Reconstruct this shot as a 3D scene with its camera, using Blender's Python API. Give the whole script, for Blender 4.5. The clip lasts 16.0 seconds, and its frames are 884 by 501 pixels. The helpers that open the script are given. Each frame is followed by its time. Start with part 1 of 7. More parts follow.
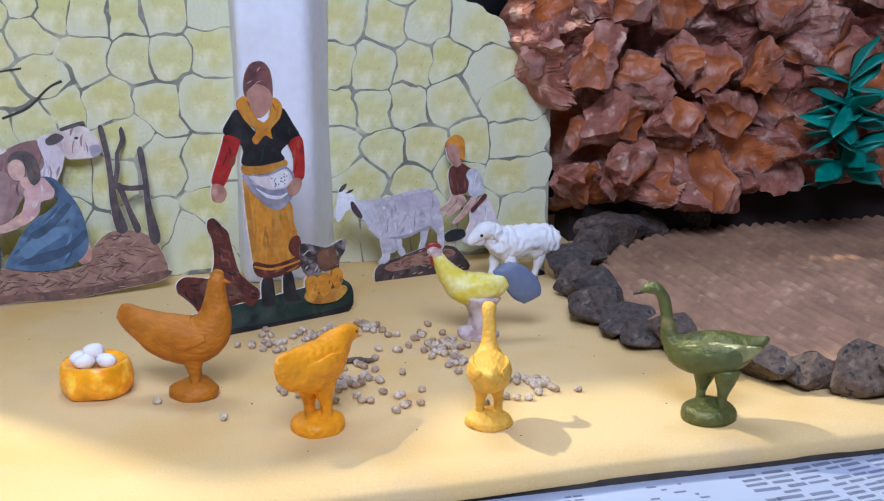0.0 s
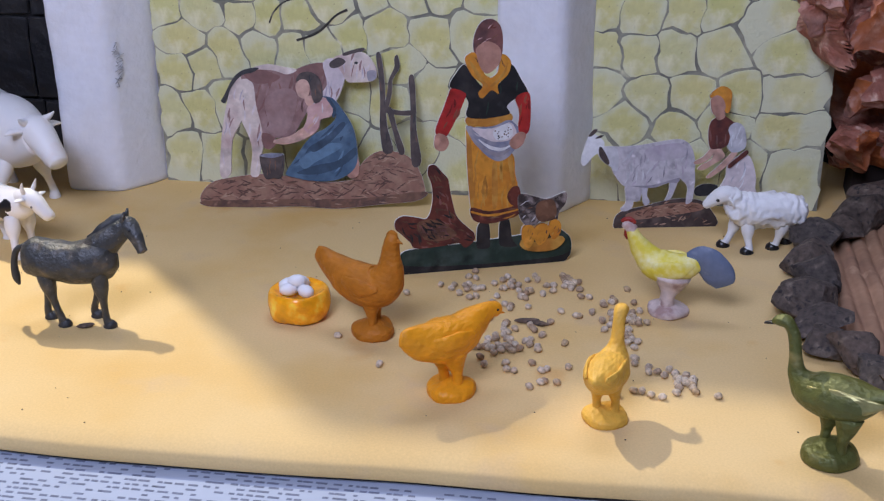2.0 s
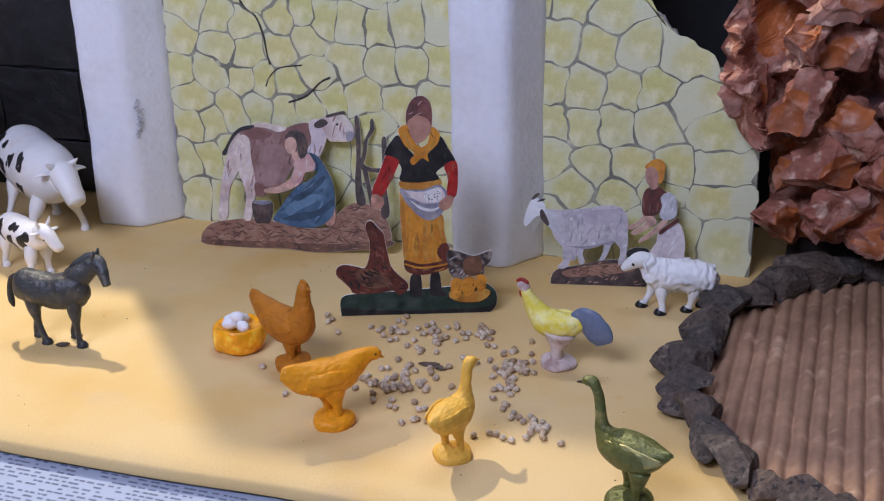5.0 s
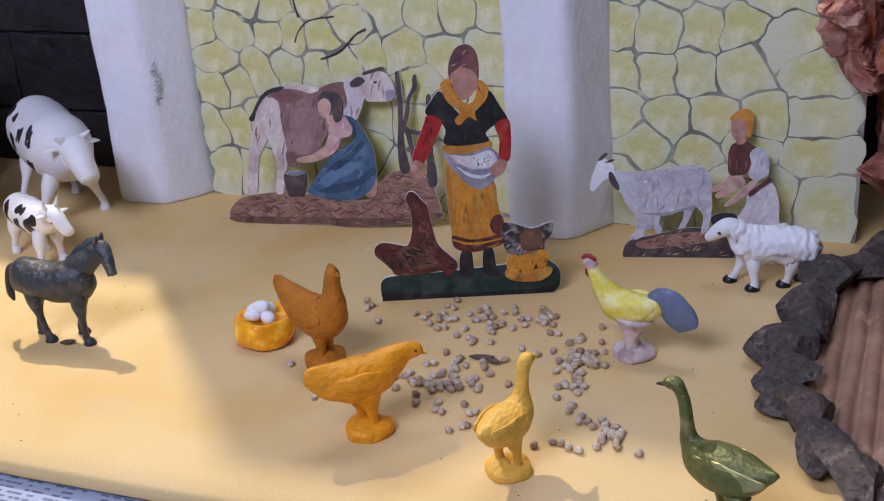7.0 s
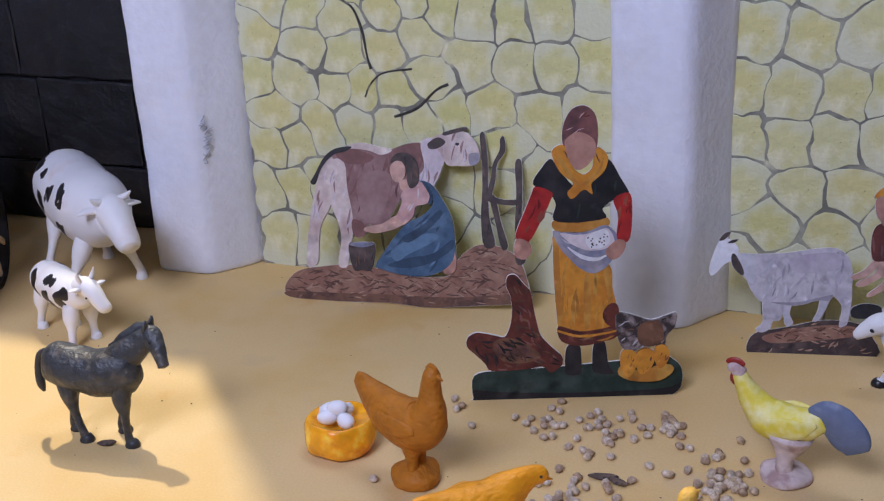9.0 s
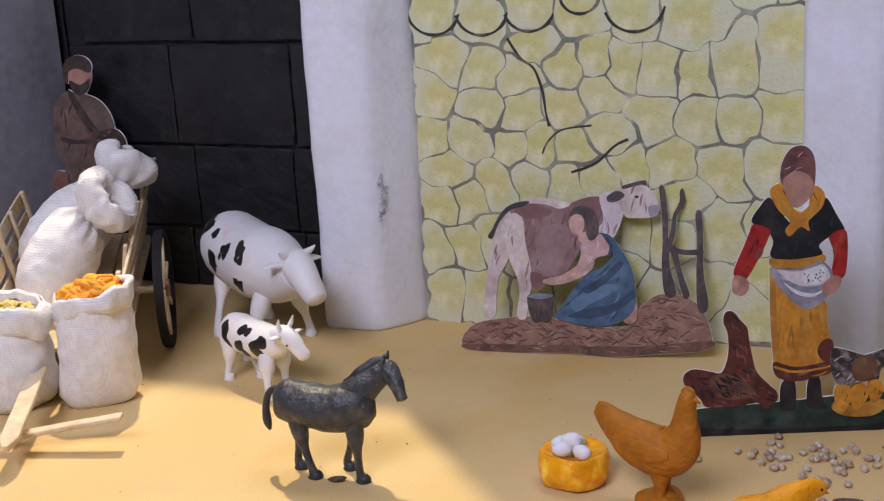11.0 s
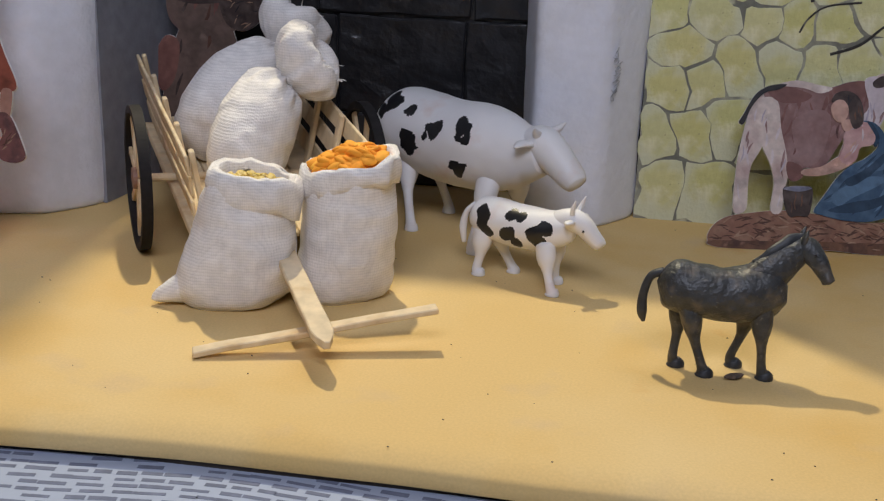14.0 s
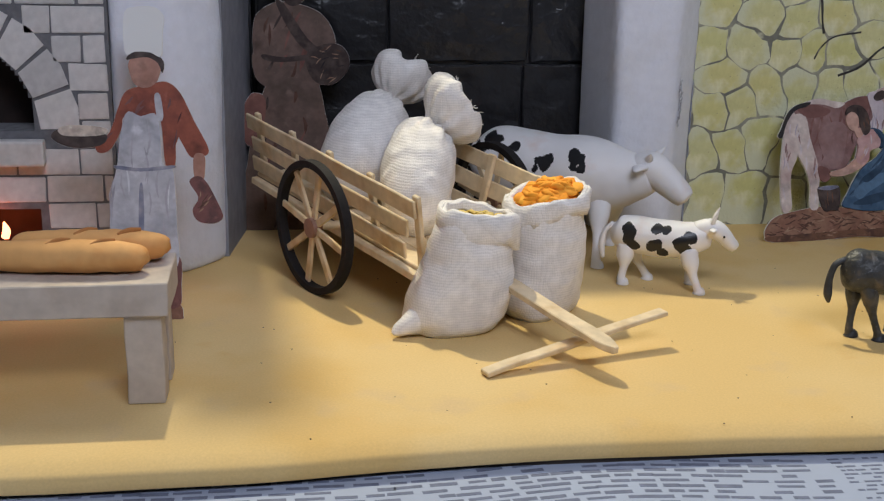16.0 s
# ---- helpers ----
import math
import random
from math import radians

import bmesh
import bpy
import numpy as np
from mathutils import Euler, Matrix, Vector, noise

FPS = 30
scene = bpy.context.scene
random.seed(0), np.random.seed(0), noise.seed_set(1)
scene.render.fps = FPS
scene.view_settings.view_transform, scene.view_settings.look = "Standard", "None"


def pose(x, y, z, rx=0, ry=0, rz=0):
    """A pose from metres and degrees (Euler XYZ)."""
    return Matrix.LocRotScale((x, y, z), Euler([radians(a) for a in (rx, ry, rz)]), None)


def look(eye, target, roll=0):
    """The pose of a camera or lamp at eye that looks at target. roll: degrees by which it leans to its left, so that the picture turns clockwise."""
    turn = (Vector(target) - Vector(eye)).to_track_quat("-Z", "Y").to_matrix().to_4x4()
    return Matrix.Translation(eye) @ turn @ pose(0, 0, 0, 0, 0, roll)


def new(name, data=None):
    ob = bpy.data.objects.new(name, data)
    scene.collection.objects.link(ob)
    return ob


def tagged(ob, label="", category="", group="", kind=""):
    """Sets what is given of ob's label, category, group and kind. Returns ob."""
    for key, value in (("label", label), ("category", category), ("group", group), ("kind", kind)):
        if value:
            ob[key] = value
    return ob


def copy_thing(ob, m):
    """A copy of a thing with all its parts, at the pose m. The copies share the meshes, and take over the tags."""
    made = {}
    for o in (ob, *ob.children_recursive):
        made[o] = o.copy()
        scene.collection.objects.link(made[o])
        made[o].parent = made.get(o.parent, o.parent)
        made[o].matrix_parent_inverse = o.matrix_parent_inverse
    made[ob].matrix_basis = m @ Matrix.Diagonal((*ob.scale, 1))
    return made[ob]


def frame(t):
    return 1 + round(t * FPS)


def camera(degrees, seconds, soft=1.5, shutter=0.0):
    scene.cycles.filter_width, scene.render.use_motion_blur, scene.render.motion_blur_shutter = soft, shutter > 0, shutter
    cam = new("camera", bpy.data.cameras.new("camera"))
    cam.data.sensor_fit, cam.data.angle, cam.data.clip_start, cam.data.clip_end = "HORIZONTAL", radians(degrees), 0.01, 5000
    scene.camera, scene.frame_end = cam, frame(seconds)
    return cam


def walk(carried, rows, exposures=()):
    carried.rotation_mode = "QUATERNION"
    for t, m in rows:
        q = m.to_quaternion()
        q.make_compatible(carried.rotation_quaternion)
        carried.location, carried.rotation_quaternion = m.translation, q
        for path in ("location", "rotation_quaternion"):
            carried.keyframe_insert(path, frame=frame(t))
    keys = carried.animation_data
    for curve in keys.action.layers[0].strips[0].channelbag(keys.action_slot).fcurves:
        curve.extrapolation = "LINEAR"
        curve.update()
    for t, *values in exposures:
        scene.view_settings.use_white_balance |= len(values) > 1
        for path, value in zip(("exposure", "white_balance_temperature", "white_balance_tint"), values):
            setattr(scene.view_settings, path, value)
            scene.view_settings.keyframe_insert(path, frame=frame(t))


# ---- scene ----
# A hand-made miniature farmyard on a table. All sizes below are in centimetres; CM turns them into metres.
CM = 0.01
cam = camera(40.82, 16.0, soft=1.25)

# seconds, eye x, y, z (cm), yaw to the left, pitch up, roll (degrees)
PATH = [
    (0, 19.60, -71.02, 20.59, -14.46, -14.72, 0.07),
    (0.2, 20.36, -70.21, 20.39, -12.57, -15.64, -0.32),
    (0.5, 21.00, -71.44, 20.79, -8.71, -14.66, -0.28),
    (0.7, 21.90, -70.74, 21.30, -5.75, -14.15, -1.14),
    (1, 22.70, -71.53, 22.46, -3.11, -15.75, -1.68),
    (1.2, 24.31, -71.47, 22.53, 0.32, -16.51, -2.11),
    (1.5, 27.35, -70.57, 23.63, 3.66, -17.72, -1.36),
    (1.7, 30.40, -70.50, 25.46, 5.11, -18.93, -0.84),
    (2, 34.41, -71.73, 28.62, 9.83, -23.42, -0.51),
    (2.2, 36.67, -70.92, 29.70, 11.59, -23.28, -2.38),
    (2.5, 40.57, -71.00, 31.66, 14.83, -23.52, -2.98),
    (2.7, 41.74, -70.47, 31.58, 15.44, -21.46, -2.77),
    (3, 44.50, -70.76, 31.95, 16.28, -22.32, -2.13),
    (3.2, 44.87, -70.85, 31.47, 16.06, -22.25, -0.99),
    (5.3, 51.44, -75.39, 33.57, 19.89, -22.27, -1.76),
    (5.5, 51.49, -74.19, 33.22, 20.33, -22.37, -2.15),
    (5.8, 51.30, -72.25, 32.05, 19.98, -22.74, -2.83),
    (6, 51.37, -70.88, 31.44, 19.88, -23.16, -3.20),
    (6.3, 50.47, -69.61, 31.04, 19.40, -22.12, -3.44),
    (6.5, 49.71, -68.77, 30.88, 19.72, -22.13, -3.74),
    (6.7, 48.95, -67.43, 30.32, 20.31, -22.20, -4.15),
    (7, 48.83, -65.55, 30.11, 23.15, -23.89, -4.32),
    (7.2, 49.13, -64.71, 29.88, 23.43, -22.30, -3.71),
    (7.5, 50.00, -63.17, 29.81, 24.99, -23.37, -3.66),
    (7.7, 49.86, -62.65, 29.44, 24.60, -23.23, -4.01),
    (8, 50.66, -62.47, 29.74, 26.22, -20.89, -3.71),
    (8.2, 49.63, -62.06, 29.75, 25.35, -21.10, -3.77),
    (8.5, 48.55, -60.98, 30.27, 24.56, -20.86, -3.36),
    (8.7, 45.02, -60.00, 29.18, 22.07, -20.32, -3.08),
    (9, 40.33, -58.72, 28.50, 22.77, -21.56, -2.98),
    (9.2, 39.13, -57.98, 27.45, 24.70, -19.71, -2.98),
    (11.3, 28.47, -65.86, 26.22, 21.45, -16.24, -2.75),
    (11.5, 26.88, -64.79, 26.28, 21.16, -17.00, -2.25),
    (11.7, 25.46, -64.75, 25.69, 22.01, -14.88, -1.46),
    (12, 22.26, -64.69, 25.62, 23.69, -15.97, -2.69),
    (12.2, 21.17, -64.00, 24.59, 24.92, -16.13, -2.08),
    (12.5, 19.66, -63.59, 24.44, 24.70, -16.53, -2.50),
    (12.7, 18.70, -64.10, 23.51, 23.22, -15.33, -1.32),
    (13, 16.84, -65.02, 23.63, 23.78, -17.25, -1.22),
    (13.2, 13.31, -65.61, 22.70, 22.00, -17.18, -0.45),
    (13.5, 8.48, -66.94, 23.28, 20.20, -16.98, -0.48),
    (13.7, 5.10, -66.30, 21.34, 15.91, -16.06, 0.08),
    (14, 0.75, -65.83, 20.17, 8.48, -18.50, 2.10),
    (14.2, -3.34, -65.55, 20.40, 6.18, -17.85, 1.26),
    (14.5, -8.11, -65.78, 22.49, 3.05, -17.34, -0.89),
    (14.7, -10.06, -67.39, 22.68, -1.75, -17.80, -0.64),
    (15, -12.73, -67.70, 21.93, -4.63, -16.77, -0.59),
    (15.2, -15.64, -68.75, 21.41, -5.44, -16.52, -1.34),
    (15.5, -18.58, -71.04, 22.15, -5.57, -17.49, -1.31),
    (15.7, -21.79, -72.14, 21.42, -7.60, -16.58, -0.27),
    (16, -24.68, -73.25, 21.51, -7.43, -16.70, 1.14),
]


def eye_pose(x, y, z, yaw, pitch, roll):
    level = pose(x * CM, y * CM, z * CM, 90 + pitch, 0, yaw)
    return level @ pose(0, 0, 0, 0, 0, roll)


walk(cam, [(t, eye_pose(*row)) for t, *row in PATH],
     [(0.0, 0.58, 5600, 7), (0.5, 0.42, 5650, 8), (1.0, 0.32, 5700, 9), (1.5, 0.22, 5750, 12), (2.5, 0.06, 5800, 13), (5.5, 0.14, 5850, 14), (9.0, 0.12, 5750, 16),
      (11.5, 0.04, 6500, 14), (12.5, -0.02, 6500, 11), (13.5, -0.24, 6600, 7), (14.5, -0.49, 6500, 5), (15.2, -0.38, 6500, 4), (16.0, -0.34, 6500, 3)])

# ---- light ----
world = bpy.data.worlds.new("room_air")
scene.world = world
world.use_nodes = True
world.node_tree.nodes["Background"].inputs[0].default_value = (0.75, 0.82, 1.0, 1)
world.node_tree.nodes["Background"].inputs[1].default_value = 0.02


def area_lamp(name, at, target, width, depth, watts, colour):
    data = bpy.data.lights.new(name, "AREA")
    data.shape, data.size, data.size_y, data.energy, data.color = "RECTANGLE", width, depth, watts, colour
    ob = new(name, data)
    ob.matrix_world = look(at, target)
    return ob


# fluorescent panel on the room's ceiling, over and before the table
area_lamp("room_fill_light", (0.02, -1.22, 1.15), (0.12, -0.05, 0.05), 0.7, 0.5, 15.6, (0.77, 0.79, 1.0))
# unseen panel added behind and above the back walls, so they shade the floor
area_lamp("room_fill_light", (0.20, 0.42, 1.60), (0.15, 0.0, 0), 0.9, 0.35, 8, (0.79, 0.80, 1.0))
# small warm lamp behind the scenery: the pillars and the tall back walls shape its pool of light
spot = bpy.data.lights.new("warm_lamp", "SPOT")
spot.energy, spot.color, spot.shadow_soft_size = 40, (1.0, 0.865, 0.61), 0.014
spot.spot_size, spot.spot_blend = radians(62), 0.12
new("warm_lamp", spot).matrix_world = look((-0.29, 0.274, 0.92), (0.07, -0.25, 0))

# ---- materials ----


def material(name, colour, rough=0.8, metal=0.0, grain=None, bump=None, second=None, spec=0.5, coords="Object", emit=0.0):
    """colour: base. second: (colour, scale, low, high) a second tint laid on by noise. grain: (scale, amount) fine brightness.
    bump: list of (scale, strength, distance in cm)."""
    m = bpy.data.materials.new(name)
    m.use_nodes = True
    nt = m.node_tree
    b = nt.nodes["Principled BSDF"]
    b.inputs["Roughness"].default_value, b.inputs["Metallic"].default_value = rough, metal
    b.inputs["Specular IOR Level"].default_value = spec
    co = nt.nodes.new("ShaderNodeTexCoord")
    col = nt.nodes.new("ShaderNodeRGB")
    col.outputs[0].default_value = (*colour, 1)
    last = col.outputs[0]
    for tint, scale, low, high in second or ():
        n = nt.nodes.new("ShaderNodeTexNoise")
        n.inputs["Scale"].default_value, n.inputs["Detail"].default_value = scale, 5
        nt.links.new(co.outputs[coords], n.inputs["Vector"])
        r = nt.nodes.new("ShaderNodeMapRange")
        r.inputs[1].default_value, r.inputs[2].default_value = low, high
        nt.links.new(n.outputs[0], r.inputs[0])
        x = nt.nodes.new("ShaderNodeMix")
        x.data_type = "RGBA"
        nt.links.new(r.outputs[0], x.inputs[0])
        nt.links.new(last, x.inputs[6])
        x.inputs[7].default_value = (*tint, 1)
        last = x.outputs[2]
    if grain:
        n = nt.nodes.new("ShaderNodeTexNoise")
        n.inputs["Scale"].default_value, n.inputs["Detail"].default_value = grain[0], 4
        nt.links.new(co.outputs[coords], n.inputs["Vector"])
        r = nt.nodes.new("ShaderNodeMapRange")
        r.inputs[1].default_value, r.inputs[2].default_value = 0.25, 0.75
        r.inputs[3].default_value, r.inputs[4].default_value = 1 - grain[1], 1 + grain[1]
        nt.links.new(n.outputs[0], r.inputs[0])
        x = nt.nodes.new("ShaderNodeVectorMath")
        x.operation = "SCALE"
        nt.links.new(last, x.inputs[0])
        nt.links.new(r.outputs[0], x.inputs["Scale"])
        last = x.outputs[0]
    nt.links.new(last, b.inputs["Base Color"])
    normal = None
    for scale, strength, dist in bump or ():
        n = nt.nodes.new("ShaderNodeTexNoise")
        n.inputs["Scale"].default_value, n.inputs["Detail"].default_value = scale, 4
        nt.links.new(co.outputs[coords], n.inputs["Vector"])
        u = nt.nodes.new("ShaderNodeBump")
        u.inputs["Strength"].default_value, u.inputs["Distance"].default_value = strength, dist * CM
        nt.links.new(n.outputs[0], u.inputs["Height"])
        if normal:
            nt.links.new(normal, u.inputs["Normal"])
        normal = u.outputs[0]
    if normal:
        nt.links.new(normal, b.inputs["Normal"])
    if emit:
        b.inputs["Emission Color"].default_value, b.inputs["Emission Strength"].default_value = (*colour, 1), emit
    return m


SAND = material("sand_yellow_foam_sheet", (0.685, 0.48, 0.20), 0.85, grain=(900, 0.06), spec=0.25,
                second=[((0.71, 0.525, 0.25), 7, 0.40, 0.65), ((0.65, 0.42, 0.14), 11, 0.52, 0.75), ((0.60, 0.44, 0.25), 26, 0.60, 0.85), ((0.64, 0.37, 0.12), 18, 0.66, 0.78)],
                bump=[(25, 0.2, 0.12), (700, 0.25, 0.01)])
FOAM = material("white_polystyrene", (0.78, 0.80, 0.87), 0.75, grain=(140, 0.04), spec=0.3,
                second=[((0.70, 0.70, 0.72), 18, 0.5, 0.75)], bump=[(300, 0.7, 0.09), (90, 0.35, 0.14)])
JOINT = material("grey_painted_joint", (0.19, 0.19, 0.155), 0.9, grain=(250, 0.2), second=[((0.36, 0.355, 0.27), 34, 0.44, 0.60), ((0.66, 0.64, 0.44), 48, 0.60, 0.70)], bump=[(420, 0.6, 0.06)])
BLACK = material("glossy_black_plastic", (0.019, 0.019, 0.021), 0.30, spec=0.5, grain=(60, 0.3), bump=[(30, 0.5, 0.5), (75, 0.8, 0.3), (200, 0.4, 0.1)])
CORR = material("brown_corrugated_card", (0.37, 0.215, 0.125), 0.85, grain=(120, 0.18), second=[((0.25, 0.14, 0.085), 25, 0.42, 0.68), ((0.45, 0.29, 0.18), 60, 0.58, 0.72)], bump=[(400, 0.2, 0.02)])
BARK = material("rust_red_crumpled_paper_rock", (0.29, 0.105, 0.068), 0.75, grain=(160, 0.3),
                second=[((0.48, 0.255, 0.19), 34, 0.48, 0.60), ((0.10, 0.045, 0.045), 20, 0.56, 0.66), ((0.40, 0.15, 0.06), 16, 0.60, 0.72), ((0.58, 0.38, 0.29), 95, 0.58, 0.68)], bump=[(60, 0.7, 0.4), (140, 0.8, 0.2), (350, 0.6, 0.08)])
HOLLOW = material("orange_brown_hollow", (0.42, 0.125, 0.035), 0.5, grain=(90, 0.25), second=[((0.20, 0.065, 0.035), 25, 0.5, 0.7), ((0.46, 0.24, 0.16), 60, 0.55, 0.68)], bump=[(40, 0.4, 0.25), (130, 0.6, 0.12)])
PAPER = material("newsprint_paper", (0.37, 0.42, 0.53), 0.8, grain=(40, 0.05))
CARD_EDGE = material("white_card", (0.78, 0.77, 0.74), 0.8)
ROOMWALL = material("room_wall_paint", (0.62, 0.62, 0.60), 0.9, grain=(30, 0.03))
TYRE = material("black_tyre_card", (0.014, 0.012, 0.012), 0.7, grain=(300, 0.3), spec=0.25)
DARKROOM = material("black_cloth", (0.006, 0.006, 0.007), 0.95, grain=(80, 0.3), bump=[(40, 0.4, 0.2)])


def tinted(name, colours, rough=0.85, grain=(200, 0.12), bump=((160, 0.35, 0.05),), second=None):
    """A paint whose tint differs from piece to piece."""
    m = material(name, colours[0], rough, grain=grain, bump=bump, second=second)
    nt = m.node_tree
    info, ramp = nt.nodes.new("ShaderNodeObjectInfo"), nt.nodes.new("ShaderNodeValToRGB")
    while len(ramp.color_ramp.elements) < len(colours):
        ramp.color_ramp.elements.new(0.5)
    for n, c in enumerate(colours):
        ramp.color_ramp.elements[n].position = n / (len(colours) - 1)
        ramp.color_ramp.elements[n].color = (*c, 1)
    nt.links.new(info.outputs["Random"], ramp.inputs[0])
    rgb = next(n for n in nt.nodes if n.type == "RGB")
    for link in list(rgb.outputs[0].links):
        nt.links.new(ramp.outputs[0], link.to_socket)
    return m


STONE = tinted("dark_lava_stone", [(0.048, 0.042, 0.038), (0.085, 0.062, 0.048), (0.058, 0.047, 0.041), (0.135, 0.092, 0.066), (0.066, 0.052, 0.045)], 0.92, grain=(320, 0.5), bump=((160, 0.9, 0.15), (600, 0.7, 0.06)),
               second=[((0.17, 0.135, 0.105), 110, 0.56, 0.70), ((0.025, 0.022, 0.022), 240, 0.58, 0.66)])
YELLOW = tinted("pale_yellow_painted_stone", [(0.63, 0.60, 0.26), (0.67, 0.65, 0.33), (0.61, 0.60, 0.24), (0.66, 0.615, 0.27), (0.63, 0.625, 0.32)], grain=(140, 0.10), bump=((420, 0.8, 0.09), (90, 0.5, 0.14)),
                second=[((0.74, 0.72, 0.48), 60, 0.50, 0.68), ((0.44, 0.40, 0.20), 330, 0.67, 0.74)])


def sprayed_centre(m, rim, near, far):
    """Paint dabbed in the middle of each piece, thinning out to the bare foam colour at its rim (cm from its middle)."""
    nt = m.node_tree
    b = nt.nodes["Principled BSDF"]
    source = b.inputs["Base Color"].links[0].from_socket
    co, size, cloud = nt.nodes.new("ShaderNodeTexCoord"), nt.nodes.new("ShaderNodeVectorMath"), nt.nodes.new("ShaderNodeTexNoise")
    size.operation = "LENGTH"
    nt.links.new(co.outputs["Object"], size.inputs[0])
    cloud.inputs["Scale"].default_value = 120
    nt.links.new(co.outputs["Object"], cloud.inputs["Vector"])
    spread = nt.nodes.new("ShaderNodeMath")
    spread.operation = "MULTIPLY_ADD"
    spread.inputs[1].default_value = 1.3 * CM
    nt.links.new(cloud.outputs[0], spread.inputs[0])
    nt.links.new(size.outputs["Value"], spread.inputs[2])
    r = nt.nodes.new("ShaderNodeMapRange")
    r.interpolation_type = "SMOOTHSTEP"
    r.inputs[1].default_value, r.inputs[2].default_value = (near + 0.65) * CM, (far + 0.65) * CM
    nt.links.new(spread.outputs[0], r.inputs[0])
    x = nt.nodes.new("ShaderNodeMix")
    x.data_type = "RGBA"
    nt.links.new(r.outputs[0], x.inputs[0])
    nt.links.new(source, x.inputs[6])
    x.inputs[7].default_value = (*rim, 1)
    nt.links.new(x.outputs[2], b.inputs["Base Color"])


sprayed_centre(YELLOW, (0.665, 0.675, 0.47), 0.7, 1.9)

# ---- mesh helpers (centimetres in, metres out) ----


def part(name, bm, mat, parent=None, label="", smooth=False, at=None):
    """Links a bmesh, built in centimetres, as one mesh object; at: its pose in the parent, in centimetres."""
    me = bpy.data.meshes.new(name)
    bmesh.ops.scale(bm, vec=(CM, CM, CM), verts=bm.verts)
    bm.normal_update()
    bm.to_mesh(me)
    bm.free()
    for m in mat if isinstance(mat, (list, tuple)) else [mat]:
        me.materials.append(m)
    if smooth:
        me.polygons.foreach_set("use_smooth", [True] * len(me.polygons))
    ob = new(name, me)
    ob.parent = parent
    if at is not None:
        ob.matrix_basis = at
    if label:
        tagged(ob, label)
    return ob


def at(x, y, z=0, rx=0, ry=0, rz=0):
    return pose(x * CM, y * CM, z * CM, rx, ry, rz)


def thing(name, m, label, category, group="", kind=""):
    ob = new(name)
    ob.empty_display_size = 0.01
    ob.matrix_basis = m
    return tagged(ob, label, category, group, kind)


def box(x0, y0, z0, x1, y1, z1, bevel=0.0, segments=1, bm=None):
    b = bmesh.new()
    bmesh.ops.create_cube(b, size=1)
    for v in b.verts:
        v.co = Vector(((x0 + x1) / 2 + v.co.x * (x1 - x0), (y0 + y1) / 2 + v.co.y * (y1 - y0), (z0 + z1) / 2 + v.co.z * (z1 - z0)))
    if bevel:
        bmesh.ops.bevel(b, geom=b.edges[:], offset=bevel, segments=segments, affect="EDGES", profile=0.6)
    return b if bm is None else join(bm, b)


def join(bm, other, m=None, index=None):
    """Adds another bmesh to bm and frees it."""
    if m is not None:
        other.transform(m)
    seen = {v: bm.verts.new(v.co) for v in other.verts}
    for f in other.faces:
        g = bm.faces.new([seen[v] for v in f.verts])
        g.material_index, g.smooth = f.material_index if index is None else index, f.smooth
    other.free()
    return bm


def crumple(bm, size, amount, seed=0.0, axes=(1, 1, 1)):
    for v in bm.verts:
        d = noise.noise_vector(v.co / size + Vector((seed, seed * 1.7, -seed)))
        v.co += Vector((d.x * axes[0], d.y * axes[1], d.z * axes[2])) * amount
    return bm


def prism(points, z0, z1, bevel=0.0, cuts=0):
    """An upright prism over a plan polygon."""
    b = bmesh.new()
    f = b.faces.new([b.verts.new((x, y, z0)) for x, y in points])
    f.normal_update()
    out = bmesh.ops.extrude_face_region(b, geom=[f])
    bmesh.ops.translate(b, vec=(0, 0, z1 - z0), verts=[g for g in out["geom"] if isinstance(g, bmesh.types.BMVert)])
    bmesh.ops.recalc_face_normals(b, faces=b.faces[:])
    if bevel:
        bmesh.ops.bevel(b, geom=b.edges[:], offset=bevel, segments=2, affect="EDGES")
    if cuts:
        long = [e for e in b.edges if abs(e.verts[0].co.z - e.verts[1].co.z) > 4]
        bmesh.ops.subdivide_edges(b, edges=long, cuts=cuts, use_grid_fill=True)
    return b


def spline(keys, steps, closed=False):
    """Catmull-Rom through tuples of numbers."""
    pts = [np.array(k, float) for k in keys]
    n = len(pts)
    out = []
    for i in range(n if closed else n - 1):
        if closed:
            a, b, c, d = pts[i - 1], pts[i], pts[(i + 1) % n], pts[(i + 2) % n]
        else:
            a, b, c, d = pts[max(i - 1, 0)], pts[i], pts[i + 1], pts[min(i + 2, n - 1)]
        for s in range(steps):
            t = s / steps
            out.append(0.5 * (2 * b + (c - a) * t + (2 * a - 5 * b + 4 * c - d) * t * t + (3 * b - a - 3 * c + d) * t ** 3))
    if not closed:
        out.append(pts[-1])
    return out


# ---- the room ----
room = part("floor", box(-250, -300, -80, 250, 150, -76), ROOMWALL)
tagged(room, "plain floor of the room round the table", "floor", kind="structure")
tagged(part("ceiling", box(-250, -300, 180, 250, 150, 184), ROOMWALL), "plain pale ceiling of the room", "ceiling", kind="structure")
for name, b in (("wall_north", (-250, 150, -80, 250, 154, 184)), ("wall_south", (-250, -304, -80, 250, -300, 184)),
                ("wall_west", (-254, -300, -80, -250, 150, 184)), ("wall_east", (250, -300, -80, 254, 150, 184))):
    tagged(part(name, box(*b), ROOMWALL), "plain painted wall of the room", "wall", kind="structure")

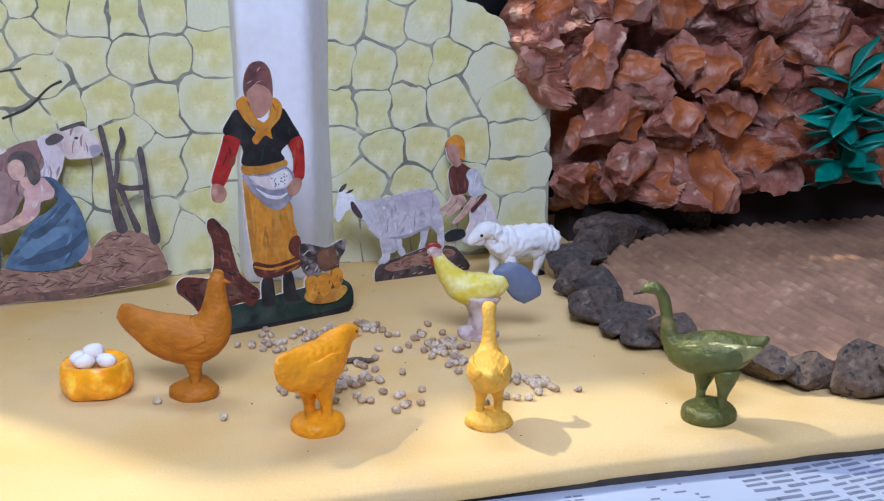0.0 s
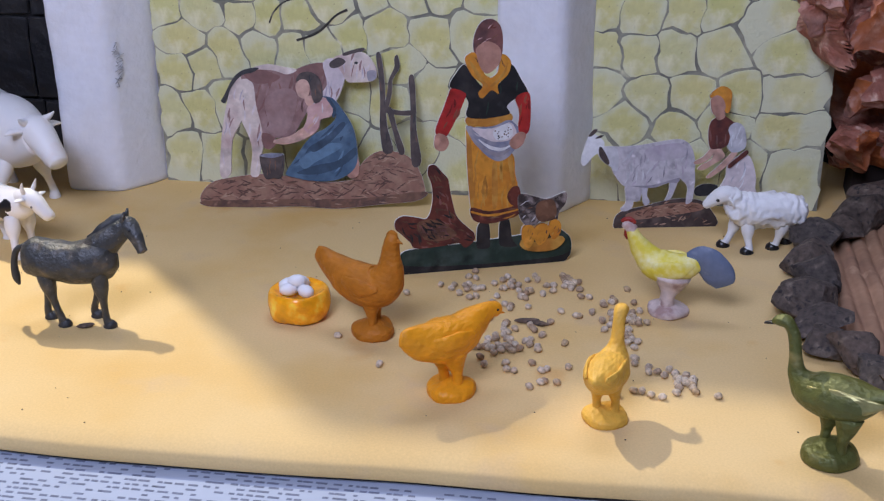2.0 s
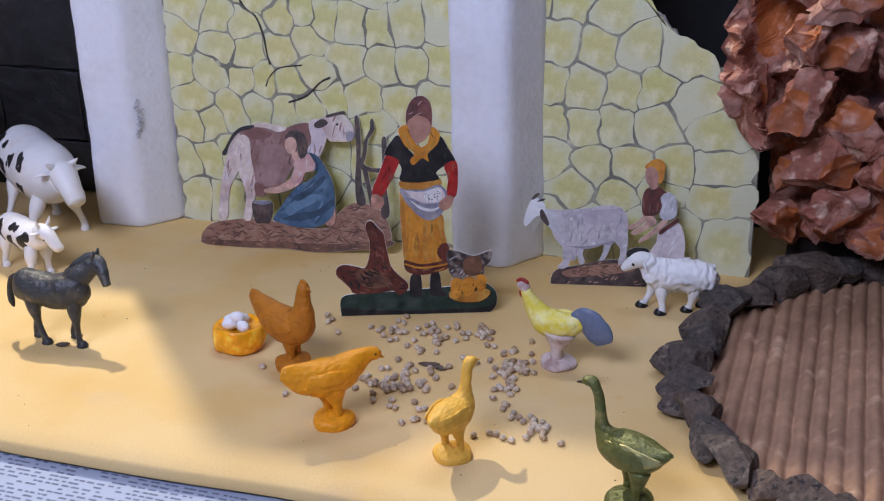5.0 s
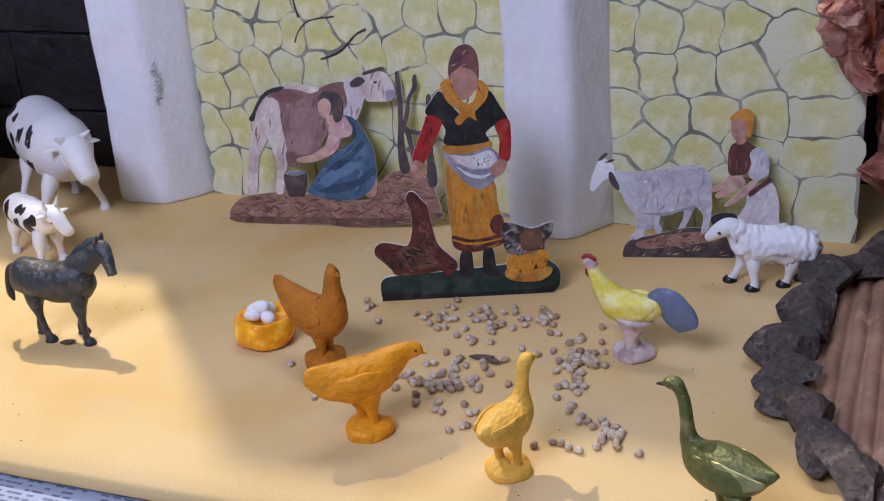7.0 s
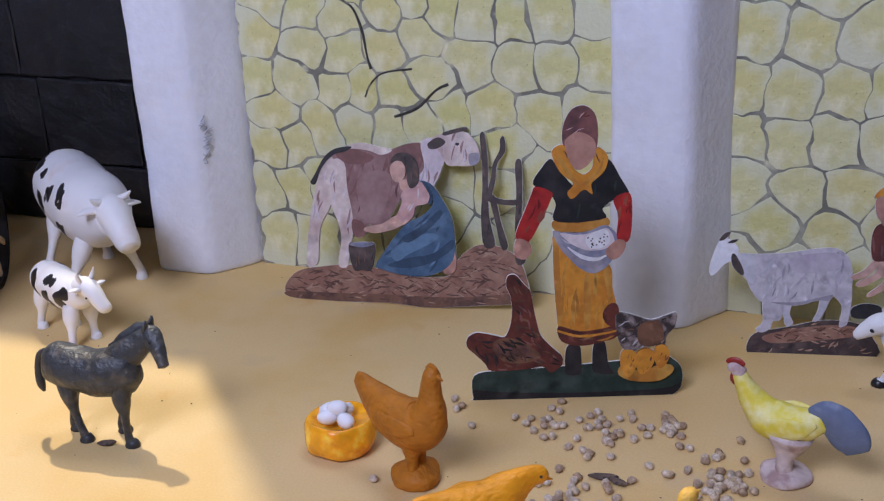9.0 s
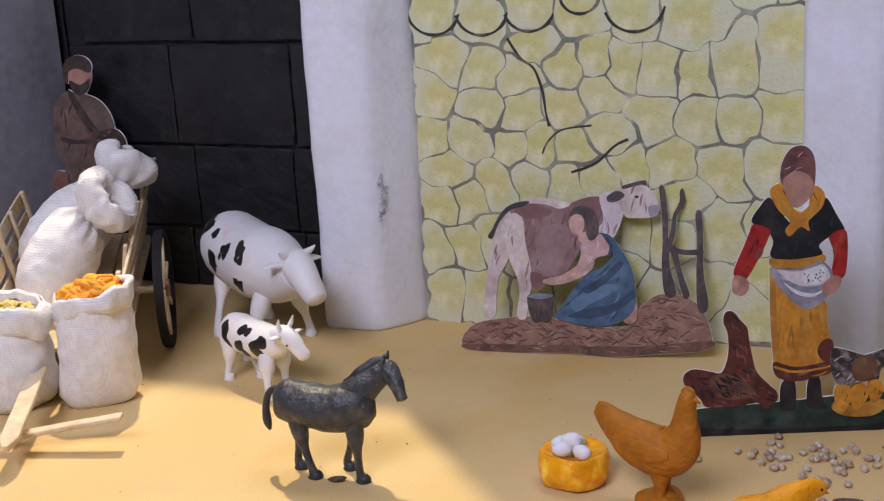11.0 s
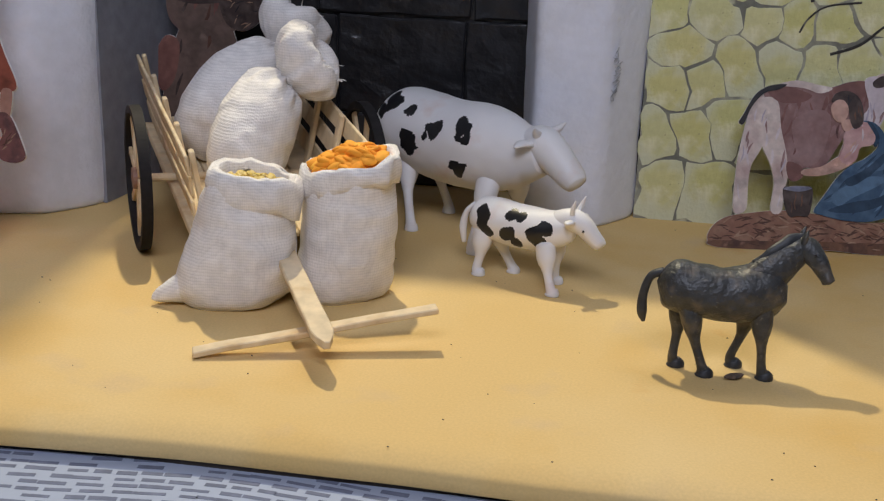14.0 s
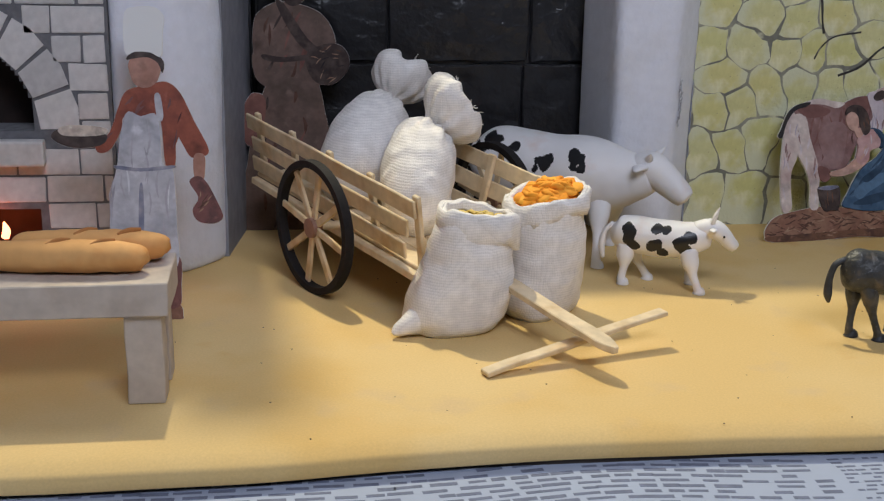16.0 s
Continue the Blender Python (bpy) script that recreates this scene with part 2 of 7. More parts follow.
# ---- the table and its yellow ground sheet ----
table_base = part("display_table", box(-110, -75, -6, 130, 60, -1.3, 0.2), PAPER)
tagged(table_base, "display table covered with printed paper", "table", kind="structure")


def ground_sheet():
    """The foam sheet: its front edge wavers and rolls down a little."""
    b = bmesh.new()
    xs = np.linspace(-75, 95, 171)
    ys = np.linspace(0, 1, 60)
    rows = []
    for x in xs:
        front = -29.2 - 0.7 * math.exp(-((x - 12) / 16) ** 2) - 1.3 * (1 / (1 + math.exp((x + 22) / 3))) + 0.2 * noise.noise((x / 7, 0, 3))
        col = []
        for s in ys:
            y = front + (45 - front) * s ** 1.4
            lip = max(0.0, 1 - (y - front) / 1.2)
            z = 0.04 * noise.noise((x / 9, y / 9, 0)) * min(1, max(0, -y - 26) / 3) - 0.45 * lip ** 2
            col.append(b.verts.new((x, y, z)))
        rows.append(col)
    for a, c in zip(rows, rows[1:]):
        for n in range(len(ys) - 1):
            b.faces.new((a[n], c[n], c[n + 1], a[n + 1]))
    under = []
    for col in rows:
        under.append(b.verts.new((col[0].co.x, col[0].co.y + 0.10, -1.05)))
    for n in range(len(xs) - 1):
        b.faces.new((rows[n][0], under[n], under[n + 1], rows[n + 1][0]))
    bmesh.ops.recalc_face_normals(b, faces=b.faces[:])
    return b


ground = part("ground", ground_sheet(), SAND, smooth=True)
# dark strip colours in the shadow gap under the sheet's front edge
tagged(part("shadow_gap_board", box(-74, -29.1, -1.3, 94, 44, -1.0), material("shadow_gap_brown", (0.05, 0.038, 0.03), 0.8, grain=(90, 0.3))), "dark board colouring in the shade under the sand sheet edge", "board", kind="structure")
tagged(ground, "sand-yellow sprayed foam sheet laid over the table as the yard", "ground", kind="structure")

# ---- stone-painted back walls ----


def voronoi(seeds, x0, z0, x1, z1):
    """Cells of the seeds in a rectangle, as polygons."""
    cells = []
    for i, (px, pz) in enumerate(seeds):
        poly = [(x0, z0), (x1, z0), (x1, z1), (x0, z1)]
        for j, (qx, qz) in enumerate(seeds):
            if i == j or (px - qx) ** 2 + (pz - qz) ** 2 > 90:
                continue
            mx, mz, nx, nz = (px + qx) / 2, (pz + qz) / 2, qx - px, qz - pz
            out = []
            for k in range(len(poly)):
                a, c = poly[k], poly[(k + 1) % len(poly)]
                da, dc = (a[0] - mx) * nx + (a[1] - mz) * nz, (c[0] - mx) * nx + (c[1] - mz) * nz
                if da <= 0:
                    out.append(a)
                if da * dc < 0:
                    s = da / (da - dc)
                    out.append((a[0] + s * (c[0] - a[0]), a[1] + s * (c[1] - a[1])))
            poly = out
            if len(poly) < 3:
                break
        if len(poly) >= 3:
            cells.append(poly)
    return cells


def stone_cell(poly, joint, depth, seed):
    """One painted stone: wavy rounded outline, a little proud of the joints. Local to its middle, facing -y."""
    cx, cz = sum(p[0] for p in poly) / len(poly), sum(p[1] for p in poly) / len(poly)
    rim = []
    for k in range(len(poly)):
        a, c = poly[k], poly[(k + 1) % len(poly)]
        steps = max(1, int(math.hypot(c[0] - a[0], c[1] - a[1]) / 0.45))
        for s in range(steps):
            x, z = a[0] + (c[0] - a[0]) * s / steps, a[1] + (c[1] - a[1]) * s / steps
            d = noise.noise_vector((x / 1.3, z / 1.3, seed))
            e = noise.noise_vector((x / 0.5, z / 0.5, seed + 5))
            rim.append(Vector((x + 0.62 * d.x + 0.13 * e.x, 0, z + 0.62 * d.y + 0.13 * e.y)))
    n = len(rim)
    rim = [(rim[k - 1] + 6 * rim[k] + rim[(k + 1) % n]) / 8 for k in range(n)]
    mid = Vector((cx, 0, cz))
    b = bmesh.new()
    rings = []
    for inset, y in ((0.0, 0.0), (0.012, -depth * 0.7), (0.05, -depth)):
        ring = []
        for p in rim:
            r = (p - mid).length
            gap = joint * (1.05 + 2.4 * noise.noise((p.x / 1.7, p.z / 1.7, seed + 9))) + inset
            q = mid + (p - mid) * max(0.2, (r - max(gap, 0.012)) / max(r, 1e-3))
            ring.append(b.verts.new((q.x - cx, y, q.z - cz)))
        rings.append(ring)
    for a, c in zip(rings, rings[1:]):
        for k in range(n):
            b.faces.new((a[k], a[(k + 1) % n], c[(k + 1) % n], c[k]))
    b.faces.new(rings[-1])
    bmesh.ops.recalc_face_normals(b, faces=b.faces[:])
    return b, cx, cz


def stone_wall(name, x0, x1, y, height, profile, label, seed, courses, size=2.65):
    """A foam board with a painted crazy-paving face; profile(x): its height along the board."""
    steps = 110
    b = bmesh.new()
    front, back = [], []
    for n in range(steps + 1):
        x = x0 + (x1 - x0) * n / steps
        top = profile(x)
        front.append((b.verts.new((x, y, 0)), b.verts.new((x, y, top))))
        back.append((b.verts.new((x, y + 0.9, 0)), b.verts.new((x, y + 0.9, top - 0.25 + 0.3 * noise.noise((x * 2, 1, 1))))))
    for n in range(steps):
        f, g, h, k = front[n], front[n + 1], back[n], back[n + 1]
        for face in ((f[0], g[0], g[1], f[1]), (k[0], h[0], h[1], k[1]), (f[1], g[1], k[1], h[1])):
            b.faces.new(face)
    b.faces.new((front[0][0], front[0][1], back[0][1], back[0][0]))
    b.faces.new((front[-1][0], back[-1][0], back[-1][1], front[-1][1]))
    bmesh.ops.recalc_face_normals(b, faces=b.faces[:])
    for f in b.faces:
        f.material_index = 0 if f.normal.y < -0.9 else 1
    wall = part(name, b, [JOINT, FOAM])
    tagged(wall, label, "wall", kind="structure")
    rng = random.Random(seed)
    seeds = [(x, z) for course in courses for x, z in course]
    nz = int(height / (size * 0.82))
    nx = int((x1 - x0) / size)
    above = max(z for _, z in seeds) + 1.6
    for j in range(nz + 1):
        if (j + 0.5) * height / nz < above:
            continue
        for i in range(nx + 1):
            seeds.append((x0 + (i + 0.5 + (j % 2) * 0.5 - 0.25 + rng.uniform(-0.46, 0.46)) * (x1 - x0) / nx,
                          (j + 0.5 + rng.uniform(-0.36, 0.36)) * height / nz))
    for poly in voronoi(seeds, x0, 0, x1, height):
        cx, cz = sum(p[0] for p in poly) / len(poly), sum(p[1] for p in poly) / len(poly)
        if max(p[1] for p in poly) > min(profile(p[0]) for p in poly) - 0.15:
            lim = [(px, min(pz, profile(px) - 0.05)) for px, pz in poly]
            if max(p[1] for p in lim) - min(p[1] for p in lim) < 0.5 or min(pz for px, pz in poly) > profile(cx) - 0.4:
                continue
            poly = lim
        piece, cx, cz = stone_cell(poly, rng.uniform(0.036, 0.085), 0.025, seed)
        part("stone", piece, YELLOW, wall, at=at(cx, y - 0.002, cz))
    return wall


WALL_TOP = 46.0


def broken_top(x):
    """The right-hand board is torn off in a slope towards the rock."""
    rough = 0.4 * noise.noise((x * 1.3, 0, 7)) + 0.3 * noise.noise((x * 3.5, 0, 2))
    if x < 37.0:
        return WALL_TOP + rough
    if x < 42.2:
        return 20.5 - (x - 37.0) * 1.12 + rough
    return 14.7 - (x - 42.2) * 0.2 + rough


COURSES_1 = [
    [(3.1, 2.1), (6.1, 2.0), (9.2, 1.6), (12.2, 2.2), (14.7, 4.2), (17.2, 2.6), (19.4, 3.4), (22.4, 1.6), (24.6, 4.2)],
    [(2.6, 5.0), (4.9, 5.5), (6.7, 6.0), (9.2, 5.2), (12.0, 6.0), (15.4, 6.5), (17.8, 6.4), (20.8, 7.5), (23.8, 7.4)],
    [(3.3, 7.9), (5.4, 8.3), (7.0, 9.3), (9.4, 9.6), (11.8, 9.5), (13.5, 9.7), (15.4, 10.9), (17.9, 11.2), (19.0, 8.9), (20.9, 10.7), (23.8, 11.0)],
    [(3.0, 12.2), (5.4, 12.3), (3.9, 10.2), (8.2, 11.5), (10.0, 11.7), (12.2, 11.6), (14.3, 12.7), (16.9, 13.6), (19.6, 13.7), (21.8, 13.5), (24.3, 14.0)],
    [(3.2, 14.9), (6.3, 14.2), (8.8, 15.9), (9.0, 14.1), (11.6, 14.5), (13.7, 15.2), (15.2, 16.8), (17.2, 16.4), (19.2, 16.2), (21.6, 16.4), (24.2, 16.8)],
    [(4.2, 17.2), (6.3, 16.4), (9.8, 17.8), (11.7, 16.6), (13.4, 17.2), (3.3, 19.8), (6.4, 19.4), (9.4, 20.2), (12.5, 19.9), (15.9, 19.4), (19.0, 19.2)],
]
COURSES_2 = [
    [(31.8, 2.8), (34.8, 3.0), (38.4, 2.8), (41.4, 2.8), (43.9, 2.8)],
    [(33.3, 5.2), (36.7, 5.2), (39.8, 5.2), (43.4, 5.3)],
    [(31.9, 7.4), (34.9, 7.2), (37.4, 7.4), (40.5, 7.8), (43.4, 7.9)],
    [(32.1, 10.2), (34.1, 10.0), (36.6, 10.2), (39.4, 10.3), (43.0, 9.9)],
    [(31.9, 12.8), (34.1, 12.7), (36.8, 12.6), (39.3, 13.0), (41.8, 12.2)],
    [(32.5, 15.6), (35.2, 15.4), (38.0, 15.5), (40.6, 15.4)],
]
stone_wall("wall_1", 1.9, 25.8, 2.9, WALL_TOP, lambda x: WALL_TOP, "pale yellow foam board painted with irregular stones", 3, COURSES_1)
stone_wall("wall_2", 30.4, 46.2, 3.35, 22.0, broken_top, "pale yellow stone-painted foam board with a torn sloping top", 8, COURSES_2)

# ---- polystyrene pillars ----


def pillar(plan, label, seed, m, height=WALL_TOP):
    t = thing("foam_pillar", m, label, "pillar", "polystyrene pillars")
    b = bmesh.new()
    n, cx, cy = len(plan), sum(p[0] for p in plan) / len(plan), sum(p[1] for p in plan) / len(plan)
    ring = []
    for k in range(n):
        p, q, r = Vector(plan[k - 1]), Vector(plan[k]), Vector(plan[(k + 1) % n])
        cut = min(0.75, (p - q).length * 0.3, (r - q).length * 0.3)
        a, c = q + (p - q).normalized() * cut, q + (r - q).normalized() * cut
        ring += [a * (1 - u) ** 2 + q * 2 * u * (1 - u) + c * u ** 2 for u in (0, 0.2, 0.4, 0.6, 0.8, 1)]
    fine = []
    for k in range(len(ring)):
        p, q = ring[k], ring[(k + 1) % len(ring)]
        m = max(1, int((q - p).length / 0.5))
        fine += [p + (q - p) * j / m for j in range(m)]
    rows = []
    levels = [(0.0, 0.93), (0.05, 0.965), (0.2, 0.985), (0.5, 1.0)] + [(0.5 + j * 0.6, 1.0) for j in range(1, int((height - 0.5) / 0.6))] + [(height, 1.0)]
    for z, f in levels:
        row = []
        for p in fine:
            d = noise.noise_vector((p.x / 5, p.y / 5, z / 6 + seed)) * 0.14 + noise.noise_vector((p.x / 1.2, p.y / 1.2, z / 1.2 + seed)) * 0.045
            row.append(b.verts.new((cx + (p.x - cx) * f + d.x, cy + (p.y - cy) * f + d.y, z)))
        rows.append(row)
    for lo, hi in zip(rows, rows[1:]):
        for k in range(len(fine)):
            b.faces.new((lo[k], lo[(k + 1) % len(fine)], hi[(k + 1) % len(fine)], hi[k]))
    b.faces.new(rows[0])
    b.faces.new(rows[-1])
    bmesh.ops.recalc_face_normals(b, faces=b.faces[:])
    part("shaft", b, FOAM, t, smooth=True)
    return t


left_pillar = pillar([(-4.2, -0.2), (-0.2, 0.0), (1.88, 2.8), (1.88, 5.2), (-5.3, 5.6)], "white polystyrene pillar with a scratched face beside the dark doorway", 1, at(0, 0))
mid_pillar = pillar([(25.4, 0.0), (29.7, 0.0), (31.5, 3.3), (31.5, 4.8), (25.4, 4.8)], "plain white polystyrene pillar behind the feeding figure", 2, at(0, 0))
oven_pillar = pillar([(-28.8, -3.2), (-27.5, 6.2), (-34.4, 6.4), (-34.4, -6.9), (-30.9, -5.9)], "grubby white polystyrene pillar beside the oven", 3, at(0, 0), 35.0)

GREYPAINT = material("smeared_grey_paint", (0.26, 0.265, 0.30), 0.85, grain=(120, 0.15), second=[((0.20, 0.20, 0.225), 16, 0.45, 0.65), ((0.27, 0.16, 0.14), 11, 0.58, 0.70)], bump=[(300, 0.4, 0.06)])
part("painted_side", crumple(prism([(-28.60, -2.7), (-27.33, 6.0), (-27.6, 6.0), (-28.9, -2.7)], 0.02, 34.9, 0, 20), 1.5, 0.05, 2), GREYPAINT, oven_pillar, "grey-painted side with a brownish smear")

# ---- the dark doorway ----
dark = part("wall_3", box(-26.9, 6.6, 0, -3.9, 8.5, 42.0), BLACK)
tagged(dark, "glossy black plastic-covered wall behind the doorway", "wall", kind="structure")

# unseen board, added so the warm lamp's pool gets its left edge
tagged(part("lamp_block_board", box(-29.5, 6.7, 0, -27.2, 8.6, 57), BLACK), "tall black board added unseen to cut off the warm lamp", "wall", kind="structure")

# ---- more materials ----


def weave(name, colour, dark):
    """Coarse loose cotton: thick threads round the sack, thinner ones along it, with gaps that show darker."""
    m = material(name, colour, 0.95, grain=(160, 0.10), spec=0.1, second=[(dark, 45, 0.5, 0.75)])
    nt = m.node_tree
    b = nt.nodes["Principled BSDF"]
    co = nt.nodes.new("ShaderNodeTexCoord")
    last, normal = b.inputs["Base Color"].links[0].from_socket, None
    for direction, scale, strength, shade in (("Z", 225, 0.18, 0.09), ("X", 320, 0.10, 0.05), ("Y", 320, 0.10, 0.05)):
        w = nt.nodes.new("ShaderNodeTexWave")
        w.bands_direction = direction
        w.inputs["Scale"].default_value, w.inputs["Distortion"].default_value = scale, 3.0
        w.inputs["Detail"].default_value, w.inputs["Detail Scale"].default_value = 2, 0.8
        nt.links.new(co.outputs["Object"], w.inputs["Vector"])
        u = nt.nodes.new("ShaderNodeBump")
        u.inputs["Strength"].default_value, u.inputs["Distance"].default_value = strength, 0.05 * CM
        nt.links.new(w.outputs[1], u.inputs["Height"])
        if normal:
            nt.links.new(normal, u.inputs["Normal"])
        normal = u.outputs[0]
        r = nt.nodes.new("ShaderNodeMapRange")
        r.inputs[1].default_value, r.inputs[2].default_value, r.inputs[3].default_value, r.inputs[4].default_value = 0.05, 0.45, 1 - shade, 1.0
        nt.links.new(w.outputs[1], r.inputs[0])
        x = nt.nodes.new("ShaderNodeVectorMath")
        x.operation = "SCALE"
        nt.links.new(last, x.inputs[0])
        nt.links.new(r.outputs[0], x.inputs["Scale"])
        last = x.outputs[0]
    nt.links.new(last, b.inputs["Base Color"])
    fuzz = nt.nodes.new("ShaderNodeTexNoise")
    fuzz.inputs["Scale"].default_value, fuzz.inputs["Detail"].default_value = 700, 3
    nt.links.new(co.outputs["Object"], fuzz.inputs["Vector"])
    u = nt.nodes.new("ShaderNodeBump")
    u.inputs["Strength"].default_value, u.inputs["Distance"].default_value = 0.5, 0.05 * CM
    nt.links.new(fuzz.outputs[0], u.inputs["Height"])
    nt.links.new(normal, u.inputs["Normal"])
    nt.links.new(u.outputs[0], b.inputs["Normal"])
    return m


def feathered(m, scale, strength):
    """Moulded feather scales on top of a plastic's own grain."""
    nt = m.node_tree
    b = nt.nodes["Principled BSDF"]
    co, cells, u = nt.nodes.new("ShaderNodeTexCoord"), nt.nodes.new("ShaderNodeTexVoronoi"), nt.nodes.new("ShaderNodeBump")
    flat = nt.nodes.new("ShaderNodeMapping")
    flat.inputs["Scale"].default_value = (0.55, 1, 1)
    nt.links.new(co.outputs["Object"], flat.inputs["Vector"])
    cells.inputs["Scale"].default_value = scale
    nt.links.new(flat.outputs[0], cells.inputs["Vector"])
    u.inputs["Strength"].default_value, u.inputs["Distance"].default_value, u.invert = strength, 0.10 * CM, True
    nt.links.new(cells.outputs["Distance"], u.inputs["Height"])
    nt.links.new(b.inputs["Normal"].links[0].from_socket, u.inputs["Normal"])
    nt.links.new(u.outputs[0], b.inputs["Normal"])
    return m


BURLAP = weave("unbleached_cotton", (0.86, 0.825, 0.785), (0.80, 0.75, 0.70))
STRING = material("beige_string", (0.50, 0.40, 0.27), 0.9, grain=(500, 0.2))
WOOD = material("pale_stick_wood", (0.70, 0.56, 0.36), 0.7, grain=(150, 0.15), second=[((0.60, 0.42, 0.22), 55, 0.5, 0.7)], bump=[(220, 0.25, 0.03)])
TABLEWOOD = material("pale_grey_wood", (0.52, 0.45, 0.38), 0.7, grain=(150, 0.12), second=[((0.40, 0.33, 0.27), 40, 0.5, 0.75)], bump=[(200, 0.3, 0.03)])
HUB = material("brown_hub_paint", (0.28, 0.15, 0.10), 0.6, grain=(300, 0.15))
WHITEPL = material("white_painted_plastic", (0.81, 0.795, 0.79), 0.5, grain=(60, 0.03), second=[((0.74, 0.62, 0.57), 55, 0.56, 0.78)], bump=[(120, 0.15, 0.05)])
BLACKPT = material("black_paint", (0.012, 0.012, 0.014), 0.35, grain=(200, 0.3))
DONKEY = material("dark_grey_plastic", (0.042, 0.044, 0.044), 0.42, grain=(250, 0.4), second=[((0.095, 0.08, 0.062), 120, 0.54, 0.68), ((0.13, 0.12, 0.10), 420, 0.64, 0.72)], bump=[(110, 0.7, 0.2), (330, 0.9, 0.10), (800, 0.5, 0.03)])
MANE = material("black_grey_mane", (0.03, 0.032, 0.035), 0.5, grain=(300, 0.3), bump=[(300, 0.6, 0.08)])
HEN = material("burnt_orange_plastic", (0.44, 0.155, 0.010), 0.55, grain=(160, 0.2), bump=[(330, 0.5, 0.10), (900, 0.4, 0.04)], spec=0.3)
HEN2 = material("bright_orange_plastic", (0.80, 0.32, 0.006), 0.45, grain=(160, 0.16), bump=[(330, 0.5, 0.10), (900, 0.4, 0.04)], spec=0.35)
GOSLING = material("golden_yellow_plastic", (0.74, 0.43, 0.06), 0.5, grain=(160, 0.16), bump=[(330, 0.5, 0.10), (900, 0.4, 0.04)], spec=0.35)
GOOSEBACK = material("gold_olive_plastic", (0.34, 0.31, 0.12), 0.35, 0.5, grain=(150, 0.3), second=[((0.10, 0.11, 0.03), 50, 0.5, 0.65)], bump=[(90, 0.8, 0.15)])
GOOSE = material("metallic_olive_green_plastic", (0.110, 0.118, 0.028), 0.46, 0.3, grain=(200, 0.2), second=[((0.30, 0.26, 0.09), 60, 0.58, 0.72)], bump=[(330, 0.8, 0.12)])
ROOYEL = material("lemon_yellow_paint", (0.78, 0.66, 0.06), 0.5, grain=(200, 0.1), second=[((0.76, 0.73, 0.45), 200, 0.40, 0.80)], bump=[(130, 0.5, 0.08)])
ROOBLUE = material("slate_blue_paint", (0.13, 0.165, 0.26), 0.5, grain=(200, 0.15), second=[((0.26, 0.29, 0.36), 90, 0.55, 0.7)], bump=[(140, 0.5, 0.08)])
ROOPALE = material("pinkish_white_paint", (0.66, 0.55, 0.52), 0.6, grain=(250, 0.15), second=[((0.40, 0.27, 0.25), 110, 0.5, 0.65)], bump=[(160, 0.6, 0.1)])
for plastic, fine, depth in ((HEN, 480, 0.45), (HEN2, 480, 0.45), (GOSLING, 480, 0.45), (GOOSE, 380, 0.4), (GOOSEBACK, 260, 0.7)):
    feathered(plastic, fine, depth)
RED = material("red_paint", (0.27, 0.02, 0.015), 0.4, grain=(200, 0.2))
WOOL = material("white_wool_paint", (0.78, 0.78, 0.78), 0.7, grain=(250, 0.06), second=[((0.62, 0.62, 0.66), 90, 0.55, 0.7)], bump=[(180, 0.7, 0.12)])
NEST = material("glossy_amber_resin", (0.95, 0.40, 0.006), 0.12, grain=(120, 0.25), second=[((0.98, 0.62, 0.06), 130, 0.55, 0.68), ((0.75, 0.22, 0.004), 90, 0.58, 0.70)], bump=[(90, 0.8, 0.2), (220, 0.5, 0.08)])
EGG = material("white_egg", (0.83, 0.83, 0.85), 0.45)
BREAD = material("baked_crust", (0.72, 0.38, 0.13), 0.75, grain=(150, 0.08), second=[((0.64, 0.29, 0.08), 50, 0.52, 0.7)], bump=[(80, 0.3, 0.08)])
SEED = tinted("greyish_seed", [(0.50, 0.39, 0.26), (0.62, 0.52, 0.40), (0.32, 0.21, 0.12), (0.56, 0.46, 0.35), (0.42, 0.30, 0.17)], 0.7, grain=(450, 0.5))
LENTIL = tinted("orange_lentil", [(0.92, 0.40, 0.03), (0.88, 0.32, 0.02), (0.94, 0.50, 0.06)], 0.8, grain=(300, 0.1))
GRAIN = tinted("yellow_grain", [(0.72, 0.52, 0.10), (0.66, 0.50, 0.16), (0.76, 0.58, 0.22)], 0.5, grain=(300, 0.1))
TEAL = material("teal_plastic_leaf", (0.010, 0.19, 0.145), 0.4, grain=(200, 0.2), second=[((0.02, 0.30, 0.23), 60, 0.5, 0.7), ((0.004, 0.07, 0.055), 45, 0.58, 0.7)])
BRICK = tinted("off_white_painted_brick", [(0.60, 0.58, 0.56), (0.68, 0.66, 0.64), (0.54, 0.53, 0.52)], 0.85)
BRICKJOINT = material("dark_painted_joint", (0.16, 0.16, 0.17), 0.9, grain=(200, 0.3))
# near-black brown: oven back, and shade set into the rock's foot and gaps
DARKBROWN = material("near_black_brown", (0.020, 0.012, 0.010), 0.95, grain=(100, 0.3))
EMBER = material("glowing_ember", (0.9, 0.045, 0.02), 0.8, grain=(150, 0.5), emit=1.0)
FLAME = material("flame_lamp", (1.0, 0.30, 0.14), 0.8, emit=6.0)
LOG = material("charred_log", (0.10, 0.02, 0.012), 0.9, grain=(120, 0.4))
INK = material("blue_black_print", (0.15, 0.17, 0.24), 0.85, grain=(200, 0.2))

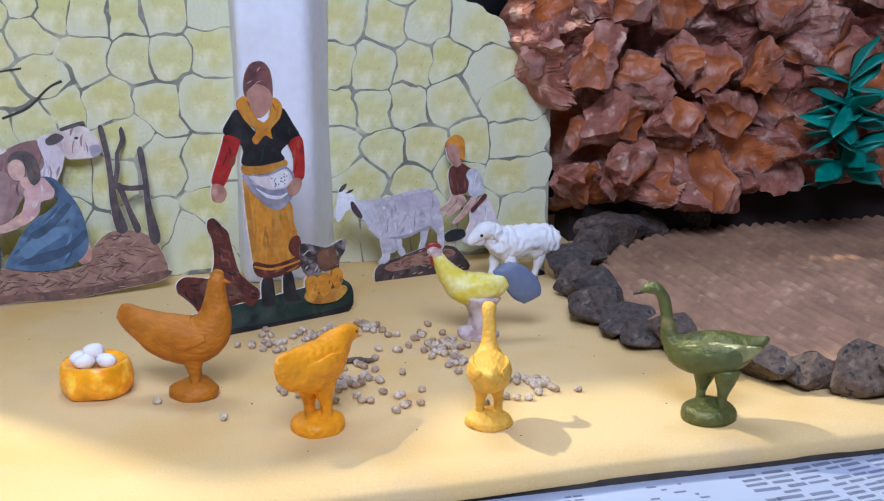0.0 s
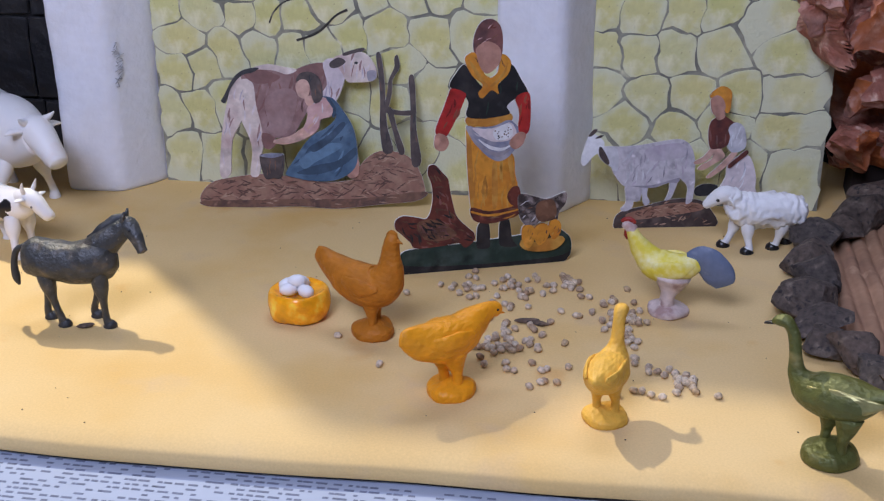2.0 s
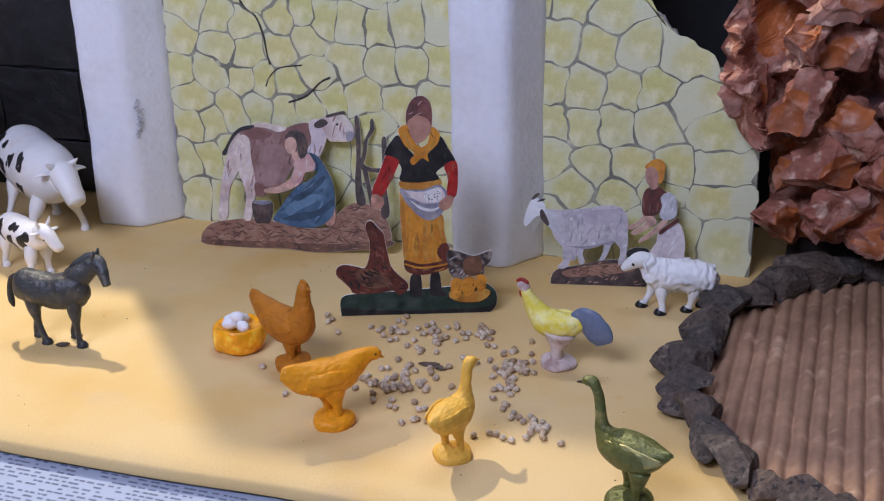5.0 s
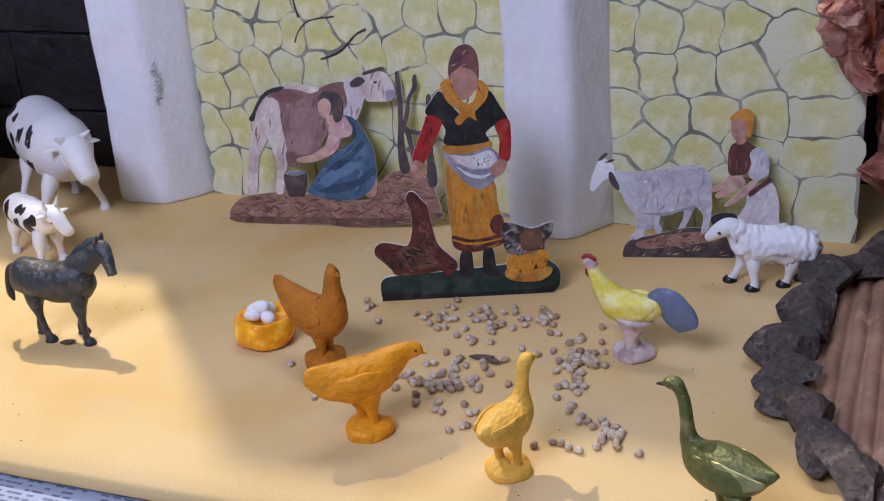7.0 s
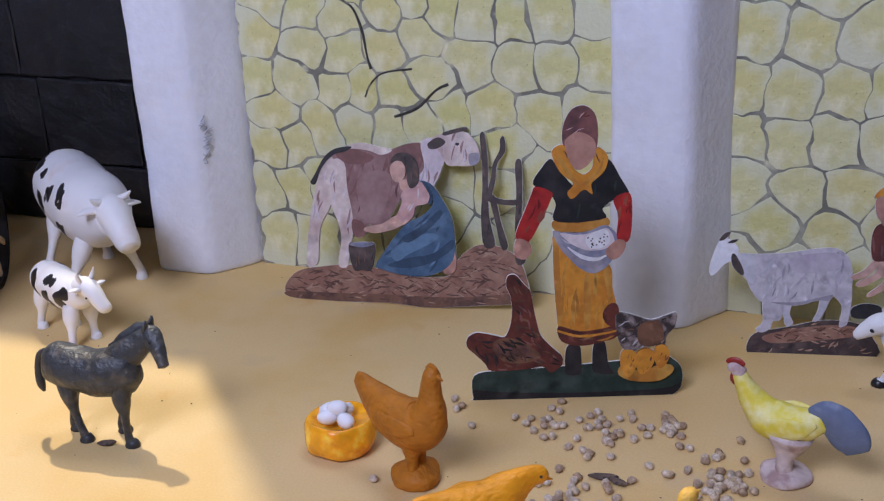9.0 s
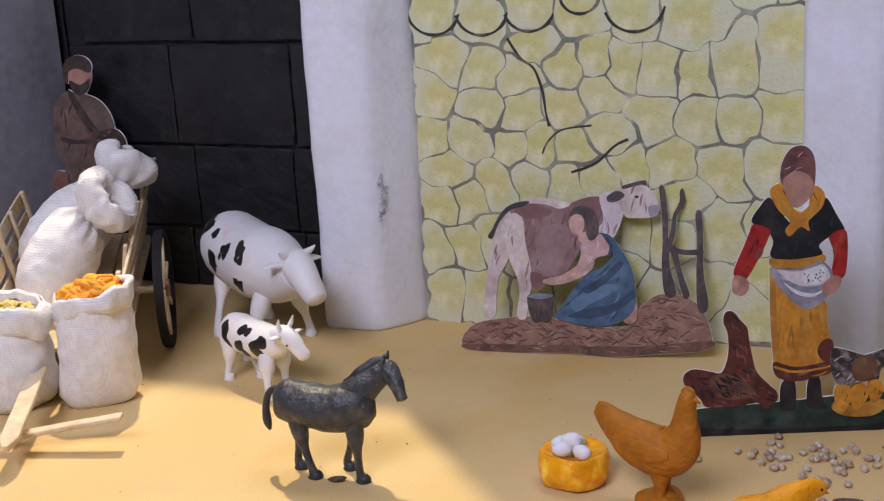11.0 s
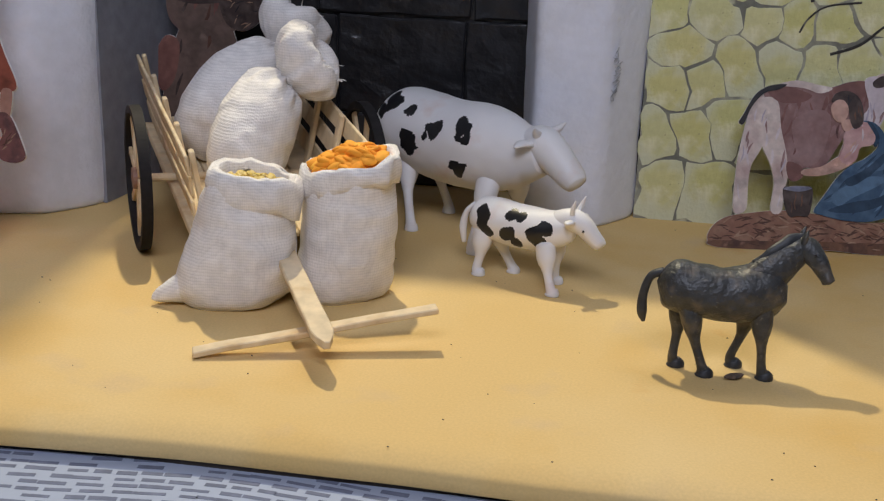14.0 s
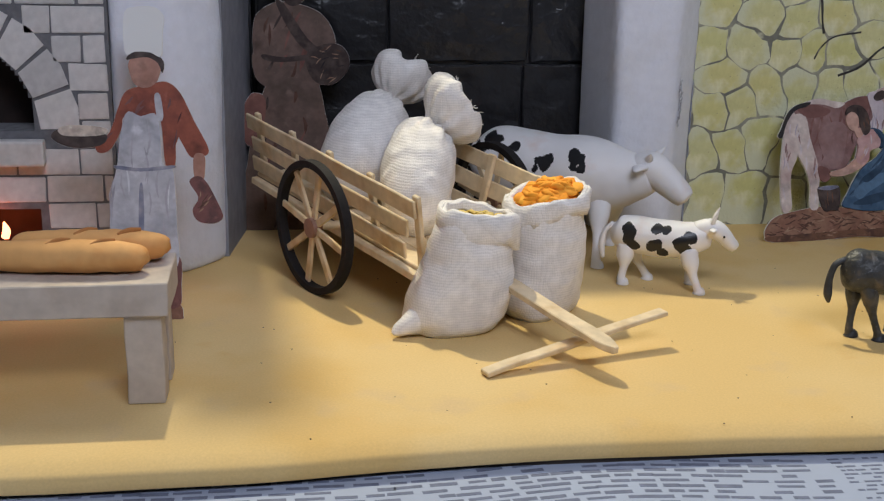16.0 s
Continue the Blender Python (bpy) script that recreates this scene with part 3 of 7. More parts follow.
# printed and painted colours of the flat cut-outs


def ink(name, colour, other, scale=70):
    dark, light = tuple(c * 0.5 for c in colour), tuple(min(0.8, c * 1.35 + 0.02) for c in colour)
    return material("print_" + name, colour, 0.5, grain=(260, 0.15), second=[(other, scale, 0.45, 0.66), (dark, scale * 1.2, 0.56, 0.74), (light, scale * 1.6, 0.60, 0.76)], spec=0.3)


P_GREEN = ink("dark_green", (0.018, 0.035, 0.028), (0.05, 0.07, 0.06))
P_BLACK = ink("black", (0.014, 0.014, 0.016), (0.04, 0.035, 0.035))
P_DARKRED = ink("dark_red", (0.13, 0.035, 0.025), (0.06, 0.02, 0.018), 110)
P_BROWN = ink("brown", (0.17, 0.085, 0.05), (0.08, 0.04, 0.03), 110)
P_GOLD = ink("gold", (0.60, 0.26, 0.03), (0.46, 0.17, 0.02))
P_OCHRE = ink("ochre", (0.42, 0.18, 0.03), (0.55, 0.30, 0.06), 90)
P_GREYBLUE = ink("grey_blue", (0.21, 0.22, 0.30), (0.38, 0.36, 0.40), 90)
P_CREAM = ink("cream", (0.66, 0.56, 0.46), (0.45, 0.36, 0.30), 160)
P_RED = ink("red", (0.42, 0.025, 0.02), (0.28, 0.02, 0.02))
P_SKIN = ink("flesh", (0.44, 0.24, 0.18), (0.36, 0.18, 0.13))
P_PLUM = ink("plum", (0.20, 0.085, 0.075), (0.10, 0.05, 0.05), 110)
P_SPECKLE = ink("speckled", (0.045, 0.035, 0.035), (0.30, 0.25, 0.24), 220)
P_STRAW = ink("straw", (0.24, 0.12, 0.08), (0.31, 0.18, 0.12), 110)
P_TWIG = ink("twig", (0.05, 0.034, 0.03), (0.10, 0.072, 0.062), 120)
P_CREAMCOW = ink("cream_hide", (0.62, 0.53, 0.48), (0.46, 0.34, 0.31), 60)
P_COWBROWN = ink("red_brown_hide", (0.215, 0.115, 0.105), (0.30, 0.19, 0.18), 50)
P_DRESS = ink("blue_dress", (0.045, 0.092, 0.16), (0.085, 0.145, 0.225), 70)
P_PINK = ink("pink", (0.56, 0.36, 0.34), (0.44, 0.25, 0.24), 70)
P_PALE = ink("pale_grey", (0.56, 0.55, 0.58), (0.40, 0.40, 0.44), 55)
P_GOAT = ink("goat_grey", (0.50, 0.47, 0.50), (0.38, 0.35, 0.39), 120)
P_BRICKRED = ink("brick_red", (0.30, 0.085, 0.05), (0.18, 0.05, 0.035), 80)
P_WHITE = ink("white", (0.70, 0.70, 0.72), (0.62, 0.62, 0.65), 50)
P_ROBE = ink("brown_robe", (0.16, 0.105, 0.085), (0.10, 0.07, 0.055), 60)
P_CLOAK = ink("red_brown_cloak", (0.22, 0.10, 0.08), (0.14, 0.06, 0.05), 60)

# ---- more mesh helpers ----


def tube(keys, seg=14, steps=4, side=(0, 1, 0), wobble=0.0, seed=0.0, cap=0.5):
    """A lofted body. keys: x, y, z, half width across (along side), half width in the other direction."""
    rows = spline(keys, steps)
    b = bmesh.new()
    rings = []
    for i, r in enumerate(rows):
        p = Vector(r[:3])
        t = Vector(rows[min(i + 1, len(rows) - 1)][:3]) - Vector(rows[max(i - 1, 0)][:3])
        t.normalize()
        s = Vector(side) - t * Vector(side).dot(t)
        s.normalize()
        o = t.cross(s)
        ring = []
        for k in range(seg):
            a = 2 * math.pi * k / seg
            q = p + s * math.cos(a) * max(r[3], 0.01) + o * math.sin(a) * max(r[4], 0.01)
            if wobble:
                q += wobble * noise.noise_vector(q * 1.4 + Vector((seed, 0, seed)))
            ring.append(b.verts.new(q))
        rings.append((ring, p, t, min(r[3], r[4])))
    for (a, *_), (c, *_) in zip(rings, rings[1:]):
        for k in range(seg):
            b.faces.new((a[k], a[(k + 1) % seg], c[(k + 1) % seg], c[k]))
    for (ring, p, t, r), sign in ((rings[0], -1), (rings[-1], 1)):
        tip = b.verts.new(p + t * sign * r * cap)
        for k in range(seg):
            b.faces.new((ring[k], ring[(k + 1) % seg], tip))
    bmesh.ops.recalc_face_normals(b, faces=b.faces[:])
    return b


def blob(x, y, z, rx, ry, rz, sub=2, rough=0.0, seed=0.0):
    b = bmesh.new()
    bmesh.ops.create_icosphere(b, subdivisions=sub, radius=1)
    for v in b.verts:
        d = 1 + rough * noise.noise(v.co * 1.7 + Vector((seed, seed, 0)))
        v.co = Vector((x + v.co.x * rx * d, y + v.co.y * ry * d, z + v.co.z * rz * d))
    return b


def lathe(profile, seg=28, steps=4, wobble=0.0, seed=0.0):
    """A turned shape about z. profile: radius, height pairs."""
    rows = spline(profile, steps)
    b = bmesh.new()
    rings = []
    for r, z in rows:
        ring = []
        for k in range(seg):
            a = 2 * math.pi * k / seg
            q = Vector((math.cos(a) * max(r, 0.004), math.sin(a) * max(r, 0.004), z))
            if wobble:
                q += wobble * noise.noise_vector(q * 0.9 + Vector((seed, 0, seed)))
            ring.append(b.verts.new(q))
        rings.append(ring)
    for a, c in zip(rings, rings[1:]):
        for k in range(seg):
            b.faces.new((a[k], a[(k + 1) % seg], c[(k + 1) % seg], c[k]))
    b.faces.new(rings[0])
    b.faces.new(rings[-1])
    bmesh.ops.recalc_face_normals(b, faces=b.faces[:])
    return b


def spots(bm, centres, seed):
    """Gives the faces near the centres (x, y, z, radius) the second material, with a ragged rim."""
    for f in bm.faces:
        c = f.calc_center_median()
        for x, y, z, r in centres:
            d = (c - Vector((x, y, z))).length
            if d < r * (1 + 0.6 * noise.noise(c * 1.9 + Vector((seed, 0, 0)))):
                f.material_index = 1
    return bm


# ---- brush lines on the wall ----
BRUSH = material("black_brush_paint", (0.045, 0.042, 0.036), 0.85, grain=(260, 0.4), second=[((0.22, 0.21, 0.16), 70, 0.56, 0.66)])
stones_wall = bpy.data.objects["wall_1"]


def brush_line(points, width):
    """A thick dark brush stroke on the face of the first board. points: x, z."""
    part("brush_line", tube([(x, 2.86, z, 0.02, width * (0.75 + 0.35 * math.sin(3.0 * k))) for k, (x, z) in enumerate(points)], 6, 6), BRUSH, stones_wall, "thick black brush line")


for cx, cz, r, start, end in ((3.4, 20.3, 1.75, 190, 345), (6.5, 20.2, 1.7, 195, 350), (9.5, 20.3, 1.6, 200, 340), (12.6, 20.9, 1.2, 180, 360), (15.8, 20.4, 1.8, 200, 350)):
    brush_line([(cx + r * math.cos(math.radians(a)), cz + 0.95 * r * math.sin(math.radians(a))) for a in np.linspace(start, end, 7)], 0.13)
brush_line([(8.1, 18.4), (8.9, 17.2), (9.7, 16.6), (10.2, 15.3), (10.4, 13.9), (10.6, 13.1)], 0.12)
brush_line([(10.1, 11.4), (10.5, 12.2), (11.4, 12.9), (13.2, 13.2)], 0.08)
brush_line([(11.9, 10.3), (13.4, 10.9), (14.6, 12.0), (15.4, 12.4)], 0.12)

# ---- oven wall with painted bricks ----


def oven_wall():
    """Foam board with an arched oven mouth over a fire hole."""
    y0, y1, arch_x, sill, half, rise = -7.0, -4.6, -42.6, 8.7, 4.2, 4.9
    b = bmesh.new()
    x = -58.0
    while x < -34.41:
        x2 = min(x + 0.2, -34.4)
        m = (x + x2) / 2
        spans = [(0, 35.0)]
        if -46.8 < m < -38.5:
            u = (m - arch_x) / half
            top = sill + rise * math.sqrt(max(0, 1 - u * u)) if abs(u) < 1 else sill
            spans = [(4.3, sill), (top, 35.0)] if abs(u) < 1 else [(4.3, 35.0)]
        for z0, z1 in spans:
            box(x, y0, z0, x2, y1, z1, bm=b)
        x = x2
    bmesh.ops.remove_doubles(b, verts=b.verts[:], dist=0.001)
    wall = tagged(part("wall_4", b, BRICKJOINT), "white foam oven wall painted with grey brick joints", "wall", kind="structure")
    rng = random.Random(5)
    for row in range(22):
        z0 = row * 1.55 + 0.07
        x = -57.9 + (row % 2) * 1.55
        while x < -34.6:
            x2 = min(x + 3.1 + rng.uniform(-0.25, 0.25), -34.5)
            a, c = x + 0.055, x2 - 0.055
            zm = z0 + 0.7
            if zm > sill - 0.6:
                u = max(0.0, zm - sill) / (rise + 2.5)
                clear = (half + 2.35) * math.sqrt(1 - u * u) if u < 1 else 0.0
            else:
                clear = 4.45 if z0 < 4.5 else 0.0
            gaps = [(a, c)] if clear == 0 else [(a, min(c, arch_x - clear)), (max(a, arch_x + clear), c)]
            for g0, g1 in gaps:
                if g1 - g0 > 0.35:
                    w, h = (g1 - g0) / 2, 0.72
                    p = crumple(box(-w, -0.07, -h, w, 0.0, h, 0.05), 1.1, 0.08, rng.uniform(0, 50), (1, 0, 1))
                    part("brick", p, BRICK, wall, at=at((g0 + g1) / 2, y0 - 0.004, zm))
            x = x2
    for k in range(9):
        a0, a1 = math.pi * k / 9 + 0.018, math.pi * (k + 1) / 9 - 0.018
        ring = []
        for a, e in ((a0, 0.15), (a1, 0.15), (a1, 2.2), ((a0 + a1) / 2, 2.3), (a0, 2.2)):
            ring.append((math.cos(a) * (half + e), math.sin(a) * (rise + e)))
        cx, cz = sum(p[0] for p in ring) / 5, sum(p[1] for p in ring) / 5
        p = bmesh.new()
        f = p.faces.new([p.verts.new((px - cx, 0, pz - cz)) for px, pz in ring])
        out = bmesh.ops.extrude_face_region(p, geom=[f])
        bmesh.ops.translate(p, vec=(0, -0.07, 0), verts=[g for g in out["geom"] if isinstance(g, bmesh.types.BMVert)])
        bmesh.ops.recalc_face_normals(p, faces=p.faces[:])
        part("brick", p, BRICK, wall, at=at(arch_x + cx, y0 - 0.004, sill + cz))
    part("ledge", crumple(box(-48, -7.9, 6.9, -38.0, -7.05, 8.3, 0.15, 2), 2, 0.08, 3), BRICK, wall, "thick white oven ledge")
    part("oven_back", box(-50, -4.4, 0, -36, -4.0, 16), DARKBROWN, wall, "dark brown back board of the oven")
    return wall


oven_wall()
fire = thing("oven_fire", at(-42.0, -5.9, 0), "glowing red fire of logs inside the oven", "fire")
rng = random.Random(2)
for k in range(5):
    x = -2.6 + k * 1.25
    part("log", tube([(x, -0.3, 0.3, 0.28, 0.28), (x + 0.9, 0.3, 0.9 + 0.3 * (k % 2), 0.3, 0.3), (x + 1.9, 0.7, 1.6, 0.22, 0.22)], 8, 3, wobble=0.15, seed=k), EMBER if k in (1, 4) else LOG, fire)
part("embers", crumple(blob(0.2, 0.3, 0.25, 3.2, 0.9, 0.35, 3), 0.6, 0.2), EMBER, fire, "red embers", smooth=True)
part("flame", tube([(1.2, -0.5, 2.5, 0.26, 0.22), (1.3, -0.5, 2.9, 0.28, 0.22), (1.2, -0.5, 3.4, 0.06, 0.06)], 10, 4), FLAME, fire, "bright flame-shaped bulb", smooth=True)

glow = bpy.data.lights.new("fire_bulb", "POINT")
glow.energy, glow.color, glow.shadow_soft_size = 0.06, (1.0, 0.16, 0.05), 0.006
new("fire_bulb", glow).location = (-0.408, -0.069, 0.036)

# ---- dark doorway facing ----
rng = random.Random(12)
for j, (z0, z1) in enumerate(((0.1, 4.4), (4.6, 10.5), (10.7, 17.8), (18.0, 24.9), (25.1, 32.0), (32.2, 41.9))):
    x = -26.8 + (j % 2) * 1.5
    while x < -4.2:
        x2 = min(x + rng.uniform(8, 10), -4.0)
        w, h = (x2 - x) / 2 - 0.06, (z1 - z0) / 2
        b = box(-w, -0.35, -h, w, 0.0, h, 0.1)
        bmesh.ops.subdivide_edges(b, edges=b.edges[:], cuts=5, use_grid_fill=True)
        part("block", crumple(b, 1.1, 0.13, x), BLACK, dark, at=at((x + x2) / 2, 6.596, (z0 + z1) / 2))
        x = x2
tagged(part("black_backdrop", box(-80, 13.4, -1.5, 110, 14.0, 47), DARKROOM), "black cloth hung behind the scenery", "backdrop", kind="structure")

# scratches on the pillar face
SCRIBBLE = material("grey_pencil", (0.40, 0.41, 0.46), 0.8, grain=(300, 0.3))
b = bmesh.new()
rng = random.Random(4)
def on_bevel(x, z, r):
    return (x, 1.346 * (x + 0.2) - 0.10, z, r, r * 0.6)


for k in range(14):
    z = 7.4 + k * 0.20
    x = 0.15 + rng.uniform(-0.10, 0.10)
    join(b, tube([on_bevel(x, z, 0.035), on_bevel(x + rng.uniform(0.1, 0.3), z + rng.uniform(-0.25, 0.35), 0.05), on_bevel(x + rng.uniform(0.0, 0.4), z + 0.3, 0.02)], 6, 2))
part("scratch", b, SCRIBBLE, left_pillar, "dark scratch marks")

# ---- corrugated patch, border stones and rock ----
RING = [(60.0, 6.8), (55.5, 5.2), (51.5, 3.2), (48.4, 0.6), (46.2, -2.4), (45.0, -5.6), (44.3, -9.0), (44.1, -12.4), (44.5, -15.6), (45.5, -18.4),
        (46.8, -20.9), (48.5, -23.2), (50.8, -25.2), (53.6, -26.8), (57.0, -28.0)]


def ring_x(y):
    for (xa, ya), (xb, yb) in zip(RING, RING[1:]):
        if yb <= y <= ya:
            return xb + (xa - xb) * (y - yb) / (ya - yb)
    return 60.0


def corrugated():
    b = bmesh.new()
    ys = np.linspace(-29.0, 9, 58)
    rows = []
    for i in range(0, 520):
        u = i * 0.1
        wave = abs(math.sin(u / 0.93 * math.pi))
        ridge = int(u / 0.93)
        rows.append([b.verts.new((42.0 + u + 0.10 * noise.noise((ridge * 3.1, y / 2.2, 4)), y, 0.06 + 0.40 * wave ** 0.8 * (1 + 0.35 * noise.noise((ridge * 1.7, y / 2.5, 9))) + 0.05 * noise.noise((u / 5, y / 5, 1)))) for y in ys])
    for a, c in zip(rows, rows[1:]):
        for n in range(len(ys) - 1):
            m = (a[n].co + c[n + 1].co) / 2
            if m.x > ring_x(m.y) + 0.2:
                b.faces.new((a[n], c[n], c[n + 1], a[n + 1]))
    loose = [v for v in b.verts if not v.link_faces]
    bmesh.ops.delete(b, geom=loose, context="VERTS")
    return b


yard = part("corrugated_sheet", corrugated(), CORR, smooth=True)
tagged(yard, "brown corrugated cardboard sheet lying as a ploughed field", "cardboard sheet", kind="structure")


def lava_stone(long, wide, high, seed):
    """A broken lava lump: flat fracture faces, worn corners and a pitted skin."""
    rg = random.Random(seed)
    b = bmesh.new()
    bmesh.ops.create_icosphere(b, subdivisions=4, radius=1)
    cuts = [(Vector((rg.uniform(-1, 1), rg.uniform(-1, 1), rg.uniform(-0.5, 1))).normalized(), rg.uniform(0.46, 0.80)) for _ in range(12)]
    for v in b.verts:
        p = v.co.copy() * 1.12
        for n, d in cuts:
            over = p.dot(n) - d
            if over > 0:
                p -= n * over * 0.95
        p *= 1 + 0.16 * noise.noise(p * 1.2 + Vector((seed, 0, 0))) - 0.07 * abs(noise.noise(p * 4.0 + Vector((0, seed, 0)))) + 0.03 * noise.noise(p * 11)
        v.co = Vector((p.x * long, p.y * wide, p.z * high))
    low = min(v.co.z for v in b.verts)
    for v in b.verts:
        v.co.z -= low
    return b


rng = random.Random(21)
path = [Vector((x, y, 0)) for x, y in spline(RING, 12)]
walked, due = 0.0, 0.0
for p, q in zip(path, path[1:]):
    walked += (q - p).length
    if walked < due:
        continue
    size = rng.uniform(0.9, 1.3) * (1.25 if p.y > -5 else 1.0)
    heading = math.degrees(math.atan2(q.y - p.y, q.x - p.x))
    t = thing("border_stone", at(p.x + rng.uniform(-0.3, 0.5), p.y, -0.08, 0, 0, heading + rng.uniform(-28, 28)), "rough dark lava stone edging the corrugated field", "stone", "border stones")
    part("stone_body", lava_stone(1.75 * size, rng.uniform(1.15, 1.5) * size, rng.uniform(0.75, 1.15) * size, 100 + len(bpy.data.objects)), STONE, t)
    due = walked + 1.95 * size


def bark_flake(size, seed):
    """A torn slab of crumpled paper rock: sharp folds, and a smooth orange hollow in its face."""
    rg = random.Random(seed)
    b = bmesh.new()
    bmesh.ops.create_icosphere(b, subdivisions=5, radius=1)
    cuts = [(Vector((rg.uniform(-1, 1), rg.uniform(-1, 0.6), rg.uniform(-1, 1))).normalized(), rg.uniform(0.38, 0.72)) for _ in range(11)]
    pits = [(Vector((rg.uniform(-0.5, 0.5), -0.75, rg.uniform(-0.4, 0.5))), rg.uniform(0.48, 0.72)) for _ in range(2)]
    stretch = Vector((rg.uniform(0.95, 1.45), rg.uniform(0.7, 0.95), rg.uniform(0.75, 1.15))) * size
    hollow = set()
    for v in b.verts:
        p = v.co * 1.15
        for n, d in cuts:
            over = p.dot(n) - d
            if over > 0:
                p -= n * over
        for c, r in pits:
            d = (p - c).length
            if d < r:
                p += Vector((0, 1, 0)) * 0.42 * (1 - (d / r) ** 2)
                hollow.add(v)
        q = p * 1.5 + Vector((seed * 0.37, 0, 0))
        crease = abs(noise.noise(q)) + 0.25 * abs(noise.noise(q * 2.3))
        p *= 1 - 0.42 * crease
        p += 0.018 * noise.noise_vector(p * 5) + 0.004 * noise.noise_vector(p * 17)
        v.co = Vector((p.x * stretch.x, p.y * stretch.y, p.z * stretch.z))
    for f in b.faces:
        if sum(v in hollow for v in f.verts) >= 2:
            f.material_index = 1
    return b


def rock_face(x0, x1, z0, z1, step, seed):
    """The cliff as one crumpled skin: torn scales of many tilts, each dished, with ragged rims and steps between them."""
    rg = random.Random(seed)
    cells = []
    for i in range(int((x1 - x0) / 4.5) + 2):
        for j in range(int((z1 - z0) / 4.5) + 2):
            cells.append((x0 + (i + rg.uniform(-0.45, 0.45)) * 4.5, z0 + (j + 0.5 * (i % 2) + rg.uniform(-0.45, 0.45)) * 4.5,
                          rg.uniform(-1.9, 1.9), rg.uniform(-0.55, 0.55), rg.uniform(-0.6, 0.35), rg.uniform(1.0, 2.4), rg.random() < 0.7))
    c = np.array([k[:6] for k in cells])
    b = bmesh.new()
    grid, hollow = [], {}
    for i in range(int((x1 - x0) / step) + 1):
        col = []
        for j in range(int((z1 - z0) / step) + 1):
            z = z0 + j * step
            left = float(np.interp(z, (2, 4, 8, 10, 11.8, 13.5, 16, 20, 28), (47.0, 46.9, 46.5, 45.4, 42.4, 43.3, 43.2, 43.8, 44.5))) + 0.5 * noise.noise((z / 0.9, 1, seed))
            x = left + (x1 - left) * i * step / (x1 - x0)
            w = noise.noise_vector((x / 2.2, z / 2.2, seed)) * 0.9 + noise.noise_vector((x / 0.9, z / 0.9, seed + 4)) * 0.16
            u, v = x + w.x, z + w.y
            d = np.hypot(c[:, 0] - u, c[:, 1] - v)
            k, k2 = np.argsort(d)[:2]
            edge = d[k2] - d[k]
            cx, cz, off, tx, tz, dish = c[k]
            rim = math.exp(-edge / 0.55)
            y = off + tx * (u - cx) + tz * (v - cz) + dish * (1 - min(1, d[k] / 2.8) ** 2) - 0.5 * rim
            y += 0.9 * math.exp(-edge / 0.16) * (0.6 + noise.noise((x / 3, z / 3, 2)))
            q = Vector((x, z, seed)) / 0.9
            y += 0.16 * abs(noise.noise(q)) + 0.05 * abs(noise.noise(q * 2.4)) + 0.5 * noise.noise(Vector((x, z, 0)) / 7)
            y += 1.1 * max(0.0, 1 - (z - z0) / 1.8) ** 2 * 3 + 2.2 * max(0.0, 1 - (x - left) / 1.4) ** 2
            y += 0.03 * (46 - x)
            z += 0.10 * max(0.0, x - 55) * max(0.0, 1 - (z - z0) / 10)
            vert = b.verts.new((x + 0.25 * noise.noise((z / 0.8, y, 1)), 2.9 + y, z + 0.25 * noise.noise((x / 0.8, y, 5)) + 0.5 * noise.noise((x / 2.5, 3, 3)) * (1 if j == 0 else 0)))
            hollow[vert] = cells[k][6] and edge > 0.75
            col.append(vert)
        grid.append(col)
    for a, d in zip(grid, grid[1:]):
        for n in range(len(a) - 1):
            f = b.faces.new((a[n], d[n], d[n + 1], a[n + 1]))
            f.material_index = 1 if hollow[a[n]] and hollow[d[n + 1]] else 0
    for _ in range(1):
        bmesh.ops.smooth_vert(b, verts=b.verts[:], factor=0.5, use_axis_x=True, use_axis_y=True, use_axis_z=True)
    for v in b.verts:
        q = v.co / 0.8
        v.co += Vector((0.04, 0.24, 0.04)) * (abs(noise.noise(q)) + 0.3 * abs(noise.noise(q * 2.1)) - 0.3) + 0.03 * noise.noise_vector(v.co / 0.45)
    bmesh.ops.recalc_face_normals(b, faces=b.faces[:])
    if sum(f.normal.y for f in b.faces) > 0:
        bmesh.ops.reverse_faces(b, faces=b.faces[:])
    return b


mound = thing("rock_mound", at(0, 0), "rust-red crumpled rock cliff with orange hollows", "rock")
part("rock_skin", rock_face(43.5, 88.0, 2.0, 28.0, 0.21, 5), [BARK, HOLLOW], mound, "crumpled rust-red rock face with orange hollows")
rng = random.Random(33)
n = 0
for row, z in enumerate((4.6, 8.6, 12.6, 16.8, 21.0, 25.0)):
    x = 47.2 + (row % 2) * 1.2 + (0.8 if row == 0 else 0) - (2.0 if row == 2 else 0)
    while x < 75:
        size = rng.uniform(1.9, 3.1)
        y = 2.3 + rng.uniform(-1.0, 0.9) + (0.8 if row == 0 else 0) - 0.02 * (x - 46) + (0.5 if x < 48 else 0)
        if rng.random() < 0.85:
            part("rock_flake", bark_flake(size, 300 + n), [BARK, HOLLOW], mound, at=at(x, y, z + rng.uniform(-0.7, 0.7) + (min(2.0, 0.2 * max(0.0, x - 56)) if row == 0 else 0), rng.uniform(-25, 25), rng.uniform(-40, 40), rng.uniform(-30, 30)))
        x += size * rng.uniform(1.15, 1.5)
        n += 1
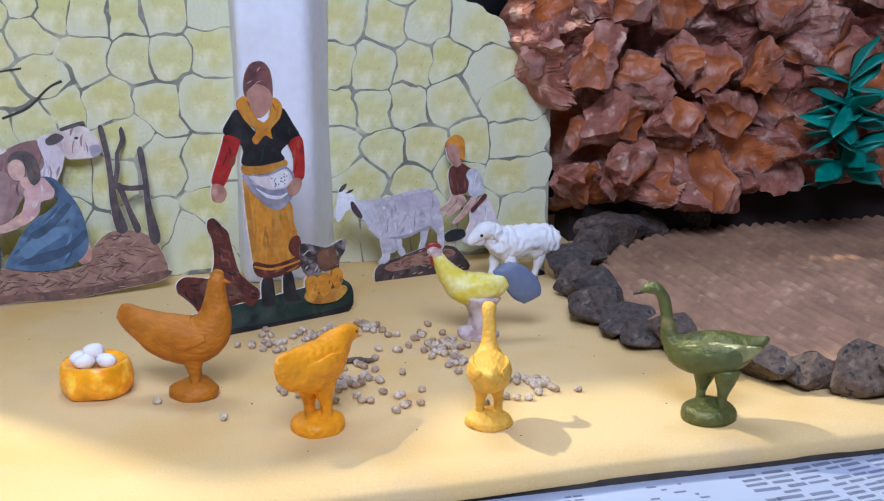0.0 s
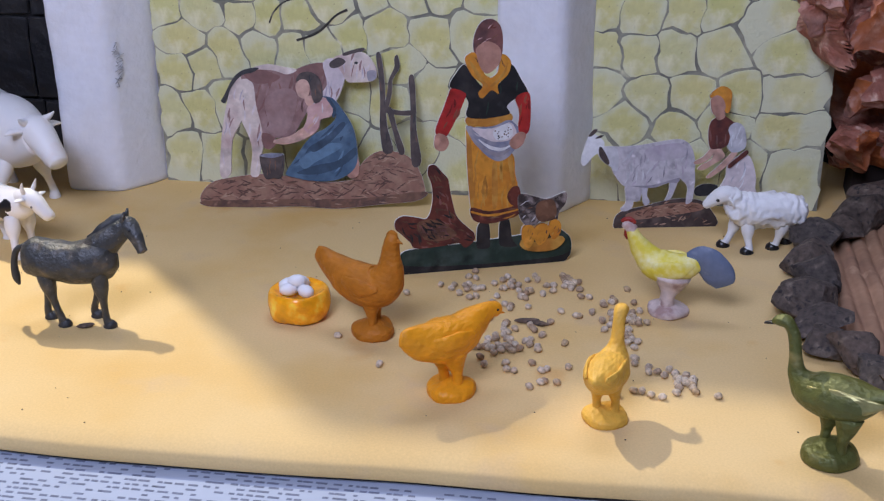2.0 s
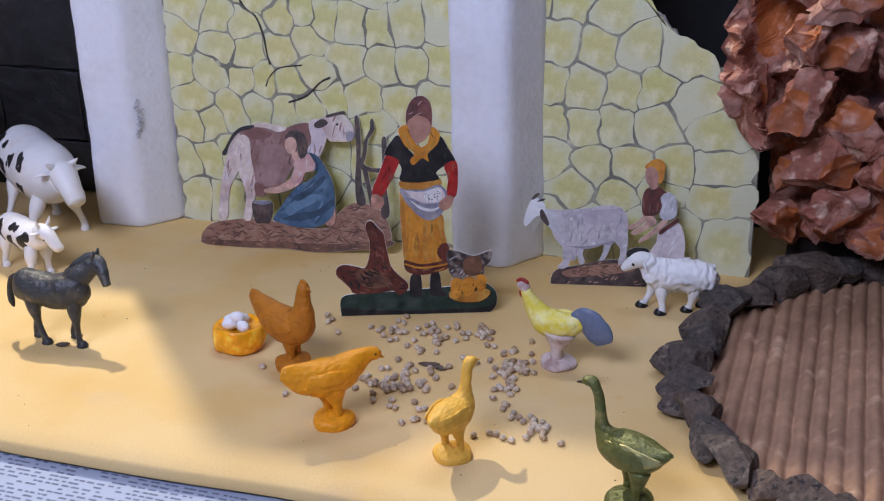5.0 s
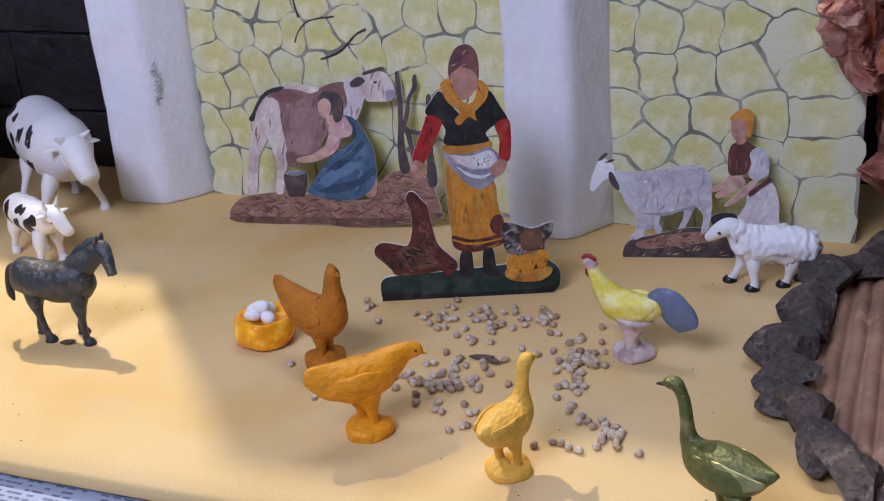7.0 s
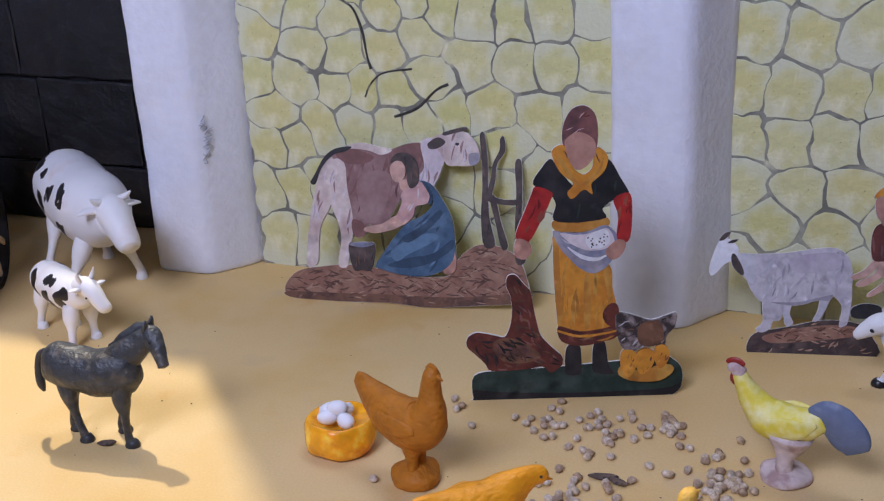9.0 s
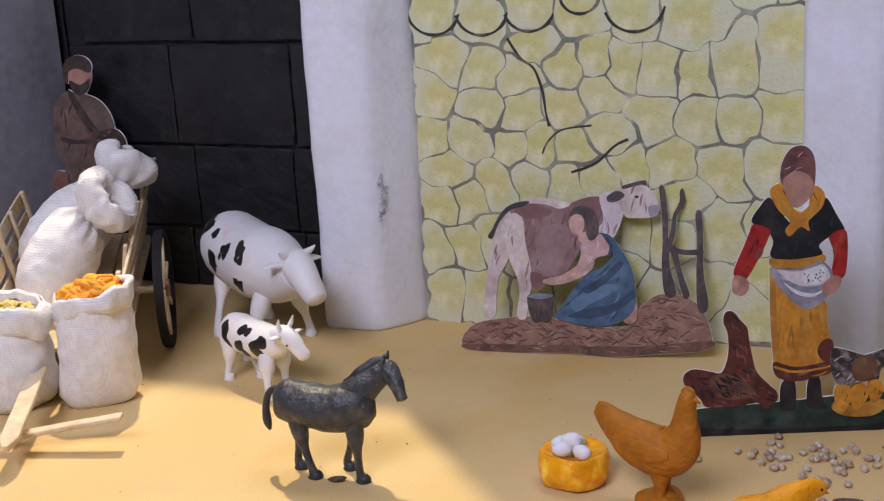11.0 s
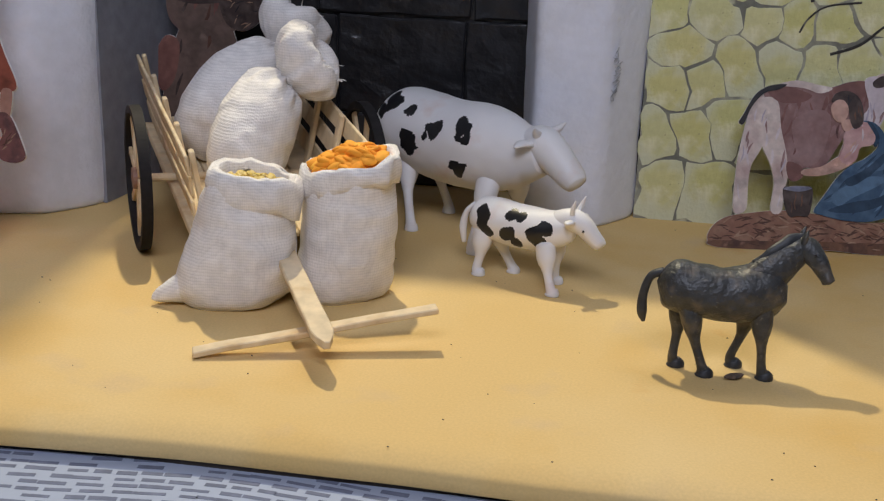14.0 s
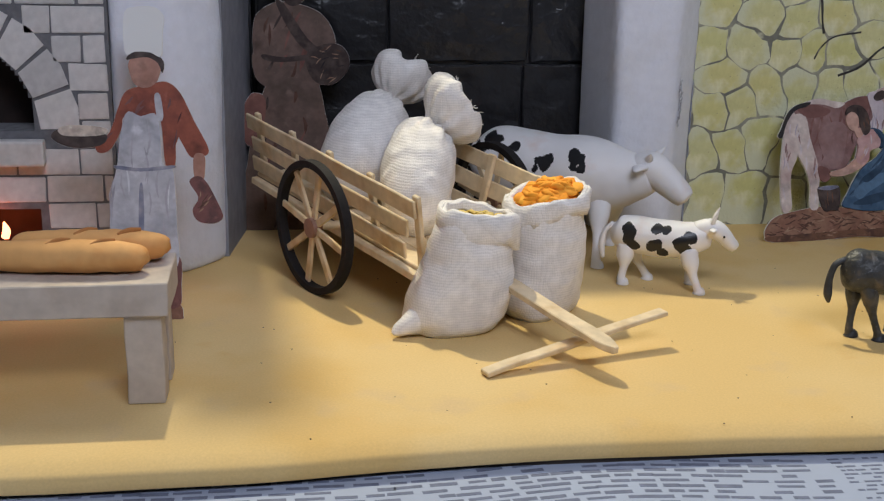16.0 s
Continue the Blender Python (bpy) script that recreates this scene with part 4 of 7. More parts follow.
# near-black blocks put the shade under and between the flakes into colour
part("rock_foot_shade", crumple(box(48.5, 5.2, -0.2, 90, 8.6, 5.0), 4, 0.5), DARKBROWN, mound, "dark block giving the shade under the rock")
part("rock_gap_shade", crumple(box(47.5, 8.2, 2.2, 90, 12, 27), 6, 1.0), DARKBROWN, mound, "dark backing giving the shade between the flakes")

plant = thing("plastic_plant", at(65.4, -1.4, 2.0), "teal plastic leaf sprig fixed to the rock", "plant")
rng = random.Random(9)
part("stem", tube([(0, 0.9, 3.4, 0.15, 0.15), (0.2, 0.4, 5, 0.14, 0.14), (0, 0, 9.5, 0.08, 0.08)], 8, 4), TEAL, plant)
for k in range(46):
    z, a, length = rng.uniform(3.6, 9.8), rng.uniform(0, 2 * math.pi), rng.uniform(2.4, 4.0)
    dx, dy, rise = math.cos(a), math.sin(a) * 0.7 - 0.25, rng.uniform(-1.6, 2.3)
    b = tube([(0, 0, z, 0.08, 0.03), (dx * length * 0.35, dy * length * 0.35, z + rise * 0.7, 0.75, 0.035), (dx * length * 0.7, dy * length * 0.7, z + rise, 0.62, 0.035),
              (dx * length, dy * length, z + rise * 1.25, 0.03, 0.02)], 6, 3, side=(-dy, dx, rng.uniform(-0.6, 0.9)))
    part("leaf", b, TEAL, plant, smooth=True)

# ---- flat cut-outs: a print on thick white card ----


def cutout(name, shapes, m, label, category, thick=0.14):
    """One mesh: white card a little larger than the print, and each printed colour a hair in front of the last."""
    b = bmesh.new()
    mats = [CARD_EDGE]
    for n_shape, (kind, mat, outline, *under) in enumerate(shapes):
        stroke = kind == "stroke"
        k = under[0] if stroke else n_shape
        if mat not in mats:
            mats.append(mat)
        pts = [Vector((p[0], 0, p[1])) for p in spline(outline, 2 if stroke else 4, True)]
        mid = sum(pts, Vector()) / len(pts)
        n = len(pts)
        grown = []
        for i, p in enumerate(pts):
            t = pts[(i + 1) % n] - pts[i - 1]
            out = Vector((t.z, 0, -t.x)).normalized()
            grown.append((p, out))
        area = sum(pts[i].x * pts[(i + 1) % n].z - pts[(i + 1) % n].x * pts[i].z for i in range(n))
        sign = 1 if area > 0 else -1
        level = -0.004 * (k + 1) - (0.001 + 0.0005 * (n_shape % 5) if stroke else 0.0)
        for grow, y0, y1, index in ((0.010, k * 0.0015, thick, 0), (0.0, level, 0.02 + k * 0.0015, mats.index(mat)))[1 if stroke else 0:]:
            front = [b.verts.new((p.x + o.x * grow * sign, y0, max(0.0, p.z + o.z * grow * sign))) for p, o in grown]
            back = [b.verts.new((v.co.x, y1, v.co.z)) for v in front]
            fs = [b.faces.new(front), b.faces.new(back[::-1])] + [b.faces.new((front[i], back[i], back[(i + 1) % n], front[(i + 1) % n])) for i in range(n)]
            for f in fs:
                f.material_index = index
    bmesh.ops.recalc_face_normals(b, faces=b.faces[:])
    ob = part(name, b, mats)
    ob.matrix_basis = m
    return tagged(ob, label, category)


P_STRAWLIGHT = ink("light_straw", (0.36, 0.23, 0.155), (0.27, 0.155, 0.10), 160)
P_STRAWDARK = ink("dark_straw", (0.085, 0.04, 0.028), (0.12, 0.058, 0.042), 160)
P_DRESSDARK = ink("dark_blue_fold", (0.024, 0.05, 0.09), (0.036, 0.07, 0.12))
P_DRESSLIGHT = ink("light_blue_fold", (0.10, 0.18, 0.28), (0.08, 0.14, 0.22))
P_HIDEDARK = ink("dark_hide", (0.15, 0.07, 0.062), (0.19, 0.09, 0.08))
P_HIDELIGHT = ink("light_hide", (0.25, 0.145, 0.135), (0.31, 0.20, 0.19), 50)
P_SHADE = ink("pale_shade", (0.43, 0.41, 0.45), (0.48, 0.46, 0.49))
P_GREYDARK = ink("grey_shade", (0.27, 0.25, 0.29), (0.36, 0.34, 0.37))
P_REDDARK = ink("deep_red", (0.20, 0.012, 0.012), (0.12, 0.01, 0.01))
P_HIDERED = ink("red_hide", (0.20, 0.095, 0.08), (0.16, 0.075, 0.065), 60)
P_PINKISH = ink("pinkish_white", (0.62, 0.55, 0.56), (0.50, 0.43, 0.46), 60)
P_SKINPALE = ink("pale_flesh", (0.56, 0.36, 0.29), (0.46, 0.27, 0.21))
P_MAUVE = ink("mauve_grey", (0.40, 0.35, 0.41), (0.46, 0.42, 0.46), 60)


def inside(poly, x, z):
    hit = False
    for k in range(len(poly)):
        (ax, az), (bx, bz) = poly[k - 1], poly[k]
        if (az > z) != (bz > z) and x < (bx - ax) * (z - az) / (bz - az) + ax:
            hit = not hit
    return hit


def strokes(shapes, names, count, mats, seed, length, width, lean, spread):
    """Short brush strokes laid inside the shapes of the given names."""
    rg = random.Random(seed)
    out = []
    for under, (name, _, poly, *_rest) in enumerate(shapes):
        if name not in names:
            continue
        xs, zs = [p[0] for p in poly], [p[1] for p in poly]
        made = 0
        for _ in range(count * 12):
            x, z, a, l = rg.uniform(min(xs), max(xs)), rg.uniform(min(zs), max(zs)), lean + rg.uniform(-spread, spread), rg.uniform(0.5, 1.0) * length
            c, d = math.cos(a), math.sin(a)
            ends = [(x - c * l / 2, z - d * l / 2), (x + c * l / 2, z + d * l / 2)]
            if made < count and all(inside(poly, *e) for e in ends):
                bend = rg.uniform(-0.12, 0.12) * l
                w = width * rg.uniform(0.6, 1.2)
                out.append(("stroke", rg.choice(mats), [ends[0], (x - d * (bend + w / 2), z + c * (bend + w / 2)), ends[1], (x - d * (bend - w / 2), z + c * (bend - w / 2))], under))
                made += 1
    return out


FEEDING_WOMAN = [
    ("base", P_GREEN, [(-0.03, 1.27), (-0.1, 0.11), (0.21, 0), (5.18, 0), (9.07, 0), (9.79, 0.1), (10.11, 0.68), (10.06, 1.4), (9.67, 1.83), (9.13, 2.0), (6.5, 1.79), (3.39, 1.59), (1.19, 1.51)]),
    ("base_rim", P_BLACK, [(-0.04, 0.54), (-0.03, 0.07), (0.27, 0), (5.18, 0), (9.07, 0), (9.79, 0.1), (10.07, 0.62), (9.08, 0.34), (5.2, 0.25), (1.44, 0.38)]),
    ("rooster", P_DARKRED, [(1.77, 6.3), (2.14, 6.35), (2.52, 5.9), (2.84, 5.51), (2.93, 4.93), (3.1, 3.97), (3.31, 3.22), (3.9, 2.56), (4.29, 2.16), (4.27, 1.71), (3.75, 1.33), (3.33, 1.66), (2.51, 1.55), (0.87, 1.51), (0.52, 1.91), (0.04, 2.41), (-0.31, 2.78), (-0.28, 3.24), (0.11, 3.49), (0.61, 3.44), (1.04, 3.34), (1.54, 3.26), (1.82, 3.84), (1.92, 4.54), (1.87, 5.28), (1.68, 5.83)]),
    ("rooster_wing", P_BROWN, [(0.96, 2.95), (1.75, 3.19), (2.67, 2.78), (3.26, 2.19), (2.46, 1.87), (1.37, 2.03)]),
    ("shoe", P_BLACK, [(4.54, 2.64), (5.13, 2.78), (5.23, 1.67), (5.14, 1.21), (4.48, 1.22), (4.42, 1.69)]),
    ("shoe", P_BLACK, [(5.86, 2.76), (6.37, 2.83), (6.54, 1.65), (6.82, 1.18), (5.87, 1.27), (5.75, 1.81)]),
    ("skirt", P_GOLD, [(4.01, 8.46), (5.06, 7.99), (6.59, 6.79), (6.76, 5.57), (6.94, 4.67), (6.98, 3.16), (6.15, 2.85), (5.13, 2.72), (4.26, 2.99), (4.1, 4.14), (4.05, 6.24)]),
    ("skirt_fold", P_OCHRE, [(5.46, 6.2), (5.69, 6.2), (5.73, 4.7), (5.65, 3.65), (5.41, 3.65), (5.38, 5.01)]),
    ("skirt_fold", P_OCHRE, [(3.99, 8.16), (4.19, 7.98), (4.28, 6.23), (4.31, 4.13), (4.16, 3.38), (4.04, 4.74), (3.96, 6.54)]),
    ("skirt_fold", P_OCHRE, [(6.36, 6.47), (6.58, 6.54), (6.73, 5.42), (6.82, 4.52), (6.66, 4.68), (6.46, 5.58)]),
    ("hem", P_DARKRED, [(4.15, 3.71), (5.16, 3.42), (6.32, 3.54), (7, 3.69), (6.99, 3.13), (6.15, 2.82), (5.13, 2.68), (4.26, 2.96)]),
    ("hem_line", P_GOLD, [(4.2, 3.5), (5.15, 3.23), (6.32, 3.33), (6.99, 3.46), (6.98, 3.37), (6.31, 3.22), (5.14, 3.11), (4.21, 3.38)]),
    ("skirt_patch", P_DARKRED, [(6.3, 4.36), (6.63, 4.77), (7.02, 4.67), (7.04, 3.74), (6.62, 3.65), (6.33, 3.96)]),
    ("waistband", P_OCHRE, [(4.03, 8.97), (5.1, 8.82), (6.42, 9.07), (6.63, 8.67), (5.79, 8.37), (4.79, 8.4), (4.04, 8.53)]),
    ("apron", P_GREYBLUE, [(3.98, 8.46), (4.65, 8.35), (5.65, 8.41), (6.37, 8.68), (6.79, 8.45), (7.09, 7.93), (6.9, 7.2), (6.44, 6.59), (5.85, 6.33), (5.29, 6.55), (4.74, 7.08), (4.19, 7.83)]),
    ("apron_top", P_PINKISH, [(4.33, 8.36), (5.22, 8.23), (6.01, 8.4), (6.51, 8.53), (6.78, 8.23), (6.85, 7.79), (6.33, 7.49), (5.61, 7.47), (5.05, 7.68), (4.63, 7.98)]),
    ("apron_grain", P_WHITE, [(5.53, 8.12), (6.2, 8.45), (6.56, 8.38), (6.64, 7.82), (6.13, 7.54), (5.65, 7.62)]),
    ("apron_fold", P_GREYDARK, [(4.17, 7.98), (4.89, 7.28), (5.73, 6.85), (6.51, 6.99), (5.86, 6.58), (5.16, 6.85), (4.46, 7.38)]),
    ("apron_fold", P_WHITE, [(4.62, 7.7), (5.32, 7.27), (6.03, 7.1), (6.64, 7.28), (6.02, 6.93), (5.24, 7.1)]),
    ("bodice", P_BLACK, [(3.96, 11.93), (4.36, 11.34), (5.24, 10.45), (6.18, 11), (6.63, 11.81), (7.17, 10.96), (7.59, 10.06), (6.84, 9.87), (6.33, 9.46), (6.46, 9.02), (5.1, 8.86), (4.02, 9.01), (4.14, 9.76), (3.8, 10.33), (3.09, 10.78), (3.51, 11.51)]),
    ("sleeve", P_RED, [(3.22, 10.65), (3.96, 10.35), (3.88, 9.92), (3.44, 9.01), (2.81, 7.97), (2.32, 8.08), (2.22, 8.42), (2.74, 9.65), (2.99, 10.26)]),
    ("fist", P_SKIN, [(2.24, 8.14), (2.78, 8.0), (2.94, 7.53), (2.61, 7.13), (2.13, 7.36)]),
    ("sleeve", P_RED, [(6.85, 9.92), (7.56, 10.2), (7.72, 9.51), (7.62, 8.06), (7.28, 7.79), (6.98, 8.08), (7.07, 9.09)]),
    ("fist", P_SKIN, [(6.59, 7.62), (7.06, 7.96), (7.42, 7.77), (7.19, 7.19), (6.74, 6.97), (6.45, 7.27)]),
    ("kerchief", P_GOLD, [(3.99, 12.26), (4.55, 12.58), (4.81, 11.9), (5.27, 11.14), (5.84, 11.39), (6.1, 12.39), (6.6, 11.98), (6.42, 11.27), (5.83, 10.72), (5.87, 10.2), (5.45, 10.43), (4.92, 10), (4.69, 10.3), (4.97, 10.75), (4.36, 11.31)]),
    ("kerchief_fold", P_OCHRE, [(4.25, 12.13), (4.52, 11.84), (4.98, 11.04), (5.25, 10.74), (5.15, 10.6), (4.77, 11.04), (4.37, 11.7)]),
    ("kerchief_fold", P_OCHRE, [(6.39, 11.92), (6.2, 11.49), (5.68, 10.94), (5.39, 10.71), (5.5, 10.62), (5.9, 10.93), (6.31, 11.42)]),
    ("headscarf", P_PLUM, [(4.49, 12.9), (4.6, 13.61), (4.98, 14.22), (5.55, 14.37), (5.99, 14.04), (6.15, 13.41), (6.12, 12.56), (5.97, 12.14), (5.84, 12.43), (4.69, 12.47)]),
    ("face", P_SKIN, [(4.61, 12.76), (4.93, 13.06), (5.28, 13.16), (5.67, 13.03), (6, 12.71), (6.03, 12.14), (5.71, 11.64), (5.22, 11.37), (4.88, 11.67), (4.69, 12.22)]),
    ("hen", P_SPECKLE, [(6.9, 4.15), (7.29, 4.29), (8.08, 4.04), (8.65, 3.88), (9.37, 4.09), (9.82, 4.18), (9.73, 3.55), (9.36, 3.11), (9.2, 2.57), (8.47, 2.64), (7.73, 2.36), (7.23, 2.52), (6.96, 3.16)]),
    ("hen_body", P_BROWN, [(8.07, 3.71), (9.02, 3.81), (9.16, 2.84), (8.46, 2.55), (7.98, 2.84)]),
    ("straw", P_OCHRE, [(7.01, 1.18), (7.68, 0.82), (8.99, 0.8), (9.69, 1.32), (9.31, 1.62), (7.99, 1.34), (7.2, 1.59)]),
    ("chick", P_GOLD, [(7.15, 2.25), (7.52, 2.44), (7.87, 2.23), (7.84, 1.47), (7.47, 1), (7.14, 1.48)]),
    ("chick", P_GOLD, [(7.9, 2.23), (8.39, 2.46), (8.76, 2.21), (8.67, 1.6), (8.15, 1.14), (7.85, 1.62)]),
    ("chick", P_GOLD, [(8.81, 2.52), (9.19, 2.64), (9.45, 2.35), (9.4, 1.8), (9.01, 1.43), (8.76, 1.91)]),
]

MILKING_GROUP = [
    ("mound", P_STRAW, [(-0.11, 0.55), (0.2, 1.22), (0.85, 1.71), (2.02, 1.98), (4.08, 2.23), (6.53, 2.02), (8.15, 1.76), (10.11, 1.96), (10.46, 2.72), (11.05, 3.41), (11.87, 3.85), (13.1, 3.78), (14.08, 3.24), (14.66, 2.2), (14.87, 1.15), (14.4, 0.65), (12.13, 0.37), (9.03, 0.02), (6.63, 0.14), (3.37, 0), (0.42, 0.05)]),
    ("mound_front", P_BROWN, [(-0.02, 0.36), (2.51, 0.47), (6.6, 0.62), (10.56, 0.72), (14.82, 1.25), (14.4, 0.65), (12.13, 0.37), (9.03, 0.02), (6.63, 0.14), (3.37, 0), (0.51, 0.02)]),
    ("fence", P_TWIG, [(11.55, 10.1), (11.85, 10.15), (12.1, 8.6), (12.2, 7.0), (12.35, 5.4), (12.75, 3.9), (12.1, 3.8), (11.85, 5.4), (11.85, 7.0), (11.75, 8.6)]),
    ("fence_branch", P_TWIG, [(12.05, 6.4), (12.35, 6.6), (12.6, 7.6), (12.65, 8.5), (13.1, 9.3), (12.95, 10.1), (12.75, 9.9), (12.75, 9.3), (12.4, 8.5), (12.3, 7.6)]),
    ("fence_branch", P_TWIG, [(12.3, 6.6), (12.65, 6.6), (13.0, 5.3), (13.5, 3.9), (13.15, 3.7), (12.7, 5.2)]),
    ("fence", P_TWIG, [(13.7, 8.6), (14.05, 8.7), (14.2, 6.9), (14.25, 5.3), (14.6, 3.2), (14.0, 3.0), (13.85, 5.3), (13.85, 6.9)]),
    ("rail", P_TWIG, [(12.13, 6.7), (13.2, 6.5), (14.12, 6.55), (14.13, 6.25), (13.2, 6.2), (12.15, 6.4)]),
    ("cow_leg", P_CREAMCOW, [(2.03, 8.33), (2.69, 8.44), (2.93, 7.42), (2.63, 5.69), (2.11, 4.63), (1.97, 3.58), (1.93, 2.19), (1.26, 2.06), (1.27, 3.89), (1.4, 5.28), (1.71, 7.02)]),
    ("cow_body", P_COWBROWN, [(2.67, 8.87), (3.7, 9.2), (4.74, 9.2), (5.5, 8.97), (6.23, 9.12), (7.14, 9.46), (7.95, 9.57), (8.51, 9.42), (8.68, 8.51), (8.51, 7.49), (7.79, 7.3), (7.27, 6.77), (6.76, 5.9), (6.25, 5.02), (5.71, 4.65), (4.96, 4.61), (4.52, 4.07), (4.13, 4.22), (4, 5.07), (3.55, 6.42), (3.12, 7.43), (2.7, 8.27)]),
    ("cow_leg", P_CREAMCOW, [(2.51, 8.3), (3.37, 8.26), (3.63, 6.77), (3.98, 5.41), (4.13, 4.22), (3.98, 3.35), (3.85, 2.14), (3.28, 2.19), (3.4, 3.66), (3.16, 4.68), (2.74, 5.52), (2.39, 6.71)]),
    ("cow_belly", P_HIDELIGHT, [(4.27, 7.14), (5.36, 7.87), (6.31, 7.57), (6.19, 6.21), (5.69, 4.99), (4.95, 4.78), (4.43, 5.78)]),
    ("cow_hip", P_HIDERED, [(2.77, 8.87), (3.71, 9.11), (4.66, 8.89), (5.23, 8.63), (4.78, 8.27), (3.85, 8.15), (3.23, 8.33)]),
    ("cow_back", P_CREAMCOW, [(3.33, 9.13), (4.35, 9.44), (5.48, 9.26), (6.33, 9.09), (5.69, 8.78), (4.75, 9.03)]),
    ("cow_shoulder", P_HIDERED, [(6.33, 9.01), (7.14, 9.41), (8.05, 9.52), (8.26, 8.99), (7.74, 8.44), (7.01, 8.41), (6.62, 8.68)]),
    ("udder", P_HIDERED, [(4.04, 4.9), (4.73, 4.77), (4.98, 4.27), (4.58, 3.87), (4.14, 4.05)]),
    ("cow_neck", P_PINKISH, [(8.05, 9.55), (8.79, 9.85), (9.55, 9.21), (9.47, 8.37), (9.1, 7.35), (8.55, 6.74), (7.79, 7.3), (8.34, 8.16)]),
    ("cow_head", P_CREAMCOW, [(8.72, 9.81), (9.29, 10.11), (10, 10.29), (10.71, 10.24), (11.27, 9.77), (11.6, 9.12), (11.53, 8.54), (10.99, 8.33), (10.28, 8.32), (9.7, 8.35), (9.25, 9.03)]),
    ("muzzle", P_GREYDARK, [(10.99, 9.01), (11.55, 9.07), (11.53, 8.54), (11.09, 8.39)]),
    ("cow_ear", P_TWIG, [(8.5, 9.55), (9.08, 9.91), (9.56, 9.66), (9.18, 9.31), (8.64, 9.22)]),
    ("cow_horn", P_TWIG, [(9.37, 10.18), (9.99, 10.4), (10.7, 10.56), (10.76, 10.38), (10.04, 10.17), (9.47, 10.02)]),
    ("cow_eye", P_BLACK, [(10.12, 9.56), (10.26, 9.65), (10.39, 9.57), (10.27, 9.47)]),
    ("tail", P_BLACK, [(3.8, 9.2), (2.86, 9.07), (2.12, 8.54), (1.52, 7.4), (1.3, 7.01), (1.58, 6.91), (1.96, 7.86), (2.63, 8.66), (3.43, 8.9)]),
    ("bucket", P_TWIG, [(3.88, 3.43), (4.64, 3.53), (5.48, 3.53), (5.38, 2.07), (4.81, 1.96), (4.24, 2)]),
    ("bucket_rim", P_GREYBLUE, [(3.88, 3.43), (4.63, 3.62), (5.48, 3.53), (4.74, 3.3)]),
    ("foot", P_SKIN, [(9.63, 3.28), (10.34, 3.57), (10.52, 2.41), (10.09, 2.01), (9.68, 2.32)]),
    ("dress", P_DRESS, [(7.88, 7.38), (8.74, 7.25), (9.48, 6.37), (10.07, 5.39), (10.34, 4.24), (10.38, 3.07), (9.86, 2.33), (8.8, 1.86), (7.33, 1.83), (6.02, 2.08), (5.64, 2.31), (6.15, 3.15), (6.84, 4.21), (7.55, 4.92), (8.26, 5.3), (8.95, 6.01), (8.82, 6.84), (8.35, 7.24)]),
    ("dress_fold", P_DRESSLIGHT, [(6.53, 3.17), (7.6, 3.91), (8.67, 4.34), (9.49, 4.22), (8.71, 3.64), (7.64, 3.07), (6.92, 2.6)]),
    ("dress_fold", P_DRESSDARK, [(6.38, 2.34), (7.65, 2.86), (9.09, 3.19), (10.21, 4.06), (10.27, 3.53), (9.12, 2.69), (7.68, 2.26)]),
    ("dress_fold", P_DRESSLIGHT, [(8.46, 4.97), (9.35, 5.36), (9.87, 5.05), (9.38, 4.77), (8.66, 4.61)]),
    ("dress_fold", P_DRESSDARK, [(7.22, 4.06), (8.29, 4.71), (9.33, 5.69), (9.56, 5.45), (8.67, 4.48), (7.6, 3.74)]),
    ("forearm", P_SKINPALE, [(7.15, 5.44), (7.67, 5.1), (6.83, 4.54), (5.73, 4.21), (4.88, 4.26), (4.96, 4.53), (5.89, 4.75), (6.61, 5.21)]),
    ("blouse", P_PINK, [(7.44, 7.11), (8.07, 7.31), (8.68, 7.08), (8.85, 6.5), (8.59, 6.06), (7.96, 5.86), (7.8, 5.27), (7.36, 4.91), (6.85, 5.22), (7.08, 6.08), (7.01, 6.5)]),
    ("strap", P_DRESSDARK, [(8.25, 7.32), (8.53, 7.26), (8.96, 6.59), (8.86, 6), (8.69, 6.13), (8.74, 6.58)]),
    ("neckline", P_SKINPALE, [(6.9, 7.3), (7.4, 7.4), (7.55, 7.05), (7.24, 6.75), (6.98, 6.85)]),
    ("hair", P_TWIG, [(6.3, 8.35), (6.45, 8.75), (6.85, 8.95), (7.4, 8.9), (7.85, 8.5), (8.05, 7.8), (8.0, 7.15), (7.6, 6.9), (7.35, 7.3), (7.25, 7.9), (6.75, 8.25)]),
    ("face", P_SKINPALE, [(6.3, 8.15), (6.6, 8.45), (7.0, 8.4), (7.22, 8.0), (7.15, 7.5), (6.85, 7.22), (6.5, 7.35), (6.3, 7.75)]),
]

